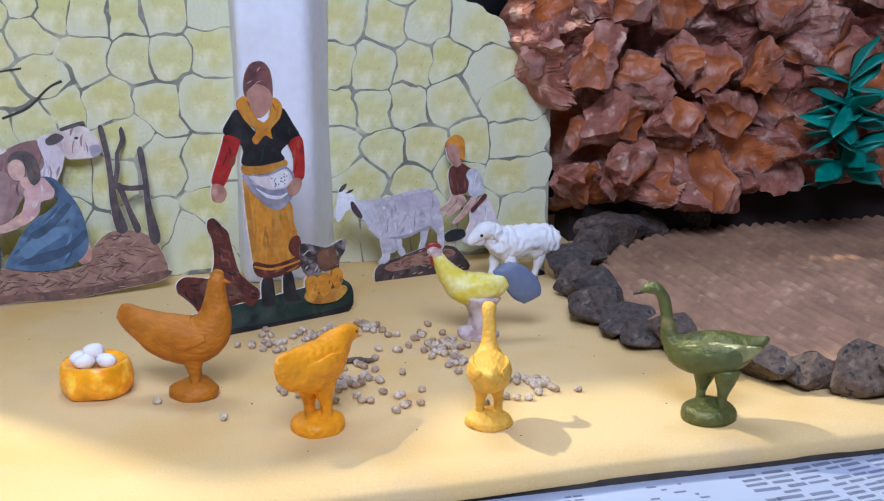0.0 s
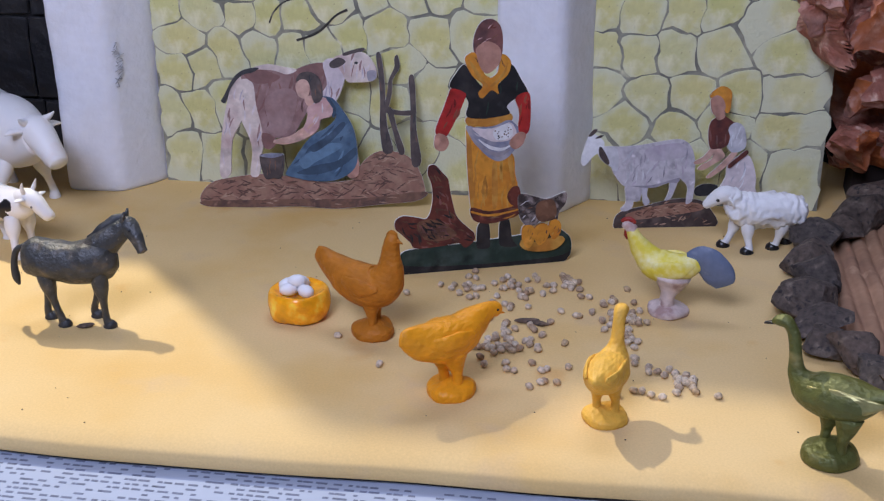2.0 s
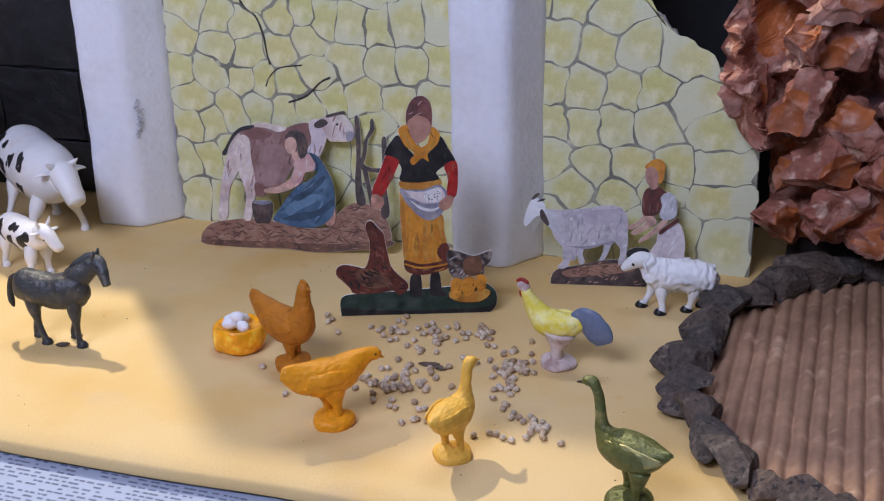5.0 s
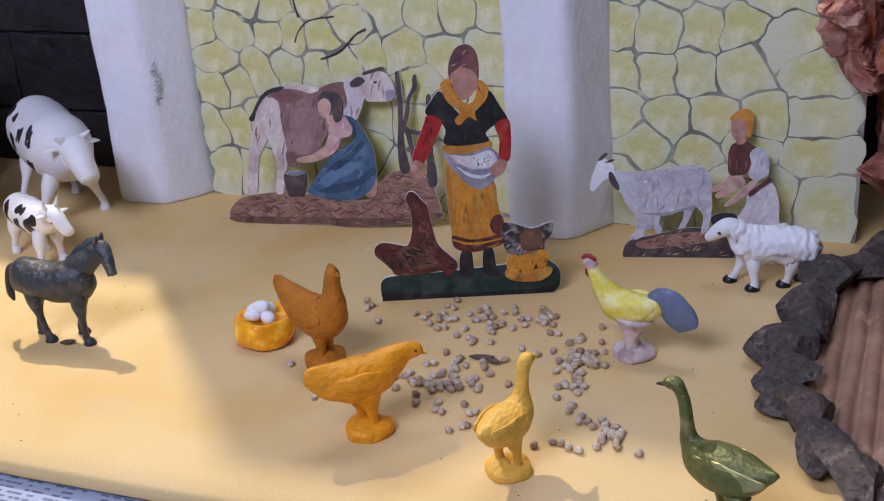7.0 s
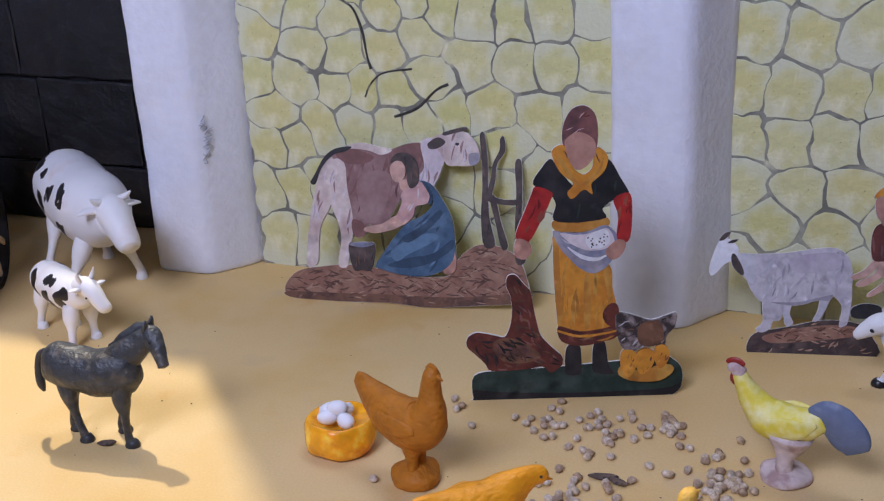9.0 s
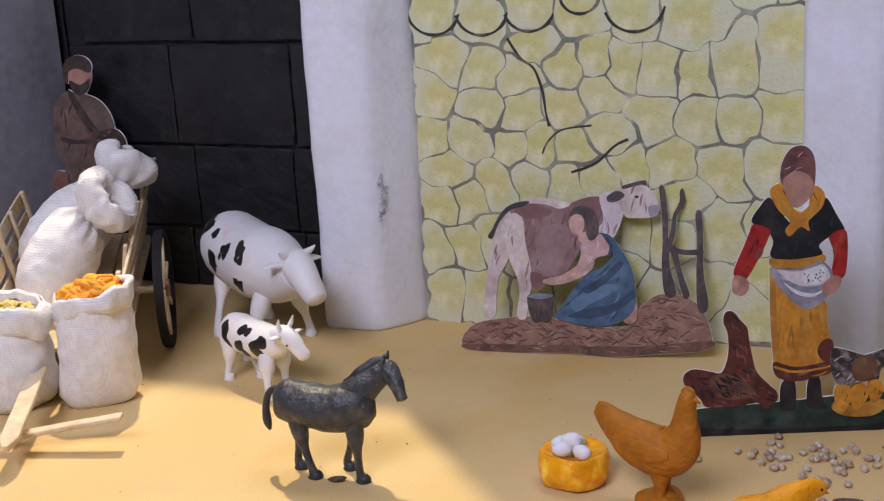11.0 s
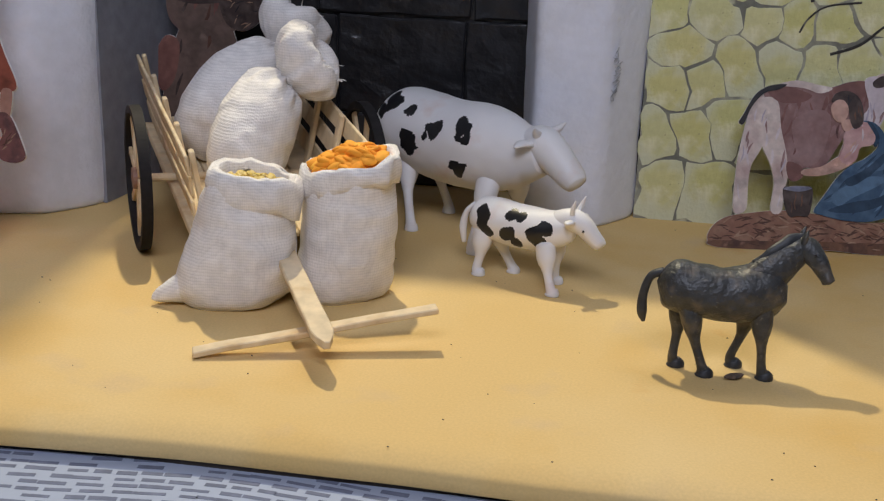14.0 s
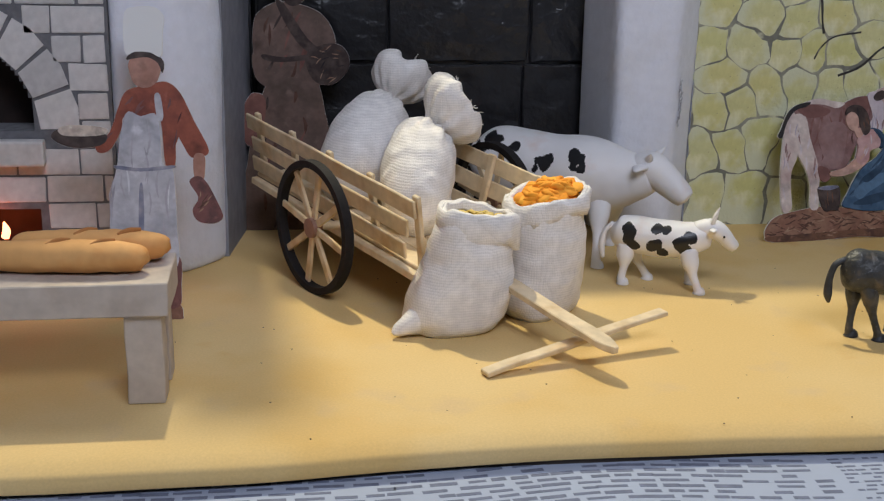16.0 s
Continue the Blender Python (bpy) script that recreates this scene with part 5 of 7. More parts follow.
GOAT_GROUP = [
    ("mound", P_TWIG, [(0.03, 0), (0.11, 0.68), (0.62, 1.1), (1.89, 1.35), (3.78, 1.78), (5.35, 1.71), (6.04, 1.26), (6.48, 0.0), (3.2, 0), (0.65, 0)]),
    ("mound_top", P_STRAW, [(0.78, 0.84), (1.89, 1.18), (3.79, 1.52), (5.35, 1.49), (5.61, 1.05), (3.18, 0.69), (1.27, 0.51)]),
    ("skirt", P_PINKISH, [(7.23, 3.77), (7.65, 4.23), (8.4, 4.52), (8.84, 4.09), (9.07, 3.03), (9.07, 2.15), (9.84, 1.74), (8.75, 1.52), (7.21, 1.5), (6.43, 1.87), (6.84, 2.6), (7.16, 3.14)]),
    ("pot", P_BLACK, [(5.2, 2.44), (5.8, 2.7), (6.58, 2.59), (6.59, 2.14), (5.82, 1.93), (5.21, 2)]),
    ("goat_leg", P_GOAT, [(0.77, 2.77), (1.34, 2.79), (1.33, 2.02), (1.17, 1.29), (0.73, 1.05), (0.45, 1.22), (0.8, 1.64)]),
    ("goat_leg", P_GOAT, [(1.4, 2.66), (1.79, 2.68), (1.74, 1.86), (1.43, 1.66), (1.24, 1.84)]),
    ("goat_leg", P_SHADE, [(1.84, 2.68), (2.24, 2.69), (2.13, 2.06), (2.32, 1.61), (2.06, 1.42), (1.87, 1.68)]),
    ("goat_leg", P_GOAT, [(4.18, 3.18), (4.71, 3.09), (5.11, 3.64), (5.2, 3.07), (5.04, 1.81), (4.87, 1.53), (4.58, 1.52), (4.72, 2.52)]),
    ("goat_leg", P_SHADE, [(3.66, 2.98), (4.08, 2.89), (3.81, 2.12), (3.55, 1.75), (3.29, 1.74), (3.54, 2.29)]),
    ("goat_body", P_GOAT, [(-0.38, 5.03), (0.61, 5.13), (1.86, 5.22), (3.45, 5.48), (4.32, 5.52), (4.86, 5.21), (5.15, 4.59), (5.18, 3.61), (4.74, 3.06), (4.22, 3.04), (3.52, 2.87), (2.47, 2.61), (1.4, 2.57), (0.68, 2.66), (0.22, 3.17), (-0.07, 3.8)]),
    ("goat_back", P_MAUVE, [(2.05, 4.92), (3.45, 5.25), (4.54, 5.2), (4.56, 4.49), (3.48, 4.24), (2.42, 4.24)]),
    ("goat_belly", P_GREYDARK, [(1.13, 2.64), (2.47, 2.68), (3.52, 2.94), (4.25, 3.11), (4.05, 2.78), (3.52, 2.8), (2.47, 2.5)]),
    ("goat_neck", P_PALE, [(-0.87, 5.05), (0.07, 5.13), (0.36, 4.63), (0.26, 3.59), (-0.26, 3.97), (-0.78, 4.41)]),
    ("goat_head", P_WHITE, [(-1.22, 5.96), (-1.49, 5.77), (-1.78, 5.12), (-1.99, 4.29), (-1.85, 3.96), (-1.53, 4.21), (-1.18, 4.59), (-0.64, 4.88), (-0.53, 5.43), (-0.89, 5.78)]),
    ("goat_collar", P_TWIG, [(-0.87, 5.05), (-0.65, 5.06), (-0.23, 4.25), (-0.35, 4.01), (-0.81, 4.5)]),
    ("goat_horn", P_TWIG, [(-1.52, 5.82), (-1.24, 6.18), (-0.95, 6.26), (-1.06, 6.02), (-1.32, 5.81)]),
    ("goat_horn", P_TWIG, [(-1.1, 5.67), (-0.82, 5.84), (-0.54, 5.87), (-0.74, 5.7)]),
    ("arm", P_SKINPALE, [(6.33, 5.04), (6.56, 4.82), (5.93, 4.13), (5.28, 3.93), (5.15, 4.11), (5.75, 4.43)]),
    ("arm", P_SKINPALE, [(6.63, 5.03), (7.09, 4.42), (6.45, 3.97), (5.77, 3.59), (5.39, 3.62), (5.59, 3.89), (6.27, 4.27)]),
    ("forearm", P_SKINPALE, [(7.63, 4.7), (7.84, 4.5), (6.98, 3.63), (6.13, 3.07), (5.96, 3.19), (6.63, 3.75)]),
    ("bodice", P_DARKRED, [(6.54, 6.83), (7.05, 6.96), (7.57, 6.62), (7.87, 6.41), (7.39, 5.96), (7.47, 5.38), (7.11, 4.99), (6.68, 4.89), (6.16, 4.98), (6.08, 5.96), (6.24, 6.59)]),
    ("sleeve", P_PALE, [(7.33, 6.14), (7.75, 6.52), (8.27, 6.28), (8.46, 5.49), (8.34, 4.85), (7.63, 4.63), (7.28, 4.98), (7.43, 5.61)]),
    ("shawl", P_DARKRED, [(7.31, 3.86), (7.98, 4.41), (8.45, 4.78), (8.56, 4.54), (7.91, 4.04), (7.41, 3.65)]),
    ("neckline", P_SKIN, [(6.53, 7.17), (7.04, 7.27), (7.09, 6.84), (6.63, 6.69)]),
    ("kerchief", P_GOLD, [(6.17, 8.19), (6.57, 8.65), (7.08, 8.8), (7.54, 8.48), (7.52, 7.77), (7.4, 7.24), (7.18, 7.14), (6.86, 7.76), (6.51, 8.02)]),
    ("face", P_SKIN, [(6.25, 7.98), (6.59, 8.24), (6.95, 8.08), (7.15, 7.59), (7.01, 7.14), (6.64, 6.94), (6.32, 7.22)]),
]

BAKER = [
    ("plinth", P_STRAW, [(0.06, 0.72), (0.25, 1.3), (1.97, 1.28), (4.68, 0.86), (5.04, 0.18), (4.92, 0), (4.01, 0), (1.67, 0.2)]),
    ("boot", P_PLUM, [(0.55, 1.49), (1.2, 2.18), (1.35, 3.21), (2.59, 3.23), (2.82, 2.22), (2.49, 1.6), (1.2, 1.23)]),
    ("boot", P_PLUM, [(3.75, 0.69), (3.83, 1.99), (3.96, 3.23), (4.95, 3.2), (4.98, 1.79), (4.85, 0.65)]),
    ("trouser", P_PALE, [(1.72, 4.93), (2.98, 5.06), (4.64, 4.89), (4.88, 3.0), (4.3, 2.55), (3.28, 2.9), (2.5, 2.55), (1.63, 2.9)]),
    ("shirt", P_BRICKRED, [(2.41, 11.9), (3.56, 12.19), (4.42, 12.34), (5.12, 11.76), (5.81, 10.29), (6.48, 8.97), (6.38, 8.53), (5.63, 8.42), (5.18, 9.13), (4.85, 9.57), (4.79, 8.05), (4.3, 8.05), (4.09, 10.3), (3.52, 10.3), (2.3, 10.57), (2.08, 9.82), (1.52, 8.86), (0.95, 8.69), (0.79, 9.13), (1.49, 9.73), (1.97, 11.03)]),
    ("apron", P_PALE, [(2.3, 10.66), (3.09, 10.57), (3.95, 10.56), (4.13, 8.17), (4.64, 7.87), (4.78, 6.35), (4.79, 4.0), (4.37, 2.84), (1.79, 2.74), (1.43, 4.35), (1.53, 6.39), (1.84, 7.99)]),
    ("apron_fold", P_GREYBLUE, [(2.96, 6.96), (3.13, 6.9), (3.15, 4.91), (2.95, 3.74), (2.87, 5.2)]),
    ("apron_tie", P_GREYBLUE, [(1.79, 8.04), (3.04, 7.89), (4.64, 8.02), (4.64, 7.85), (3.03, 7.71), (1.81, 7.87)]),
    ("strap", P_PALE, [(3.8, 11.61), (4.09, 11.67), (4.24, 10.5), (3.95, 10.39)]),
    ("tray", P_TWIG, [(-1.39, 9.66), (-0.88, 9.95), (0.53, 9.82), (1.37, 9.59), (1.02, 9.07), (-0.34, 8.96), (-1.23, 9.31)]),
    ("loaf", P_CREAM, [(-1.05, 9.95), (-0.31, 10.12), (1.21, 9.99), (1.31, 9.65), (0.24, 9.54), (-0.83, 9.6)]),
    ("forearm", P_SKIN, [(5.75, 8.51), (6.27, 8.56), (6.31, 7.8), (6.18, 7.16), (5.78, 7.28)]),
    ("jug", P_PLUM, [(5.49, 7.16), (5.96, 7.45), (6.41, 7.07), (6.97, 5.97), (7.19, 5.29), (6.72, 4.97), (5.91, 5.1), (5.63, 5.69), (5.94, 6.34)]),
    ("face", P_SKIN, [(2.53, 13.3), (2.88, 13.64), (3.73, 13.65), (4.18, 13.21), (4.11, 12.78), (3.87, 12.25), (3.35, 12.02), (2.84, 12.19), (2.6, 12.72)]),
    ("hair", P_TWIG, [(2.42, 13.5), (2.77, 13.88), (3.68, 13.88), (4.3, 13.42), (4.23, 12.78), (4.01, 13.3), (3.5, 13.59), (2.82, 13.53)]),
    ("hat", CARD_EDGE, [(2.42, 13.76), (2.28, 14.94), (2.41, 15.96), (2.93, 16.19), (3.84, 16.2), (4.34, 15.74), (4.27, 14.81), (4.19, 13.65), (3.62, 13.85), (2.88, 13.88)]),
]

BASKET_CARRIER = [
    ("robe_lower", P_ROBE, [(1.5, 9.6), (4.2, 9.6), (4.9, 7.5), (5.5, 4.0), (5.7, 0), (-0.5, 0), (-0.2, 4.0), (0.6, 7.5)]),
    ("cloak", P_CLOAK, [(-0.9, 7.4), (0.2, 8.7), (1.1, 8.3), (0.8, 6.2), (0.0, 5.3), (-0.9, 6.2)]),
    ("robe", P_ROBE, [(0.8, 13.9), (2.1, 14.5), (3.9, 14.2), (5.0, 13.5), (5.6, 12.2), (5.4, 11.0), (4.6, 10.0), (4.3, 9.0), (1.5, 8.9), (0.8, 9.8), (0.4, 11.2), (0.4, 12.9)]),
    ("sash", P_TWIG, [(1.88, 14.38), (2.39, 14.38), (3.82, 12.25), (5.12, 11.12), (4.66, 10.88), (3.12, 12.04)]),
    ("belt", P_TWIG, [(0.99, 11.23), (2.37, 11.04), (5.13, 11.36), (5.12, 11.05), (2.36, 10.72), (1.06, 10.88)]),
    ("arm", P_ROBE, [(0.33, 11.29), (1.03, 10.4), (2.53, 9.79), (4.69, 9.79), (4.57, 9.24), (1.78, 8.96), (0.51, 9.71)]),
    ("basket", P_TWIG, [(3.67, 11.08), (4.71, 11.81), (5.83, 11.84), (6.47, 11.09), (6.33, 10.08), (5.3, 9.26), (4.14, 9.61)]),
    ("face", P_SKIN, [(2.12, 16.07), (3.86, 16.23), (3.99, 15.32), (3.31, 14.47), (2.58, 14.54), (2.15, 15.07)]),
    ("beard", P_TWIG, [(2.17, 15.3), (3.06, 15.01), (3.95, 15.47), (3.58, 14.55), (2.93, 14.24), (2.4, 14.54)]),
    ("hair", P_TWIG, [(1.64, 15.68), (1.88, 16.6), (2.73, 17.06), (3.63, 16.99), (4.14, 16.46), (3.93, 15.85), (2.95, 16.15), (2.2, 15.92), (1.97, 15.07)]),
]


FEEDING_WOMAN += strokes(FEEDING_WOMAN, ("hem",), 5, [P_BROWN, P_OCHRE], 2, 0.9, 0.10, 0.1, 0.2)
FEEDING_WOMAN += strokes(FEEDING_WOMAN, ("apron_grain",), 16, [P_BROWN, P_BLACK], 4, 0.14, 0.10, 0.4, 1.5)
FEEDING_WOMAN += strokes(FEEDING_WOMAN, ("rooster", "rooster_wing"), 60, [P_STRAWDARK, P_BLACK, P_BROWN, P_PLUM], 6, 0.7, 0.12, -0.7, 0.7)
FEEDING_WOMAN += strokes(FEEDING_WOMAN, ("hen",), 20, [P_BLACK, P_PALE, P_BROWN], 7, 0.5, 0.07, 0.5, 0.4)
FEEDING_WOMAN += strokes(FEEDING_WOMAN, ("chick",), 4, [P_OCHRE, P_BROWN], 8, 0.4, 0.08, 1.2, 0.4)
FEEDING_WOMAN += strokes(FEEDING_WOMAN, ("skirt",), 20, [P_OCHRE, P_GOLD, P_OCHRE], 31, 2.4, 0.16, 1.53, 0.07)
FEEDING_WOMAN += strokes(FEEDING_WOMAN, ("headscarf",), 14, [P_DARKRED, P_PINK, P_BROWN, P_PLUM], 32, 0.6, 0.06, 0.5, 0.35)
FEEDING_WOMAN += strokes(FEEDING_WOMAN, ("sleeve",), 9, [P_REDDARK, P_BRICKRED, P_RED], 33, 1.0, 0.14, 1.2, 0.5)
FEEDING_WOMAN += strokes(FEEDING_WOMAN, ("bodice",), 9, [P_GREEN, P_BLACK], 34, 1.0, 0.10, 1.2, 0.5)
FEEDING_WOMAN += strokes(FEEDING_WOMAN, ("kerchief",), 9, [P_OCHRE, P_BROWN, P_GOLD], 35, 0.7, 0.08, -0.9, 0.6)
FEEDING_WOMAN += strokes(FEEDING_WOMAN, ("apron",), 7, [P_SHADE, P_GREYBLUE], 36, 1.1, 0.09, -0.45, 0.25)
BAKER += strokes(BAKER, ("shirt",), 12, [P_DARKRED, P_BRICKRED, P_PLUM], 46, 1.2, 0.14, 1.1, 0.5)
MILKING_GROUP += strokes(MILKING_GROUP, ("mound",), 260, [P_STRAWLIGHT, P_STRAWDARK, P_STRAW, P_BROWN, P_STRAWDARK], 11, 0.95, 0.10, 0.1, 0.7)
MILKING_GROUP += strokes(MILKING_GROUP, ("mound_front",), 16, [P_STRAWLIGHT, P_STRAWDARK], 12, 0.8, 0.08, 0.0, 0.3)
MILKING_GROUP += strokes(MILKING_GROUP, ("dress",), 14, [P_DRESSDARK, P_DRESSLIGHT, P_DRESSDARK], 13, 1.7, 0.20, 0.9, 0.5)
MILKING_GROUP += strokes(MILKING_GROUP, ("cow_body",), 46, [P_HIDEDARK, P_HIDELIGHT, P_HIDERED], 14, 1.3, 0.22, 1.4, 0.4)
MILKING_GROUP += strokes(MILKING_GROUP, ("cow_leg", "cow_head", "cow_neck"), 10, [P_MAUVE, P_PINKISH, P_HIDELIGHT], 15, 1.1, 0.14, 1.45, 0.3)
MILKING_GROUP += strokes(MILKING_GROUP, ("blouse",), 7, [P_PINKISH, P_SKINPALE], 16, 0.8, 0.14, 1.0, 0.6)
MILKING_GROUP += strokes(MILKING_GROUP, ("hair",), 6, [P_BROWN, P_BLACK], 17, 0.7, 0.09, 1.3, 0.4)
MILKING_GROUP += strokes(MILKING_GROUP, ("bucket", "fence"), 6, [P_BROWN, P_BLACK], 18, 0.8, 0.09, 1.57, 0.15)
GOAT_GROUP += strokes(GOAT_GROUP, ("mound", "mound_top"), 40, [P_STRAWLIGHT, P_STRAWDARK, P_BROWN], 19, 0.6, 0.09, 0.2, 0.8)
GOAT_GROUP += strokes(GOAT_GROUP, ("goat_body",), 34, [P_GREYDARK, P_PALE, P_MAUVE], 20, 0.9, 0.12, 1.2, 0.5)
GOAT_GROUP += strokes(GOAT_GROUP, ("skirt", "sleeve"), 8, [P_SHADE, P_WHITE], 21, 1.0, 0.12, 1.3, 0.5)
GOAT_GROUP += strokes(GOAT_GROUP, ("bodice",), 6, [P_STRAWDARK, P_PLUM], 22, 0.9, 0.12, 1.4, 0.4)
BAKER += strokes(BAKER, ("apron",), 14, [P_SHADE, P_WHITE, P_SHADE], 23, 2.4, 0.14, 1.57, 0.12)
BAKER += strokes(BAKER, ("trouser",), 8, [P_SHADE, P_GREYDARK], 24, 1.4, 0.12, 1.57, 0.15)
BAKER += strokes(BAKER, ("boot", "plinth", "jug"), 8, [P_STRAWDARK, P_STRAWLIGHT], 26, 0.6, 0.09, 0.9, 0.7)
BASKET_CARRIER = [(name, mat, [(max(-0.5, x), z + 0.3 * (z > 0)) for x, z in poly]) for name, mat, poly in BASKET_CARRIER]
BASKET_CARRIER += strokes(BASKET_CARRIER, ("robe", "robe_lower"), 16, [P_TWIG, P_ROBE, P_STRAWDARK, P_CLOAK], 27, 2.0, 0.22, 1.35, 0.35)
BASKET_CARRIER += strokes(BASKET_CARRIER, ("basket",), 16, [P_STRAWLIGHT, P_BLACK, P_STRAWDARK], 28, 0.7, 0.09, 0.4, 0.9)


def leaning(x, y, yaw, lean):
    return at(x, y, 0, 0, 0, yaw) @ pose(0, 0, 0, -lean, 0, 0)


cutout("feeding_figure", FEEDING_WOMAN, leaning(21.46, -10.46, 20.1, 7.0), "flat card figure in headscarf and yellow skirt among hens", "cut-out figure")
cutout("milking_figure", MILKING_GROUP, leaning(6.1, -1.75, 5.7, 19.0), "flat card print of a brown cow being milked on straw", "cut-out figure")
cutout("goat_figure", GOAT_GROUP, leaning(33.25, -1.53, 11.3, 20.6), "flat card print of a grey goat being milked", "cut-out figure")
cutout("baker_figure", BAKER, leaning(-35.5, -13.7, 0, 15.0), "flat card baker in white apron beside the oven", "cut-out figure")
cutout("basket_figure", BASKET_CARRIER, leaning(-27.4, 3.2, 0, 3.0), "flat card bearded figure in brown robe carrying a basket", "cut-out figure")

# ---- animals ----


def leg(parent, mat, top, foot, r0, r1, hoof=None, name="leg"):
    (x, y, z), (fx, fy) = top, foot
    mx, my = x + (fx - x) * 0.55, y + (fy - y) * 0.6
    limb = part(name, tube([(x, y, z, r0 * 0.85, r0 * 1.15), (x + (fx - x) * 0.3, y + (fy - y) * 0.3, z * 0.68, r0, r0 * 1.1), (mx, my, z * 0.42, r1, r1 * 1.05),
                            (fx - 0.05, fy, z * 0.14, r1 * 0.95, r1), (fx + 0.05, fy, 0.16, r1 * 1.3, r1 * 1.45), (fx + 0.06, fy, 0.01, r1 * 1.35, r1 * 1.5)], 12, 3, cap=0.0), mat, parent, smooth=True)
    if hoof:
        part("hoof", tube([(fx + 0.05, fy, 0.3, r1 * 1.25, r1 * 1.3), (fx + 0.1, fy, 0.12, r1 * 1.6, r1 * 1.9), (fx + 0.1, fy, 0.004, r1 * 1.6, r1 * 1.9)], 12, 3, cap=0.0), hoof, limb, smooth=True)
    return limb


def donkey():
    t = thing("toy_donkey", at(5.6, -18.8, 0, 0, 0, 4), "dark grey plastic toy donkey standing on the sand", "toy donkey")
    part("body", tube([(-2.7, 0, 3.8, 0.35, 0.45), (-2.35, 0, 3.75, 0.8, 1.0), (-1.4, 0, 3.55, 1.02, 1.15), (-0.2, 0, 3.4, 1.05, 1.12), (0.9, 0, 3.5, 1.0, 1.18),
                       (1.7, 0, 3.7, 0.82, 1.1), (2.2, 0.05, 3.85, 0.5, 0.7)], 24, 6, wobble=0.09), DONKEY, t, smooth=True)
    part("neck", tube([(0.9, 0, 3.9, 0.6, 0.75), (1.7, 0.1, 4.45, 0.55, 0.8), (2.4, 0.3, 5.05, 0.44, 0.66), (3.0, 0.45, 5.45, 0.38, 0.48)], 18, 5, wobble=0.05), DONKEY, t, smooth=True)
    part("head", tube([(2.75, 0.5, 5.6, 0.3, 0.36), (3.1, 0.35, 5.45, 0.42, 0.48), (3.5, 0.05, 5.0, 0.36, 0.40), (3.8, -0.2, 4.55, 0.28, 0.29), (3.95, -0.32, 4.28, 0.27, 0.27)], 18, 5, cap=0.3, wobble=0.04), DONKEY, t, smooth=True)
    for y in (0.2, 0.75):
        part("ear", tube([(2.85, y, 5.7, 0.18, 0.14), (2.9, y, 5.98, 0.2, 0.11), (2.98, y, 6.25, 0.05, 0.05)], 10, 3), DONKEY, t, smooth=True)
    part("mane", tube([(1.0, 0.05, 4.7, 0.14, 0.25), (1.8, 0.2, 5.25, 0.2, 0.36), (2.4, 0.4, 5.68, 0.18, 0.34), (2.95, 0.5, 5.95, 0.1, 0.16)], 12, 6, wobble=0.10), MANE, t, smooth=True)
    part("tail", tube([(-2.6, 0.1, 4.2, 0.18, 0.18), (-3.1, 0.15, 3.95, 0.17, 0.17), (-3.35, 0.15, 3.2, 0.18, 0.18), (-3.35, 0.15, 2.4, 0.22, 0.22), (-3.25, 0.15, 1.95, 0.08, 0.08)], 10, 4), MANE, t, smooth=True)
    for top, foot in (((-1.75, 0.42, 3.4), (-1.85, 0.2)), ((-1.6, -0.42, 3.4), (-0.75, -0.65)), ((1.2, 0.4, 3.4), (0.6, 0.55)), ((1.4, -0.4, 3.4), (1.7, -0.6))):
        leg(t, DONKEY, top, foot, 0.40, 0.20, MANE)
    for y in (0.98, 0.08):
        part("eye", blob(3.3, y * 0.92 - 0.32, 5.38, 0.07, 0.05, 0.07, 1), BLACKPT, t)
    return t


donkey()


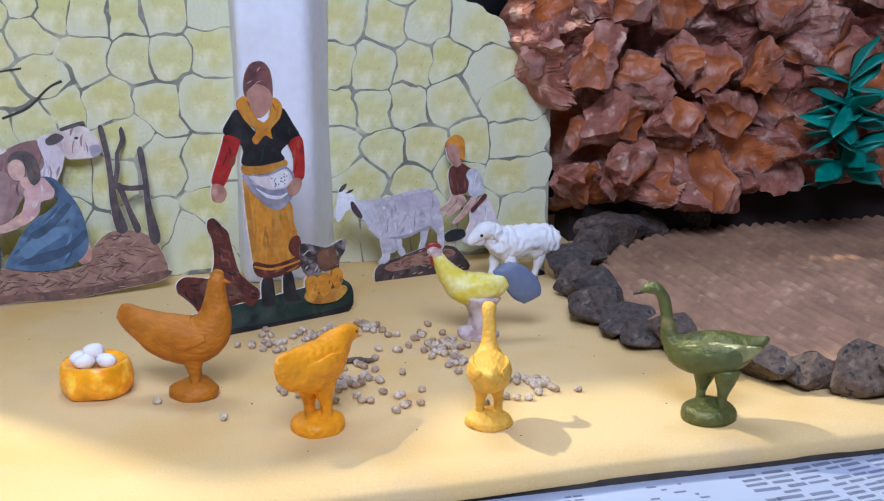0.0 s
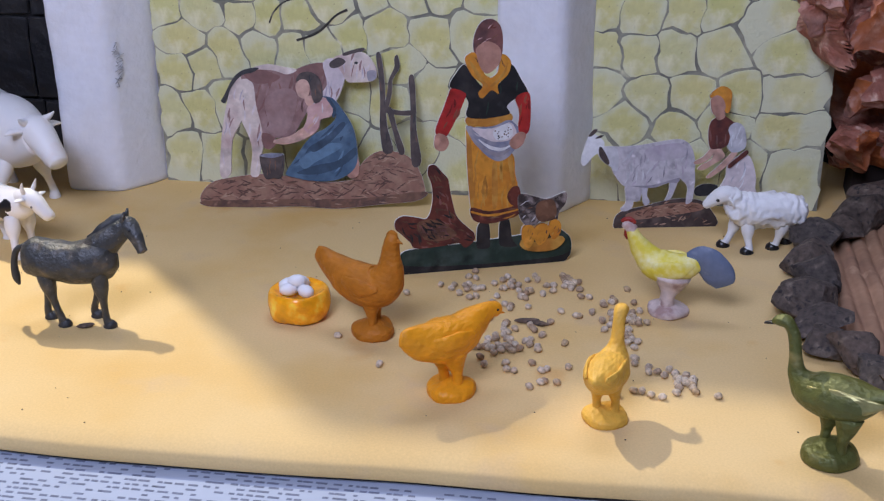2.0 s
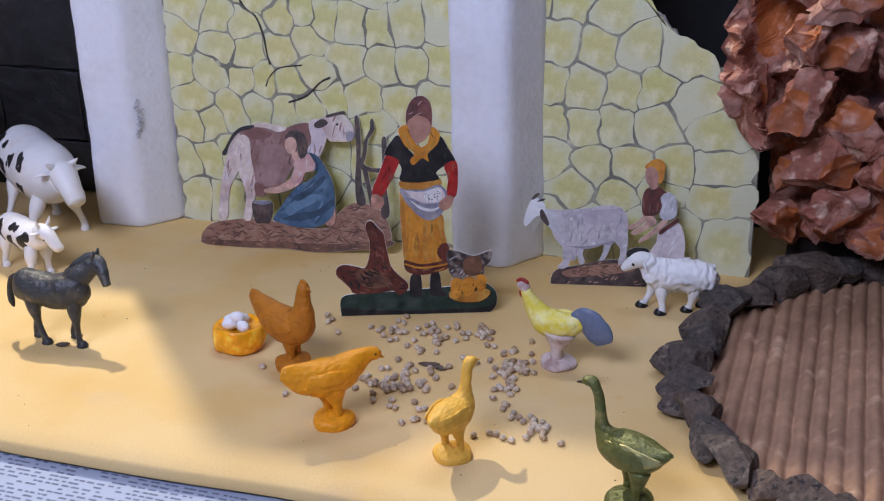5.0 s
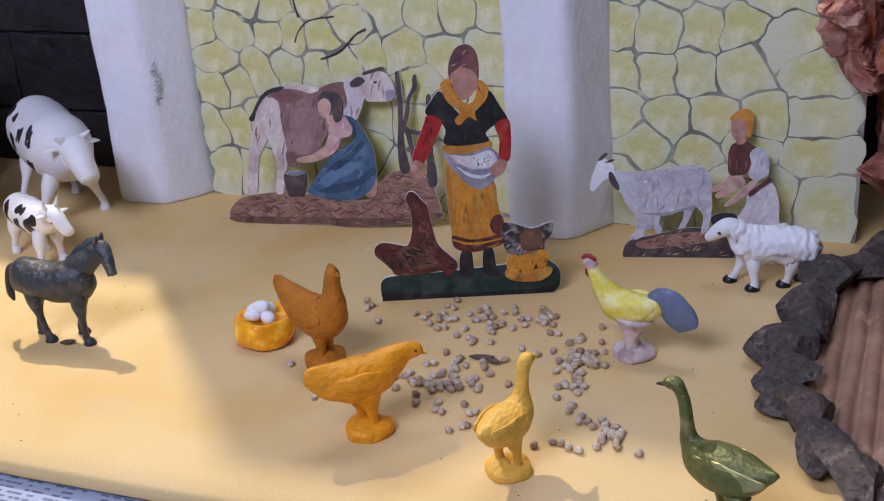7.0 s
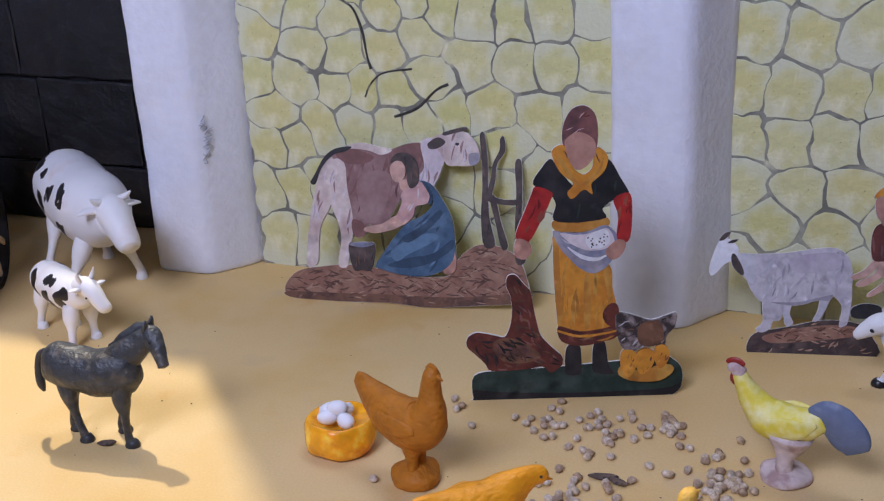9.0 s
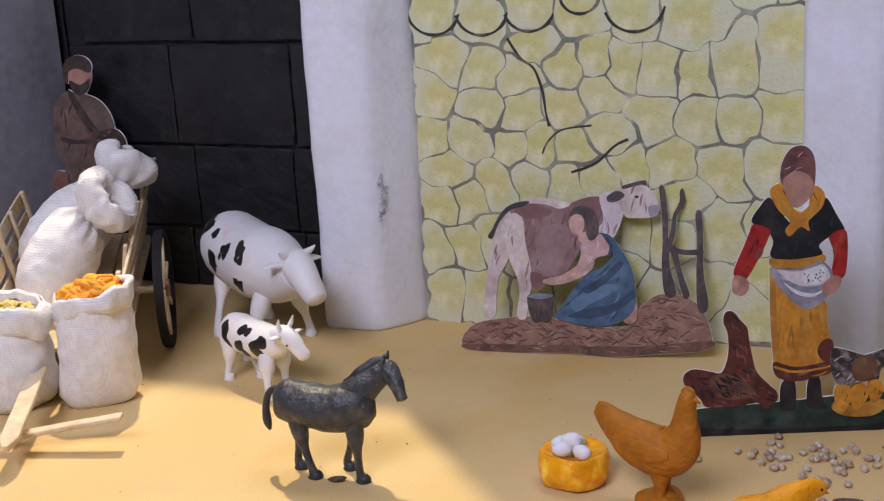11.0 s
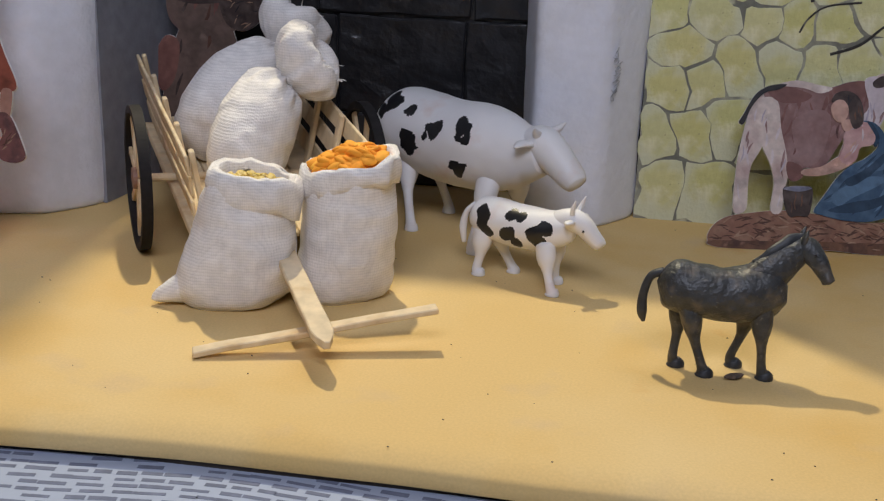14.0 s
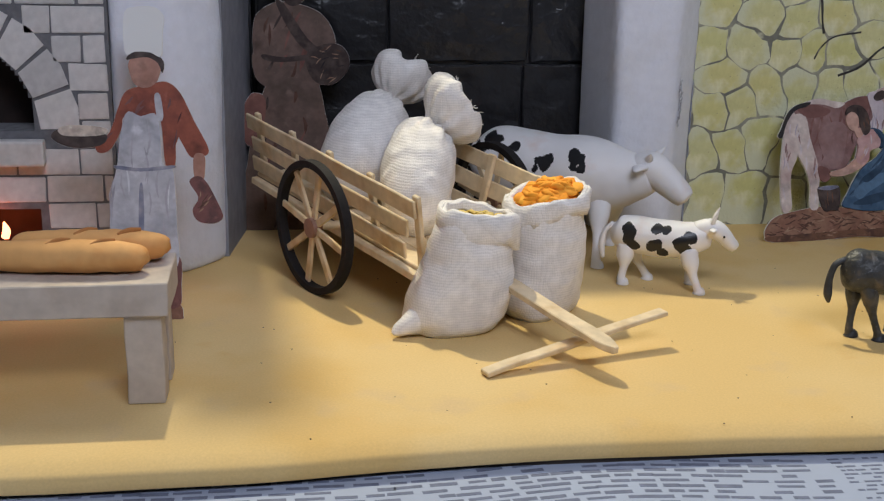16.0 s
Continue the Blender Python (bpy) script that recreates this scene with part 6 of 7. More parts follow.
def cow():
    t = thing("toy_cow", at(-6.75, -2.4, 0, 0, 0, -37), "white plastic toy cow with painted black patches", "toy cow", "toy cattle")
    b = tube([(-7.6, 0, 5.4, 0.6, 0.7), (-7.1, 0, 5.2, 1.6, 1.6), (-5.8, 0, 5.05, 2.2, 2.3), (-3.8, 0, 4.9, 2.35, 2.4), (-1.8, 0, 4.8, 2.35, 2.4), (0.4, 0, 4.95, 2.3, 2.4),
              (2.2, 0, 5.0, 1.85, 2.05), (3.6, 0, 5.2, 1.3, 1.5), (4.6, 0, 5.4, 0.95, 1.05)], 168, 28, wobble=0.03, seed=4)
    spots(b, [(0.35, -1.7, 6.2, 0.62), (0.75, -1.75, 5.75, 0.45), (0.1, -1.6, 6.6, 0.3), (-1.7, -1.85, 5.75, 0.62), (-2.1, -2.0, 5.4, 0.4), (0.4, -2.25, 4.1, 0.55), (0.75, -2.3, 3.8, 0.4), (-5.5, -1.35, 6.5, 0.75), (-6.2, -1.5, 6.0, 0.6),
              (-3.9, -1.65, 6.4, 0.42), (-3.3, -2.25, 4.7, 0.7), (-3.7, -2.2, 5.1, 0.45), (-6.9, -1.2, 4.6, 0.5), (-5.5, 1.5, 6.2, 0.9), (-2.0, 1.9, 5.6, 0.9), (0.6, 2.0, 4.6, 0.8)], 3)
    part("body", b, [WHITEPL, BLACKPT], t, smooth=True)
    part("head", tube([(3.6, 0, 5.7, 0.8, 0.9), (4.4, 0.05, 5.9, 1.0, 1.0), (5.1, 0.1, 5.5, 0.95, 1.0), (5.9, 0.15, 4.9, 0.80, 0.85), (6.45, 0.2, 4.45, 0.74, 0.74), (6.75, 0.2, 4.2, 0.6, 0.58)], 22, 5, cap=0.25), WHITEPL, t, smooth=True)
    for s in (-1, 1):
        part("ear", tube([(4.4, 0.75 * s, 6.0, 0.3, 0.2), (4.25, 1.35 * s, 6.1, 0.45, 0.16), (4.2, 1.9 * s, 5.95, 0.1, 0.06)], 10, 4, side=(1, 0, 0)), WHITEPL, t, smooth=True)
        part("horn", tube([(4.5, 0.45 * s, 6.45, 0.3, 0.3), (4.7, 0.9 * s, 6.7, 0.2, 0.2), (4.9, 1.2 * s, 7.0, 0.05, 0.05)], 10, 3, side=(1, 0, 0)), WHITEPL, t, smooth=True)
    for top, foot in (((2.0, 0.9, 4.2), (1.2, 2.1)), ((1.7, -0.9, 4.2), (2.5, -2.9)), ((-5.0, -0.9, 4.4), (-2.6, -2.7)), ((-5.0, 0.9, 4.4), (-3.8, 1.4))):
        leg(t, WHITEPL, top, foot, 0.62, 0.28)
    part("tail", tube([(-7.5, 0, 6.0, 0.2, 0.2), (-8.0, 0.1, 5.0, 0.18, 0.18), (-8.0, 0.1, 3.4, 0.2, 0.2), (-7.9, 0.1, 2.5, 0.28, 0.28), (-7.9, 0.1, 2.0, 0.08, 0.08)], 10, 4), WHITEPL, t, smooth=True)
    return t


cow()


def calf():
    t = thing("toy_calf", at(-3.55, -9.6, 0, 0, 0, -25), "small white plastic calf with painted black patches", "toy calf", "toy cattle")
    b = tube([(-2.95, 0, 3.1, 0.3, 0.35), (-2.6, 0, 3.0, 0.85, 0.85), (-1.6, 0, 2.85, 1.1, 1.08), (-0.3, 0, 2.75, 1.12, 1.1), (0.9, 0, 2.8, 1.08, 1.05), (1.9, 0, 3.0, 0.85, 0.9),
              (2.5, 0, 3.2, 0.6, 0.65)], 120, 22, wobble=0.03)
    spots(b, [(-1.95, -0.85, 3.3, 0.40), (-1.8, -1.0, 2.9, 0.46), (-1.6, -1.05, 2.55, 0.36), (0.25, -0.85, 3.5, 0.33), (-0.2, -0.85, 3.5, 0.33), (-0.3, -1.1, 2.55, 0.44), (0.1, -1.1, 2.15, 0.38), (1.2, -0.95, 2.85, 0.44), (1.6, -0.85, 3.05, 0.36), (1.5, -0.9, 2.45, 0.40),
              (-1.5, 0.9, 3.2, 0.7), (0.9, 0.95, 3.0, 0.6)], 8)
    part("body", b, [WHITEPL, BLACKPT], t, smooth=True)
    part("head", tube([(1.9, 0, 3.35, 0.55, 0.6), (2.6, 0.05, 3.6, 0.56, 0.58), (3.15, 0.15, 3.4, 0.52, 0.52), (3.65, 0.25, 2.9, 0.42, 0.42), (3.95, 0.35, 2.6, 0.38, 0.35), (4.08, 0.35, 2.48, 0.3, 0.27)], 18, 4, cap=0.25), WHITEPL, t, smooth=True)
    for s in (-1, 1):
        part("horn", tube([(2.75, 0.3 * s, 4.0, 0.14, 0.14), (2.85, 0.45 * s, 4.35, 0.12, 0.12), (3.0, 0.5 * s, 4.75, 0.03, 0.03)], 8, 3, side=(1, 0, 0)), WHITEPL, t, smooth=True)
        part("ear", tube([(2.85, 0.45 * s, 3.65, 0.18, 0.12), (2.85, 0.85 * s, 3.7, 0.22, 0.1), (2.9, 1.1 * s, 3.7, 0.04, 0.04)], 8, 3, side=(1, 0, 0)), WHITEPL, t, smooth=True)
        part("eye", blob(3.45, 0.42 * s, 3.3, 0.07, 0.06, 0.08, 1), BLACKPT, t)
    for top, foot in (((1.5, -0.55, 2.4), (2.3, -1.1)), ((1.5, 0.55, 2.4), (1.6, 0.6)), ((-2.0, -0.55, 2.4), (-2.1, -0.85)), ((-2.0, 0.55, 2.4), (-0.9, 0.6))):
        leg(t, WHITEPL, top, foot, 0.45, 0.24)
    part("tail", tube([(-2.9, 0, 3.4, 0.14, 0.14), (-3.35, -0.1, 2.9, 0.15, 0.15), (-3.5, -0.15, 2.1, 0.2, 0.2), (-3.4, -0.15, 1.3, 0.12, 0.12)], 10, 4), WHITEPL, t, smooth=True)
    return t


calf()


def fleece(bm, seed, amount=0.10):
    """Small moulded curls all over a body."""
    bm.normal_update()
    for v in bm.verts:
        v.co += v.normal * amount * (abs(noise.noise(v.co * 1.9 + Vector((seed, 0, 0)))) * 1.6 + 0.5 * noise.noise(v.co * 4.5) - 0.3)
    return bm


def sheep():
    t = thing("toy_sheep", at(42.0, -3.2, 0, 0, 0, 189.5), "white painted toy sheep with black hooves", "toy sheep")
    part("body", fleece(tube([(-2.65, 0, 2.3, 0.35, 0.45), (-2.3, 0, 2.3, 0.9, 0.95), (-1.2, 0, 2.4, 1.12, 1.05), (0.4, 0, 2.4, 1.12, 1.05), (1.4, 0, 2.55, 0.9, 0.95), (2.0, 0, 2.7, 0.5, 0.6)], 48, 16, wobble=0.12), 1.0, 0.17), WOOL, t, smooth=True)
    part("neck", fleece(tube([(1.0, 0, 2.7, 0.6, 0.65), (1.6, 0, 3.1, 0.62, 0.62), (2.1, 0, 3.35, 0.55, 0.5)], 32, 12, wobble=0.08), 2.0, 0.14), WOOL, t, smooth=True)
    part("head", tube([(1.8, 0, 3.4, 0.5, 0.45), (2.35, 0, 3.4, 0.55, 0.52), (2.9, 0, 3.1, 0.42, 0.42), (3.3, 0, 2.8, 0.3, 0.28), (3.45, 0, 2.68, 0.24, 0.2)], 18, 4), WOOL, t, smooth=True)
    for s in (-1, 1):
        part("ear", tube([(2.1, 0.5 * s, 3.35, 0.14, 0.1), (1.95, 0.68 * s, 3.1, 0.2, 0.09), (1.85, 0.7 * s, 2.85, 0.05, 0.04)], 8, 3), WOOL, t, smooth=True)
        part("eye", blob(2.75, 0.42 * s, 3.2, 0.13, 0.07, 0.12, 2), BLACKPT, t)
    for top, foot in (((1.2, -0.5, 1.9), (2.0, -0.15)), ((0.9, 0.5, 1.9), (0.8, 0.95)), ((-1.5, -0.5, 1.9), (-1.9, -0.6)), ((-1.3, 0.5, 1.9), (-0.9, 0.3))):
        leg(t, WOOL, top, foot, 0.36, 0.22, BLACKPT)
    return t


sheep()


def bird(name, m, label, category, body, mat, feet, base_r, base_h, extras=(), base_mat=None, leg_top=2.2, leg_r=0.26):
    """A moulded bird: body with neck and head, wings, two legs on a small foot plate."""
    t = thing(name, m, label, category, "toy poultry")
    part("body", tube(body, 26, 7, wobble=0.05, seed=len(label)), mat, t, smooth=True)
    part("foot_plate", lathe([(base_r * 0.98, 0.0), (base_r, base_h * 0.35), (base_r * 0.9, base_h * 0.8), (base_r * 0.5, base_h * 1.15), (0.01, base_h * 1.4)], 28, 5, 0.16, len(name)), base_mat or mat, t, smooth=True)
    for x, y in feet:
        part("leg", tube([(x - 0.1, y, leg_top * 1.08, leg_r * 2.2, leg_r * 2.9), (x - 0.05, y, leg_top * 0.8, leg_r * 1.5, leg_r * 2.0), (x + 0.02, y * 1.15, leg_top * 0.52, leg_r, leg_r), (x + 0.05, y, base_h * 0.7, leg_r * 1.1, leg_r * 1.2)], 10, 3), base_mat or mat, t, smooth=True)
    for part_name, bm, pm in extras:
        part(part_name, bm, pm, t, smooth=True)
    return t


def wing(side, x0, x1, y, z, h):
    return tube([(x1, side * y * 0.9, z + 0.1, 0.08, 0.15), (x1 - (x1 - x0) * 0.35, side * y, z, 0.14, h), (x1 - (x1 - x0) * 0.7, side * y * 0.92, z + 0.05, 0.12, h * 0.85), (x0, side * y * 0.6, z + 0.3, 0.05, 0.1)], 12, 5, wobble=0.04)


bird("toy_hen", at(21.4, -17.9, 0, 0, 0, -21), "burnt-orange plastic hen standing upright", "toy hen",
     [(-3.4, 0, 3.95, 0.12, 0.35), (-3.0, 0, 3.75, 0.28, 0.62), (-2.2, 0, 3.3, 0.6, 0.85), (-1.2, 0, 2.85, 0.9, 1.1), (-0.1, 0, 2.7, 1.0, 1.15), (0.75, 0, 3.05, 0.88, 1.05),
      (1.15, 0, 3.85, 0.6, 0.78), (1.22, 0, 4.6, 0.45, 0.56), (1.25, 0, 5.2, 0.38, 0.44), (1.38, 0, 5.65, 0.33, 0.36), (1.5, 0, 5.85, 0.18, 0.2)], HEN, [(0.0, 0.28), (0.15, -0.28)], 1.15, 0.6,
     [("wing", wing(-1, -1.7, 0.9, 0.95, 2.95, 0.5), HEN), ("wing", wing(1, -1.7, 0.9, 0.95, 2.95, 0.5), HEN),
      ("beak", tube([(1.6, 0, 5.6, 0.13, 0.13), (1.95, 0, 5.48, 0.03, 0.03)], 8, 2), HEN), ("comb", tube([(1.1, 0, 5.72, 0.06, 0.16), (1.35, 0, 5.93, 0.07, 0.2), (1.62, 0, 5.86, 0.05, 0.14)], 8, 3), HEN)])
bird("toy_hen", at(26.4, -23.3, 0, 0, 0, 45), "bright orange plastic hen pecking forward", "toy hen",
     [(-2.8, 0, 3.7, 0.12, 0.35), (-2.4, 0, 3.6, 0.32, 0.62), (-1.5, 0, 3.2, 0.7, 0.92), (-0.5, 0, 2.95, 0.98, 1.1), (0.4, 0, 3.0, 0.95, 1.05), (1.2, 0, 3.35, 0.72, 0.85),
      (1.85, 0, 3.62, 0.48, 0.55), (2.35, 0, 3.7, 0.36, 0.42), (2.7, 0, 3.6, 0.3, 0.33), (2.88, 0, 3.5, 0.15, 0.17)], HEN2, [(-0.2, 0.3), (0.1, -0.3)], 1.15, 0.55,
     [("wing", wing(-1, -1.6, 0.8, 0.92, 3.15, 0.5), HEN2), ("wing", wing(1, -1.6, 0.8, 0.92, 3.15, 0.5), HEN2), ("eye", blob(2.5, -0.34, 3.78, 0.07, 0.05, 0.07, 1), BLACKPT),
      ("eye", blob(2.5, 0.34, 3.78, 0.07, 0.05, 0.07, 1), BLACKPT), ("beak", tube([(2.8, 0, 3.48, 0.13, 0.12), (3.15, 0, 3.3, 0.03, 0.03)], 8, 2), HEN2)])
bird("toy_gosling", at(33.7, -24.6, 0, 0, 0, 75), "golden yellow plastic gosling with raised neck", "toy gosling",
     [(-2.0, 0, 2.95, 0.1, 0.12), (-1.5, 0, 2.8, 0.55, 0.45), (-0.7, 0, 2.55, 0.9, 0.8), (0.2, 0, 2.45, 0.98, 0.85), (0.9, 0, 2.65, 0.75, 0.75), (1.25, 0, 3.2, 0.42, 0.45),
      (1.35, 0, 3.8, 0.29, 0.31), (1.5, 0, 4.35, 0.28, 0.3), (1.75, 0, 4.72, 0.32, 0.32), (2.05, 0, 4.75, 0.26, 0.24), (2.25, 0, 4.68, 0.16, 0.12)], GOSLING, [(-0.1, 0.36), (0.1, -0.36)], 1.05, 0.5,
     [("wing", wing(-1, -1.7, 0.7, 0.76, 2.72, 0.45), GOSLING), ("wing", wing(1, -1.7, 0.7, 0.76, 2.72, 0.45), GOSLING), ("beak", tube([(2.2, 0, 4.66, 0.14, 0.08), (2.6, 0, 4.55, 0.1, 0.04)], 8, 2), GOSLING)], leg_top=1.9, leg_r=0.2)
bird("toy_goose", at(43.3, -26.4, 0, 0, 0, 150), "metallic olive-green plastic goose with long neck", "toy goose",
     [(-2.35, 0, 4.0, 0.08, 0.12), (-1.8, 0, 3.65, 0.45, 0.4), (-0.9, 0, 3.25, 0.9, 0.85), (0.3, 0, 3.05, 1.0, 0.98), (1.2, 0, 3.1, 0.8, 0.84), (1.75, 0, 3.5, 0.45, 0.5),
      (1.95, 0, 4.1, 0.28, 0.32), (2.05, 0, 4.8, 0.24, 0.27), (2.2, 0, 5.4, 0.25, 0.27), (2.5, 0, 5.78, 0.29, 0.28), (2.85, 0, 5.78, 0.29, 0.27), (3.1, 0, 5.68, 0.18, 0.14)], GOOSE, [(-0.6, 0.25), (0.35, -0.25)], 1.2, 0.7,
     [("wing", wing(-1, -2.1, 1.1, 0.72, 3.3, 0.5), GOOSEBACK), ("wing", wing(1, -2.1, 1.1, 0.72, 3.3, 0.5), GOOSEBACK), ("beak", tube([(3.0, 0, 5.66, 0.17, 0.11), (3.5, 0, 5.48, 0.12, 0.05)], 8, 2), BLACKPT)], leg_top=2.3, leg_r=0.22)
bird("toy_rooster", at(36.6, -13.0, 0, 0, 0, 171), "hand-painted yellow rooster with blue-grey tail", "toy rooster",
     [(-1.4, 0, 3.1, 0.35, 0.4), (-0.9, 0, 2.85, 0.7, 0.65), (0, 0, 2.6, 0.9, 0.82), (0.9, 0, 2.75, 0.85, 0.85), (1.5, 0, 3.3, 0.6, 0.65), (1.95, 0, 3.95, 0.42, 0.45),
      (2.2, 0, 4.4, 0.32, 0.34), (2.35, 0, 4.6, 0.2, 0.2)], ROOYEL, [(0.0, 0.28), (0.15, -0.28)], 1.15, 0.45,
     [("tail", tube([(-0.9, 0, 3.2, 0.2, 0.4), (-1.5, 0, 3.4, 0.3, 0.65), (-2.1, 0, 3.0, 0.3, 0.85), (-2.6, 0, 2.4, 0.25, 0.8), (-2.85, 0, 1.95, 0.1, 0.5)], 18, 5, wobble=0.05), ROOBLUE),
      ("head", tube([(2.1, 0, 4.5, 0.28, 0.28), (2.45, 0, 4.72, 0.3, 0.3), (2.7, 0, 4.68, 0.16, 0.16)], 14, 4), ROOPALE), ("comb", tube([(2.05, 0, 4.92, 0.07, 0.10), (2.3, 0, 5.05, 0.08, 0.17), (2.6, 0, 5.04, 0.08, 0.15), (2.8, 0, 4.92, 0.05, 0.08)], 8, 3), RED),
      ("wattle", tube([(2.5, 0, 4.5, 0.12, 0.1), (2.5, 0, 4.2, 0.16, 0.14), (2.45, 0, 3.95, 0.05, 0.05)], 8, 3), RED), ("wing", wing(-1, -1.2, 0.9, 0.85, 2.8, 0.48), ROOYEL), ("wing", wing(1, -1.2, 0.9, 0.85, 2.8, 0.48), ROOYEL)],
     ROOPALE, 2.1, 0.36)

nest = thing("nest", at(17.0, -16.3), "glossy amber nest bowl holding white eggs", "nest")
part("bowl", lathe([(1.35, 0.0), (1.62, 0.25), (1.7, 0.8), (1.6, 1.35), (1.42, 1.55), (1.15, 1.4), (0.6, 1.2), (0.01, 1.15)], 30, 5, 0.12, 3), NEST, nest, smooth=True)
for x, y, z, a in ((-0.45, -0.35, 1.62, 20), (0.5, -0.4, 1.6, -35), (0.1, 0.35, 1.68, 70), (-0.05, -0.05, 2.02, 10), (-0.75, 0.4, 1.55, 50)):
    e = thing("egg", at(17.0 + x, -16.3 + y, z, 0, 0, a), "small white egg in the amber nest", "egg", "eggs in the nest")
    part("shell", blob(0, 0, 0, 0.52, 0.38, 0.36, 2, 0.08, x), EGG, e, smooth=True)

# ---- cart and sacks ----
cart = thing("cart", at(-18.0, -7.9, 0, 0, 0, -60.6), "small pale wooden stick cart with black-rimmed wheels", "cart")
tilt = pose(0, 0, 0, 0, 5.5, 0)


def stick(parent, name, x0, y0, z0, x1, y1, z1, m, seed, mat=WOOD, label=""):
    b = box(x0, y0, z0, x1, y1, z1, 0.05)
    bmesh.ops.subdivide_edges(b, edges=[e for e in b.edges if e.calc_length() > 2], cuts=6, use_grid_fill=True)
    return part(name, crumple(b, 2.2, 0.06, seed), mat, parent, label, at=m)


for k in range(5):
    stick(cart, "bed_plank", -11.8 + 0.15 * (k % 2), -3.7 + k * 1.5, 3.3, 6.8 - 0.3 * (k % 2), -2.28 + k * 1.5, 3.55, tilt, k)
for s in (-1, 1):
    flare = pose(0, 0, 0, 0, 5.5, 0) @ Matrix.Translation((0, s * 3.75 * CM, 3.5 * CM)) @ pose(0, 0, 0, -10 * s, 0, 0)
    for k in range(3):
        stick(cart, "side_board", -12.1 + 0.4 * (k % 2), -0.09, 0.15 + k * 1.38, (4.7, 5.0, 5.9)[k], 0.09, 1.12 + k * 1.38, flare, 10 + k + 5 * s)
    for k in range(5):
        x = -11.4 + k * 4.2
        stick(cart, "stake", x, -s * 0.30 - 0.13, -0.2, x + 0.5, -s * 0.30 + 0.13, 4.0, flare, 30 + k + 5 * s)
    stick(cart, "side_beam", -11.8, s * 3.9 - 0.25, 2.85, 6.2, s * 3.9 + 0.25, 3.28, tilt, 60 + s)
    w = part("wheel", tube([(0, s * 0.2, 0, 0.6, 0.6), (0, s * 0.75, 0, 0.55, 0.55)], 18, 2, side=(1, 0, 0), cap=0.1), HUB, cart, "brown wheel hub", at=at(-1.15 if s < 0 else 0.1, -5.3 if s < 0 else 5.5, 3.75))
    rim = bmesh.new()
    for k in range(96):
        a0, a1 = 2 * math.pi * k / 96, 2 * math.pi * (k + 1) / 96
        ring = [[rim.verts.new((math.cos(a) * r, s * 0.45 + dy, math.sin(a) * r)) for r, dy in ((3.36, -0.27), (3.75, -0.27), (3.75, 0.27), (3.36, 0.27))] for a in (a0, a1)]
        for j in range(4):
            rim.faces.new((ring[0][j], ring[0][(j + 1) % 4], ring[1][(j + 1) % 4], ring[1][j]))
    bmesh.ops.remove_doubles(rim, verts=rim.verts[:], dist=0.001)
    bmesh.ops.recalc_face_normals(rim, faces=rim.faces[:])
    part("tyre", rim, TYRE, w, "black card tyre")
    for k in range(8):
        b = crumple(box(0.5, s * 0.45 - 0.1, -0.2, 3.4, s * 0.45 + 0.1, 0.2, 0.04), 1.5, 0.06, k)
        part("spoke", b, WOOD, w, at=pose(0, 0, 0, 0, 45 * k + 12, 0))
part("axle", tube([(-1.15, -5.8, 3.75, 0.22, 0.22), (0.1, 5.8, 3.75, 0.22, 0.22)], 10, 2, side=(1, 0, 0)), WOOD, cart)
pole = box(0, -0.48, -0.17, 15.1, 0.48, 0.17, 0.05)
bmesh.ops.subdivide_edges(pole, edges=[e for e in pole.edges if e.calc_length() > 5], cuts=30, use_grid_fill=True)
for v in pole.verts:
    if v.co.x > 14.3:
        v.co.y *= 1 - 0.75 * (v.co.x - 14.3) / 0.8
pole = crumple(pole, 3, 0.06, 2)
part("pole", pole, WOOD, cart, "flat pale wooden draw pole", at=at(2.6, -0.2, 3.25, 0, 6.6, -2.0))
stick(cart, "crosspiece", -0.36, -5.2, -0.13, 0.36, 5.2, 0.13, at(14.6, -0.4, 0.95, 8.5, 0, -9.0), 71)


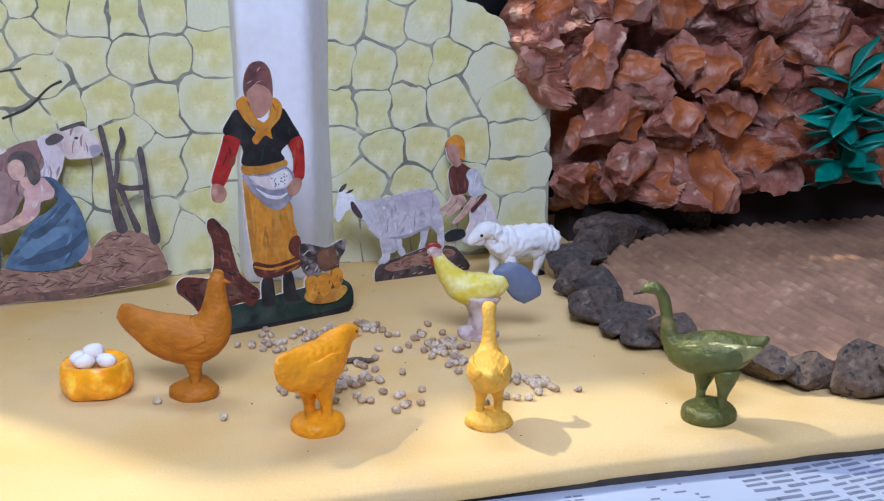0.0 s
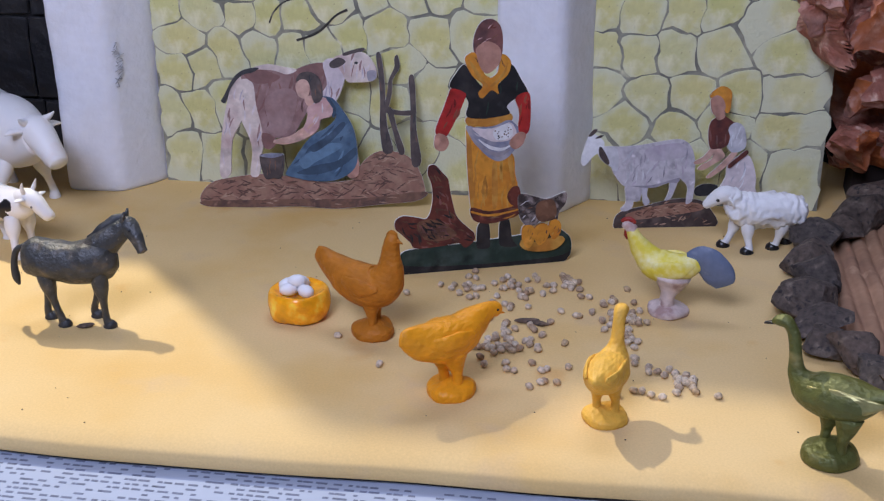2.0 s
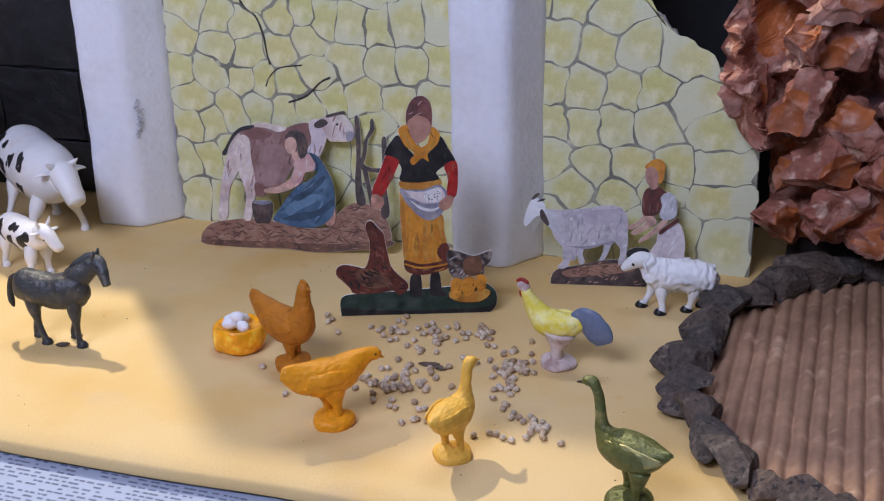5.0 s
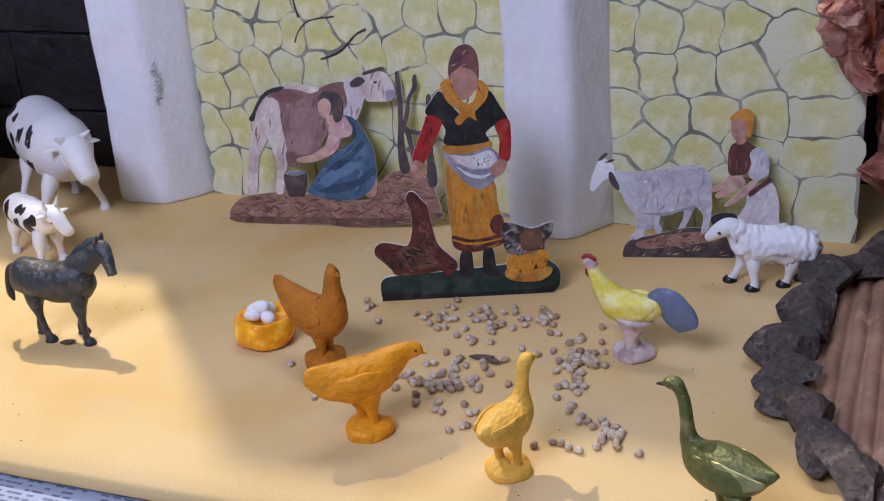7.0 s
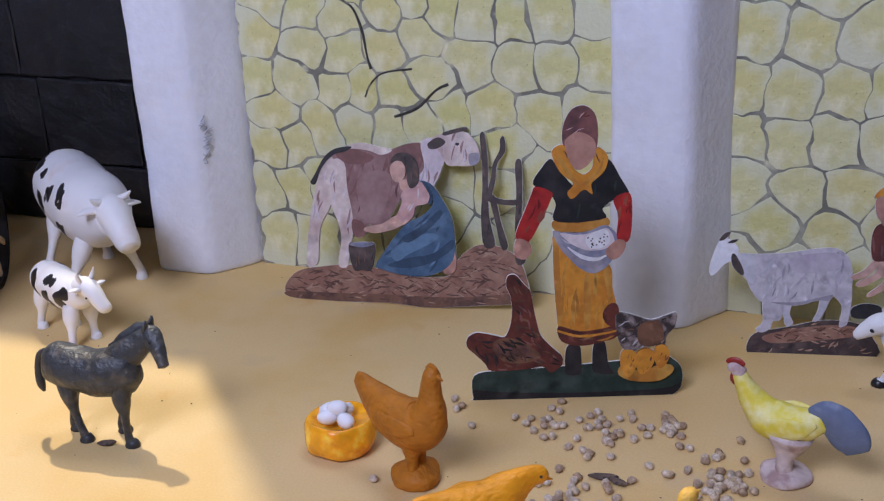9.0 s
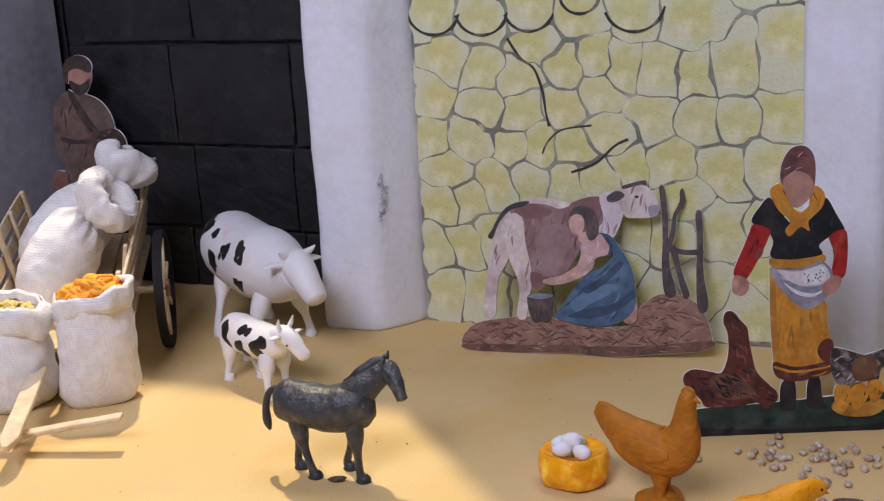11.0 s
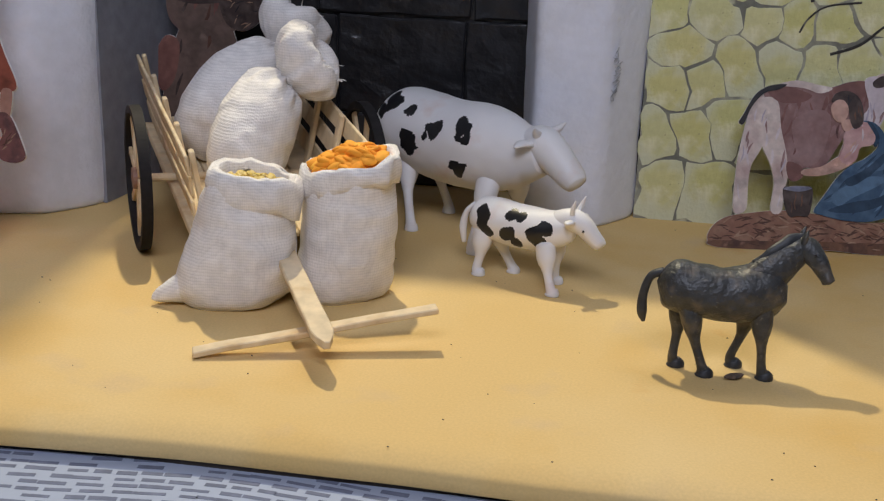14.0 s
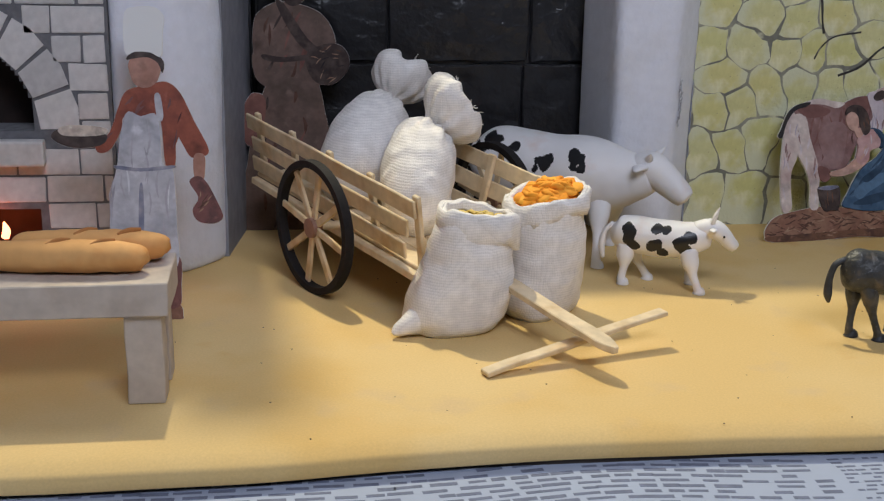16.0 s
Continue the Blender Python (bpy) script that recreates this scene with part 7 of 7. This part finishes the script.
def sack_body(rx, ry, height, seed, lean=0.0, ears=False, tip=0.0):
    """A filled open sack with a rolled cuff."""
    b = bmesh.new()
    seg, rows = 40, 34
    rings = []
    for j in range(rows + 1):
        s = j / rows
        bulge = 1.10 + 0.10 * math.sin(math.pi * min(1, s * 1.6)) - 0.30 * s ** 1.3 if ears else 1.0 + 0.04 * math.sin(math.pi * s)
        if s < 0.12:
            bulge *= 0.78 + 0.22 * math.sqrt(s / 0.12)
        ring = []
        for k in range(seg):
            a = 2 * math.pi * k / seg
            c, d = math.cos(a), math.sin(a)
            p = Vector((math.copysign(abs(c) ** 0.8, c) * rx * bulge, math.copysign(abs(d) ** 0.8, d) * ry * bulge, s * height))
            p += 0.30 * noise.noise_vector((p.x * 0.5, p.y * 0.5, p.z * 0.4 + seed)) + 0.10 * noise.noise_vector(p * 1.5)
            p.x += lean * s
            p.z += tip * p.x * s ** 3
            if s == 0:
                p.z = 0.0
            p.z = max(0.0, p.z)
            ring.append(b.verts.new(p))
        rings.append(ring)
    cuff = ((1.05, 0.12), (1.13, 0.05), (1.18, -0.35), (1.19, -0.85), (1.13, -1.25), (1.0, -1.35)) if ears else ((1.05, 0.08), (1.10, -0.05), (1.13, -0.4), (1.12, -0.8), (1.05, -1.1), (0.97, -1.12))
    inner = ((0.97, 0.10), (0.90, 0.0), (0.86, -0.5))
    top = rings[-1]
    centre = sum((v.co for v in top), Vector()) / seg

    def loop(f, dz):
        return [b.verts.new(centre + (v.co - centre) * f + Vector((0, 0, dz * (1 + 0.5 * noise.noise((v.co.x * 0.5, v.co.y * 0.5, seed))) + 0.32 * noise.noise((v.co.x, v.co.y, seed + dz)))) + 0.20 * noise.noise_vector((v.co.x * 1.7, v.co.y * 1.7, seed + 2 * dz))) for v in top]

    for steps in (cuff, inner):
        last = top
        for f, dz in steps:
            ring = loop(f, dz)
            for k in range(seg):
                b.faces.new((last[k], last[(k + 1) % seg], ring[(k + 1) % seg], ring[k]))
            last = ring
    for a, c in zip(rings, rings[1:]):
        for k in range(seg):
            b.faces.new((a[k], a[(k + 1) % seg], c[(k + 1) % seg], c[k]))
    b.faces.new(rings[0])
    bmesh.ops.recalc_face_normals(b, faces=b.faces[:])
    return b


def open_sack(m, rx, ry, height, seed, lean, label, fill, fill_mat, name, size, corner, wide, tip):
    t = thing("open_sack", m, label, "sack", "sacks")
    part("bag", sack_body(rx, ry, height, seed, lean, wide, tip), BURLAP, t, smooth=True)
    if wide:
        part("corner", tube([(-rx * 0.5, -ry * 0.3, 1.0, 1.0, 1.0), (-rx * 0.9, -ry * 0.45, 0.75, 0.7, 0.7), (-rx * corner * 0.9, -ry * 0.6, 0.45, 0.36, 0.34), (-rx * corner, -ry * 0.7, 0.32, 0.10, 0.12)], 18, 5, side=(0, 0, 1), wobble=0.06), BURLAP, t, "pinched sack corner", smooth=True)
    rg = random.Random(int(seed))
    drop = 0.62 if wide else 0.15
    mouth = 0.72 if wide else 0.9
    heap = lathe([(rx * mouth * 0.95, height - 0.5), (rx * mouth * 0.85, height - 0.1), (rx * mouth * 0.5, height + 0.25), (0.01, height + 0.4)], 20, 3)
    heap.transform(Matrix.Translation((lean, 0, -drop)) @ Matrix.Diagonal((1, ry / rx, 1, 1)))
    for v in heap.verts:
        v.co.z += tip * v.co.x
    part("filling", heap, fill_mat, t, smooth=True)
    for k in range(fill):
        a, r = rg.uniform(0, 2 * math.pi), math.sqrt(rg.random()) * 0.93 * mouth
        z = height + 0.5 - drop - 0.55 * r * r + rg.uniform(-0.06, 0.1) + tip * (lean + math.cos(a) * r * rx * 0.86)
        b = blob(0, 0, 0, size * rg.uniform(0.8, 1.05), size * rg.uniform(0.75, 1.0), size * rg.uniform(0.30, 0.42), 2, 0.22, k * 3.3)
        part(name, b, fill_mat, t, smooth=True, at=at(lean + math.cos(a) * r * rx * 0.86, math.sin(a) * r * ry * 0.86, z, rg.uniform(-25, 45), rg.uniform(-30, 30), rg.uniform(-180, 180)))
    return t


open_sack(at(-16.6, -16.0, 0, 0, 0, 6), 2.35, 1.65, 6.3, 5.0, 1.25, "open cotton sack filled with yellow grain", 60, GRAIN, "grain", 0.24, 1.42, True, -0.10)
open_sack(at(-11.65, -13.95, 0, 0, 0, 22), 2.1, 1.75, 6.6, 9.0, 0.25, "open cotton sack heaped with orange lentils", 85, LENTIL, "lentil", 0.54, 0.95, False, 0.17)


def ruffle(start, way, wide, seed):
    """The gathered mouth of a tied sack: a soft bun of cloth, its rim tucked inwards. Returns it and points on its rim."""
    b = bmesh.new()
    seg = 96
    keys = [(0.0, 0.0, 0.38), (0.10, 0.0, 0.5), (0.25, 0.0, 0.95), (0.45, 0.0, 1.30), (0.65, 0.0, 1.45), (0.82, 0.0, 1.40), (0.95, 0.0, 1.18), (1.0, 0.0, 0.92),
            (0.96, 0.0, 0.68), (0.84, 0.0, 0.50), (0.70, 0.0, 0.34), (0.60, 0.0, 0.10)]
    rows = [(float(q[0]), float(q[2])) for q in spline(keys, 3)]
    rim_row = 20
    rings = []
    for h, wide_here in rows:
        ring = []
        for k in range(seg):
            a = 2 * math.pi * k / seg
            around = Vector((math.cos(a), math.sin(a), seed))
            pleat = math.sin(12 * a + 2.0 * noise.noise(around)) * 0.15 * math.exp(-h * 3.4)
            lobe = 0.16 * h * math.sin(2 * a + seed) * noise.noise(around * 0.9) + 0.24 * h * noise.noise(around * 1.5) - 0.20 * h * max(0.0, math.cos(a - seed)) ** 14
            r = wide_here * wide * (1 + pleat + lobe)
            p = Vector((r * 0.86 * math.cos(a), r * 1.06 * math.sin(a), way.length * h * (1 + 0.16 * noise.noise(around * 1.2 + Vector((5, 0, 0))))))
            p += 0.20 * h * noise.noise_vector(p * 0.8 + Vector((seed, 0, 0))) + 0.05 * noise.noise_vector(p * 2.6)
            ring.append(b.verts.new(p))
        rings.append(ring)
    for lo, hi in zip(rings, rings[1:]):
        for k in range(seg):
            b.faces.new((lo[k], lo[(k + 1) % seg], hi[(k + 1) % seg], hi[k]))
    turn = Matrix.Translation(start) @ way.to_track_quat("Z", "Y").to_matrix().to_4x4()
    rim = [(turn @ v.co, (turn.to_3x3() @ Vector((v.co.x, v.co.y, 0.8))).normalized()) for v in rings[rim_row]]
    bmesh.ops.recalc_face_normals(b, faces=b.faces[:])
    b.transform(turn)
    return b, rim


def threads(rim, count, seed):
    rg = random.Random(int(seed))
    b = bmesh.new()
    for _ in range(count):
        p, out = rg.choice(rim)
        d = out * rg.uniform(0.15, 0.5)
        side = Vector((rg.uniform(-0.12, 0.12), rg.uniform(-0.12, 0.12), rg.uniform(-0.12, 0.08)))
        join(b, tube([(*p, 0.03, 0.03), (*(p + d * 0.6 + side), 0.024, 0.024), (*(p + d + side), 0.012, 0.012)], 5, 2, side=(0.3, 0.5, 0.8)))
    return b


def tied_sack(m, r, body, tuft, wide, label, seed, frays):
    """A sack tied at its neck. body: keys of the filled part; tuft: where the gathered top starts and ends."""
    t = thing("tied_sack", m, label, "sack", "sacks")
    b = tube(body, 64, 14, side=(0, 1, 0), wobble=0.10, seed=seed)
    knot, axis = Vector(body[-1][:3]), (Vector(body[-1][:3]) - Vector(body[-2][:3])).normalized()
    u = axis.orthogonal().normalized()
    w = axis.cross(u)
    for v in b.verts:
        d = v.co - knot
        reach = max(0.0, 1 - d.length / 3.0)
        if reach > 0 and d.length > 0.4:
            a = math.atan2(d.dot(w), d.dot(u))
            out = (d - axis * d.dot(axis))
            v.co += out * 0.26 * reach * (math.sin(11 * a + 3 * noise.noise((math.cos(a), math.sin(a), seed))) - 0.1)
    part("bag", b, BURLAP, t, smooth=True)
    start, way = Vector(tuft[0]), Vector(tuft[1]) - Vector(tuft[0])
    mouth, rim = ruffle(start, way, wide, seed)
    part("gathered_top", mouth, BURLAP, t, "gathered frayed sack mouth", smooth=True)
    tagged(part("frayed_threads", threads(rim, frays, seed), BURLAP, t), kind="stuff")
    n = way.normalized()
    s = n.orthogonal().normalized()
    o = n.cross(s)
    loop = [(*(start + (s * math.cos(a) + o * math.sin(a)) * r), 0.08, 0.08) for a in np.linspace(0, 2 * math.pi, 17)]
    part("string", tube(loop, 8, 2, side=tuple(n)), STRING, t, smooth=True)
    return t


tied_sack(at(0, 0), 0.5, [(-17.9, -10.6, 3.9, 1.3, 1.1), (-17.9, -9.9, 4.7, 2.2, 1.8), (-17.8, -8.8, 5.9, 2.42, 2.05), (-17.5, -7.7, 7.2, 2.25, 2.0), (-17.1, -6.9, 8.25, 1.65, 1.5), (-16.7, -6.4, 8.75, 0.5, 0.5)],
          [(-16.8, -6.5, 8.6), (-14.6, -6.3, 10.2)], 1.48, "stuffed cotton sack tied with string leaning in the cart", 3.0, 12)
tied_sack(at(0, 0), 0.55, [(-21.2, -6.3, 4.6, 1.4, 1.2), (-21.1, -5.6, 5.3, 2.5, 2.05), (-20.6, -4.2, 6.6, 2.75, 2.35), (-19.9, -2.8, 7.8, 2.5, 2.2), (-19.1, -1.7, 8.85, 1.7, 1.5), (-18.6, -1.1, 9.4, 0.5, 0.5)],
          [(-18.7, -1.2, 9.25), (-17.5, -0.2, 11.5)], 1.42, "large cotton sack tied with string at the back of the cart", 7.0, 6)

# ---- table with bread ----
CRUSTCUT = material("darker_crust", (0.44, 0.19, 0.055), 0.8, grain=(200, 0.15))
bench = thing("bread_table", at(-30.0, -22.5), "pale wooden table holding two loaves", "table")
stick(bench, "tabletop", -20, -2.3, 4.1, 0.0, 2.3, 5.6, pose(0, 0, 0, 0, 0, 0), 81, TABLEWOOD)
for x in (-19.0, -1.9):
    for y in (-2.0, 0.6):
        stick(bench, "leg", x, y, 0.0, x + 1.6, y + 1.4, 4.1, pose(0, 0, 0, 0, 0, 0), 85, TABLEWOOD)
for x, y, a, l, seed in ((-34.5, -22.9, -5, 3.6, 1), (-33.6, -21.3, -3, 3.4, 2)):
    loaf = thing("bread_loaf", at(x, y, 5.6, 0, 0, a), "golden-crusted long bread loaf lying on the table", "bread", "bread loaves")
    part("crust", tube([(-l, 0, 0.62, 0.25, 0.25), (-l * 0.85, 0, 0.68, 0.62, 0.6), (-l * 0.3, 0, 0.72, 0.82, 0.7), (l * 0.4, 0, 0.72, 0.8, 0.7), (l * 0.88, 0, 0.68, 0.6, 0.58), (l, 0, 0.6, 0.25, 0.25)], 20, 7, wobble=0.08, seed=seed), BREAD, loaf, smooth=True)
    for k in range(2):
        part("slash", tube([(-0.6 + 1.9 * k, -0.35, 1.30, 0.05, 0.09), (-0.2 + 1.9 * k, -0.1, 1.43, 0.06, 0.12), (0.3 + 1.9 * k, 0.15, 1.42, 0.05, 0.08)], 8, 3, wobble=0.03), CRUSTCUT, loaf, "crust slash")

# ---- scattered seeds, twigs and crumbs ----
b = blob(0, 0, 0, 0.225, 0.19, 0.17, 2, 0.2, 4.0)
first = thing("seed", at(25.6, -9.6, 0.15), "small pale greyish seed on the sand", "seed", "scattered seeds")
part("grain_body", b, SEED, first, smooth=True)
rng = random.Random(17)
CLUSTERS = [(25.5, -11.5, 1.6, 12), (29.0, -11.0, 2.0, 14), (31.2, -10.6, 1.4, 9), (28.6, -13.6, 2.6, 14), (34.0, -14.8, 1.5, 26), (34.6, -16.6, 1.3, 10), (27.8, -18.3, 1.9, 30), (30.0, -17.0, 2.2, 10),
            (37.2, -20.8, 1.0, 15), (35.2, -19.2, 1.6, 6), (30.2, -21.0, 1.8, 8), (35.0, -22.0, 1.0, 4), (21.6, -11.6, 1.2, 3), (38.9, -22.0, 0.2, 1), (22.6, -21.6, 0.3, 1), (19.5, -18.6, 0.2, 1), (33.2, -12.6, 1.8, 9)]
for cx, cy, spread, count in CLUSTERS:
    for _ in range(int(count * 1.35)):
        x, y = rng.gauss(cx, spread * 0.55), rng.gauss(cy, spread * 0.5)
        if (x - 26.4) ** 2 + (y + 23.3) ** 2 < 1.8 or (x - 36.6) ** 2 + (y + 13) ** 2 < 1.8 or (x - 33.7) ** 2 + (y + 24.6) ** 2 < 1.6:
            continue
        copy_thing(first, at(x, y, 0.15, rng.uniform(-30, 30), rng.uniform(-30, 30), rng.uniform(0, 360)))
for x, y, a, l in ((6.2, -19.6, 25, 0.75), (29.2, -15.5, 10, 1.1), (29.9, -15.7, -20, 0.8)):
    tw = thing("twig", at(x, y, 0.14, 0, 0, a), "small dark dry seed husk lying on the sand", "husk", "dry husks")
    part("husk_body", tube([(-l * 0.6, 0, 0, 0.05, 0.05), (-l * 0.2, 0, 0.02, 0.17, 0.14), (l * 0.3, 0, 0.02, 0.16, 0.13), (l * 0.6, 0, 0.02, 0.05, 0.05)], 8, 3, wobble=0.05), STONE, tw)
b = bmesh.new()
for _ in range(90):
    x, y, r = rng.uniform(-32, 43), rng.uniform(-29, 1), rng.uniform(0.02, 0.055)
    join(b, blob(x, y, 0.02, r, r * 0.8, r * 0.5, 1))
tagged(part("crumbs", b, STONE), "tiny dark crumbs strewn over the sand", "crumbs", kind="stuff")

# ---- printed paper under the front edge ----
b = bmesh.new()
rng = random.Random(6)


def bar(x, y, length, h, turn=0.0):
    join(b, box(-length / 2, -h / 2, 0, length / 2, h / 2, 0.006), Matrix.Translation((x, y, -1.294)) @ Matrix.Rotation(turn, 4, "Z"))


def front_line(x):
    return -29.5 - 0.7 * math.exp(-((x - 12) / 16) ** 2) - 1.3 * (1 / (1 + math.exp((x + 22) / 3)))


for x0, x1, mid in ((-34, -3, -12), (43, 66, 54)):
    for row in range(12):
        x = x0 + rng.uniform(0, 0.8)
        while x < x1:
            l = rng.uniform(0.8, 1.5)
            hump = math.exp(-((x - mid) / 6) ** 2)
            if rng.random() < 0.92:
                bar(x, front_line(mid) + 0.3 - row * 0.46 + 0.9 * hump - 0.5 + rng.uniform(-0.04, 0.04), l * rng.uniform(0.7, 0.88), rng.uniform(0.17, 0.27), -0.3 * (x - mid) / 6 * hump + rng.uniform(-0.03, 0.03))
            x += l
for x0, x1 in ((-2, 26), (27, 41)):
    for row in range(16):
        x = x0
        while x < x1:
            l = rng.uniform(0.2, 0.7)
            if rng.random() < (0.85 if x0 < 20 else 0.35):
                bar(x, front_line(10) + 0.5 - row * 0.34, l * 0.8, 0.13)
            x += l + (0.8 if rng.random() < 0.06 else 0.08)
tagged(part("paper_print", b, INK), "blue-black printed brick pattern and text lines on the paper", "print", kind="stuff")
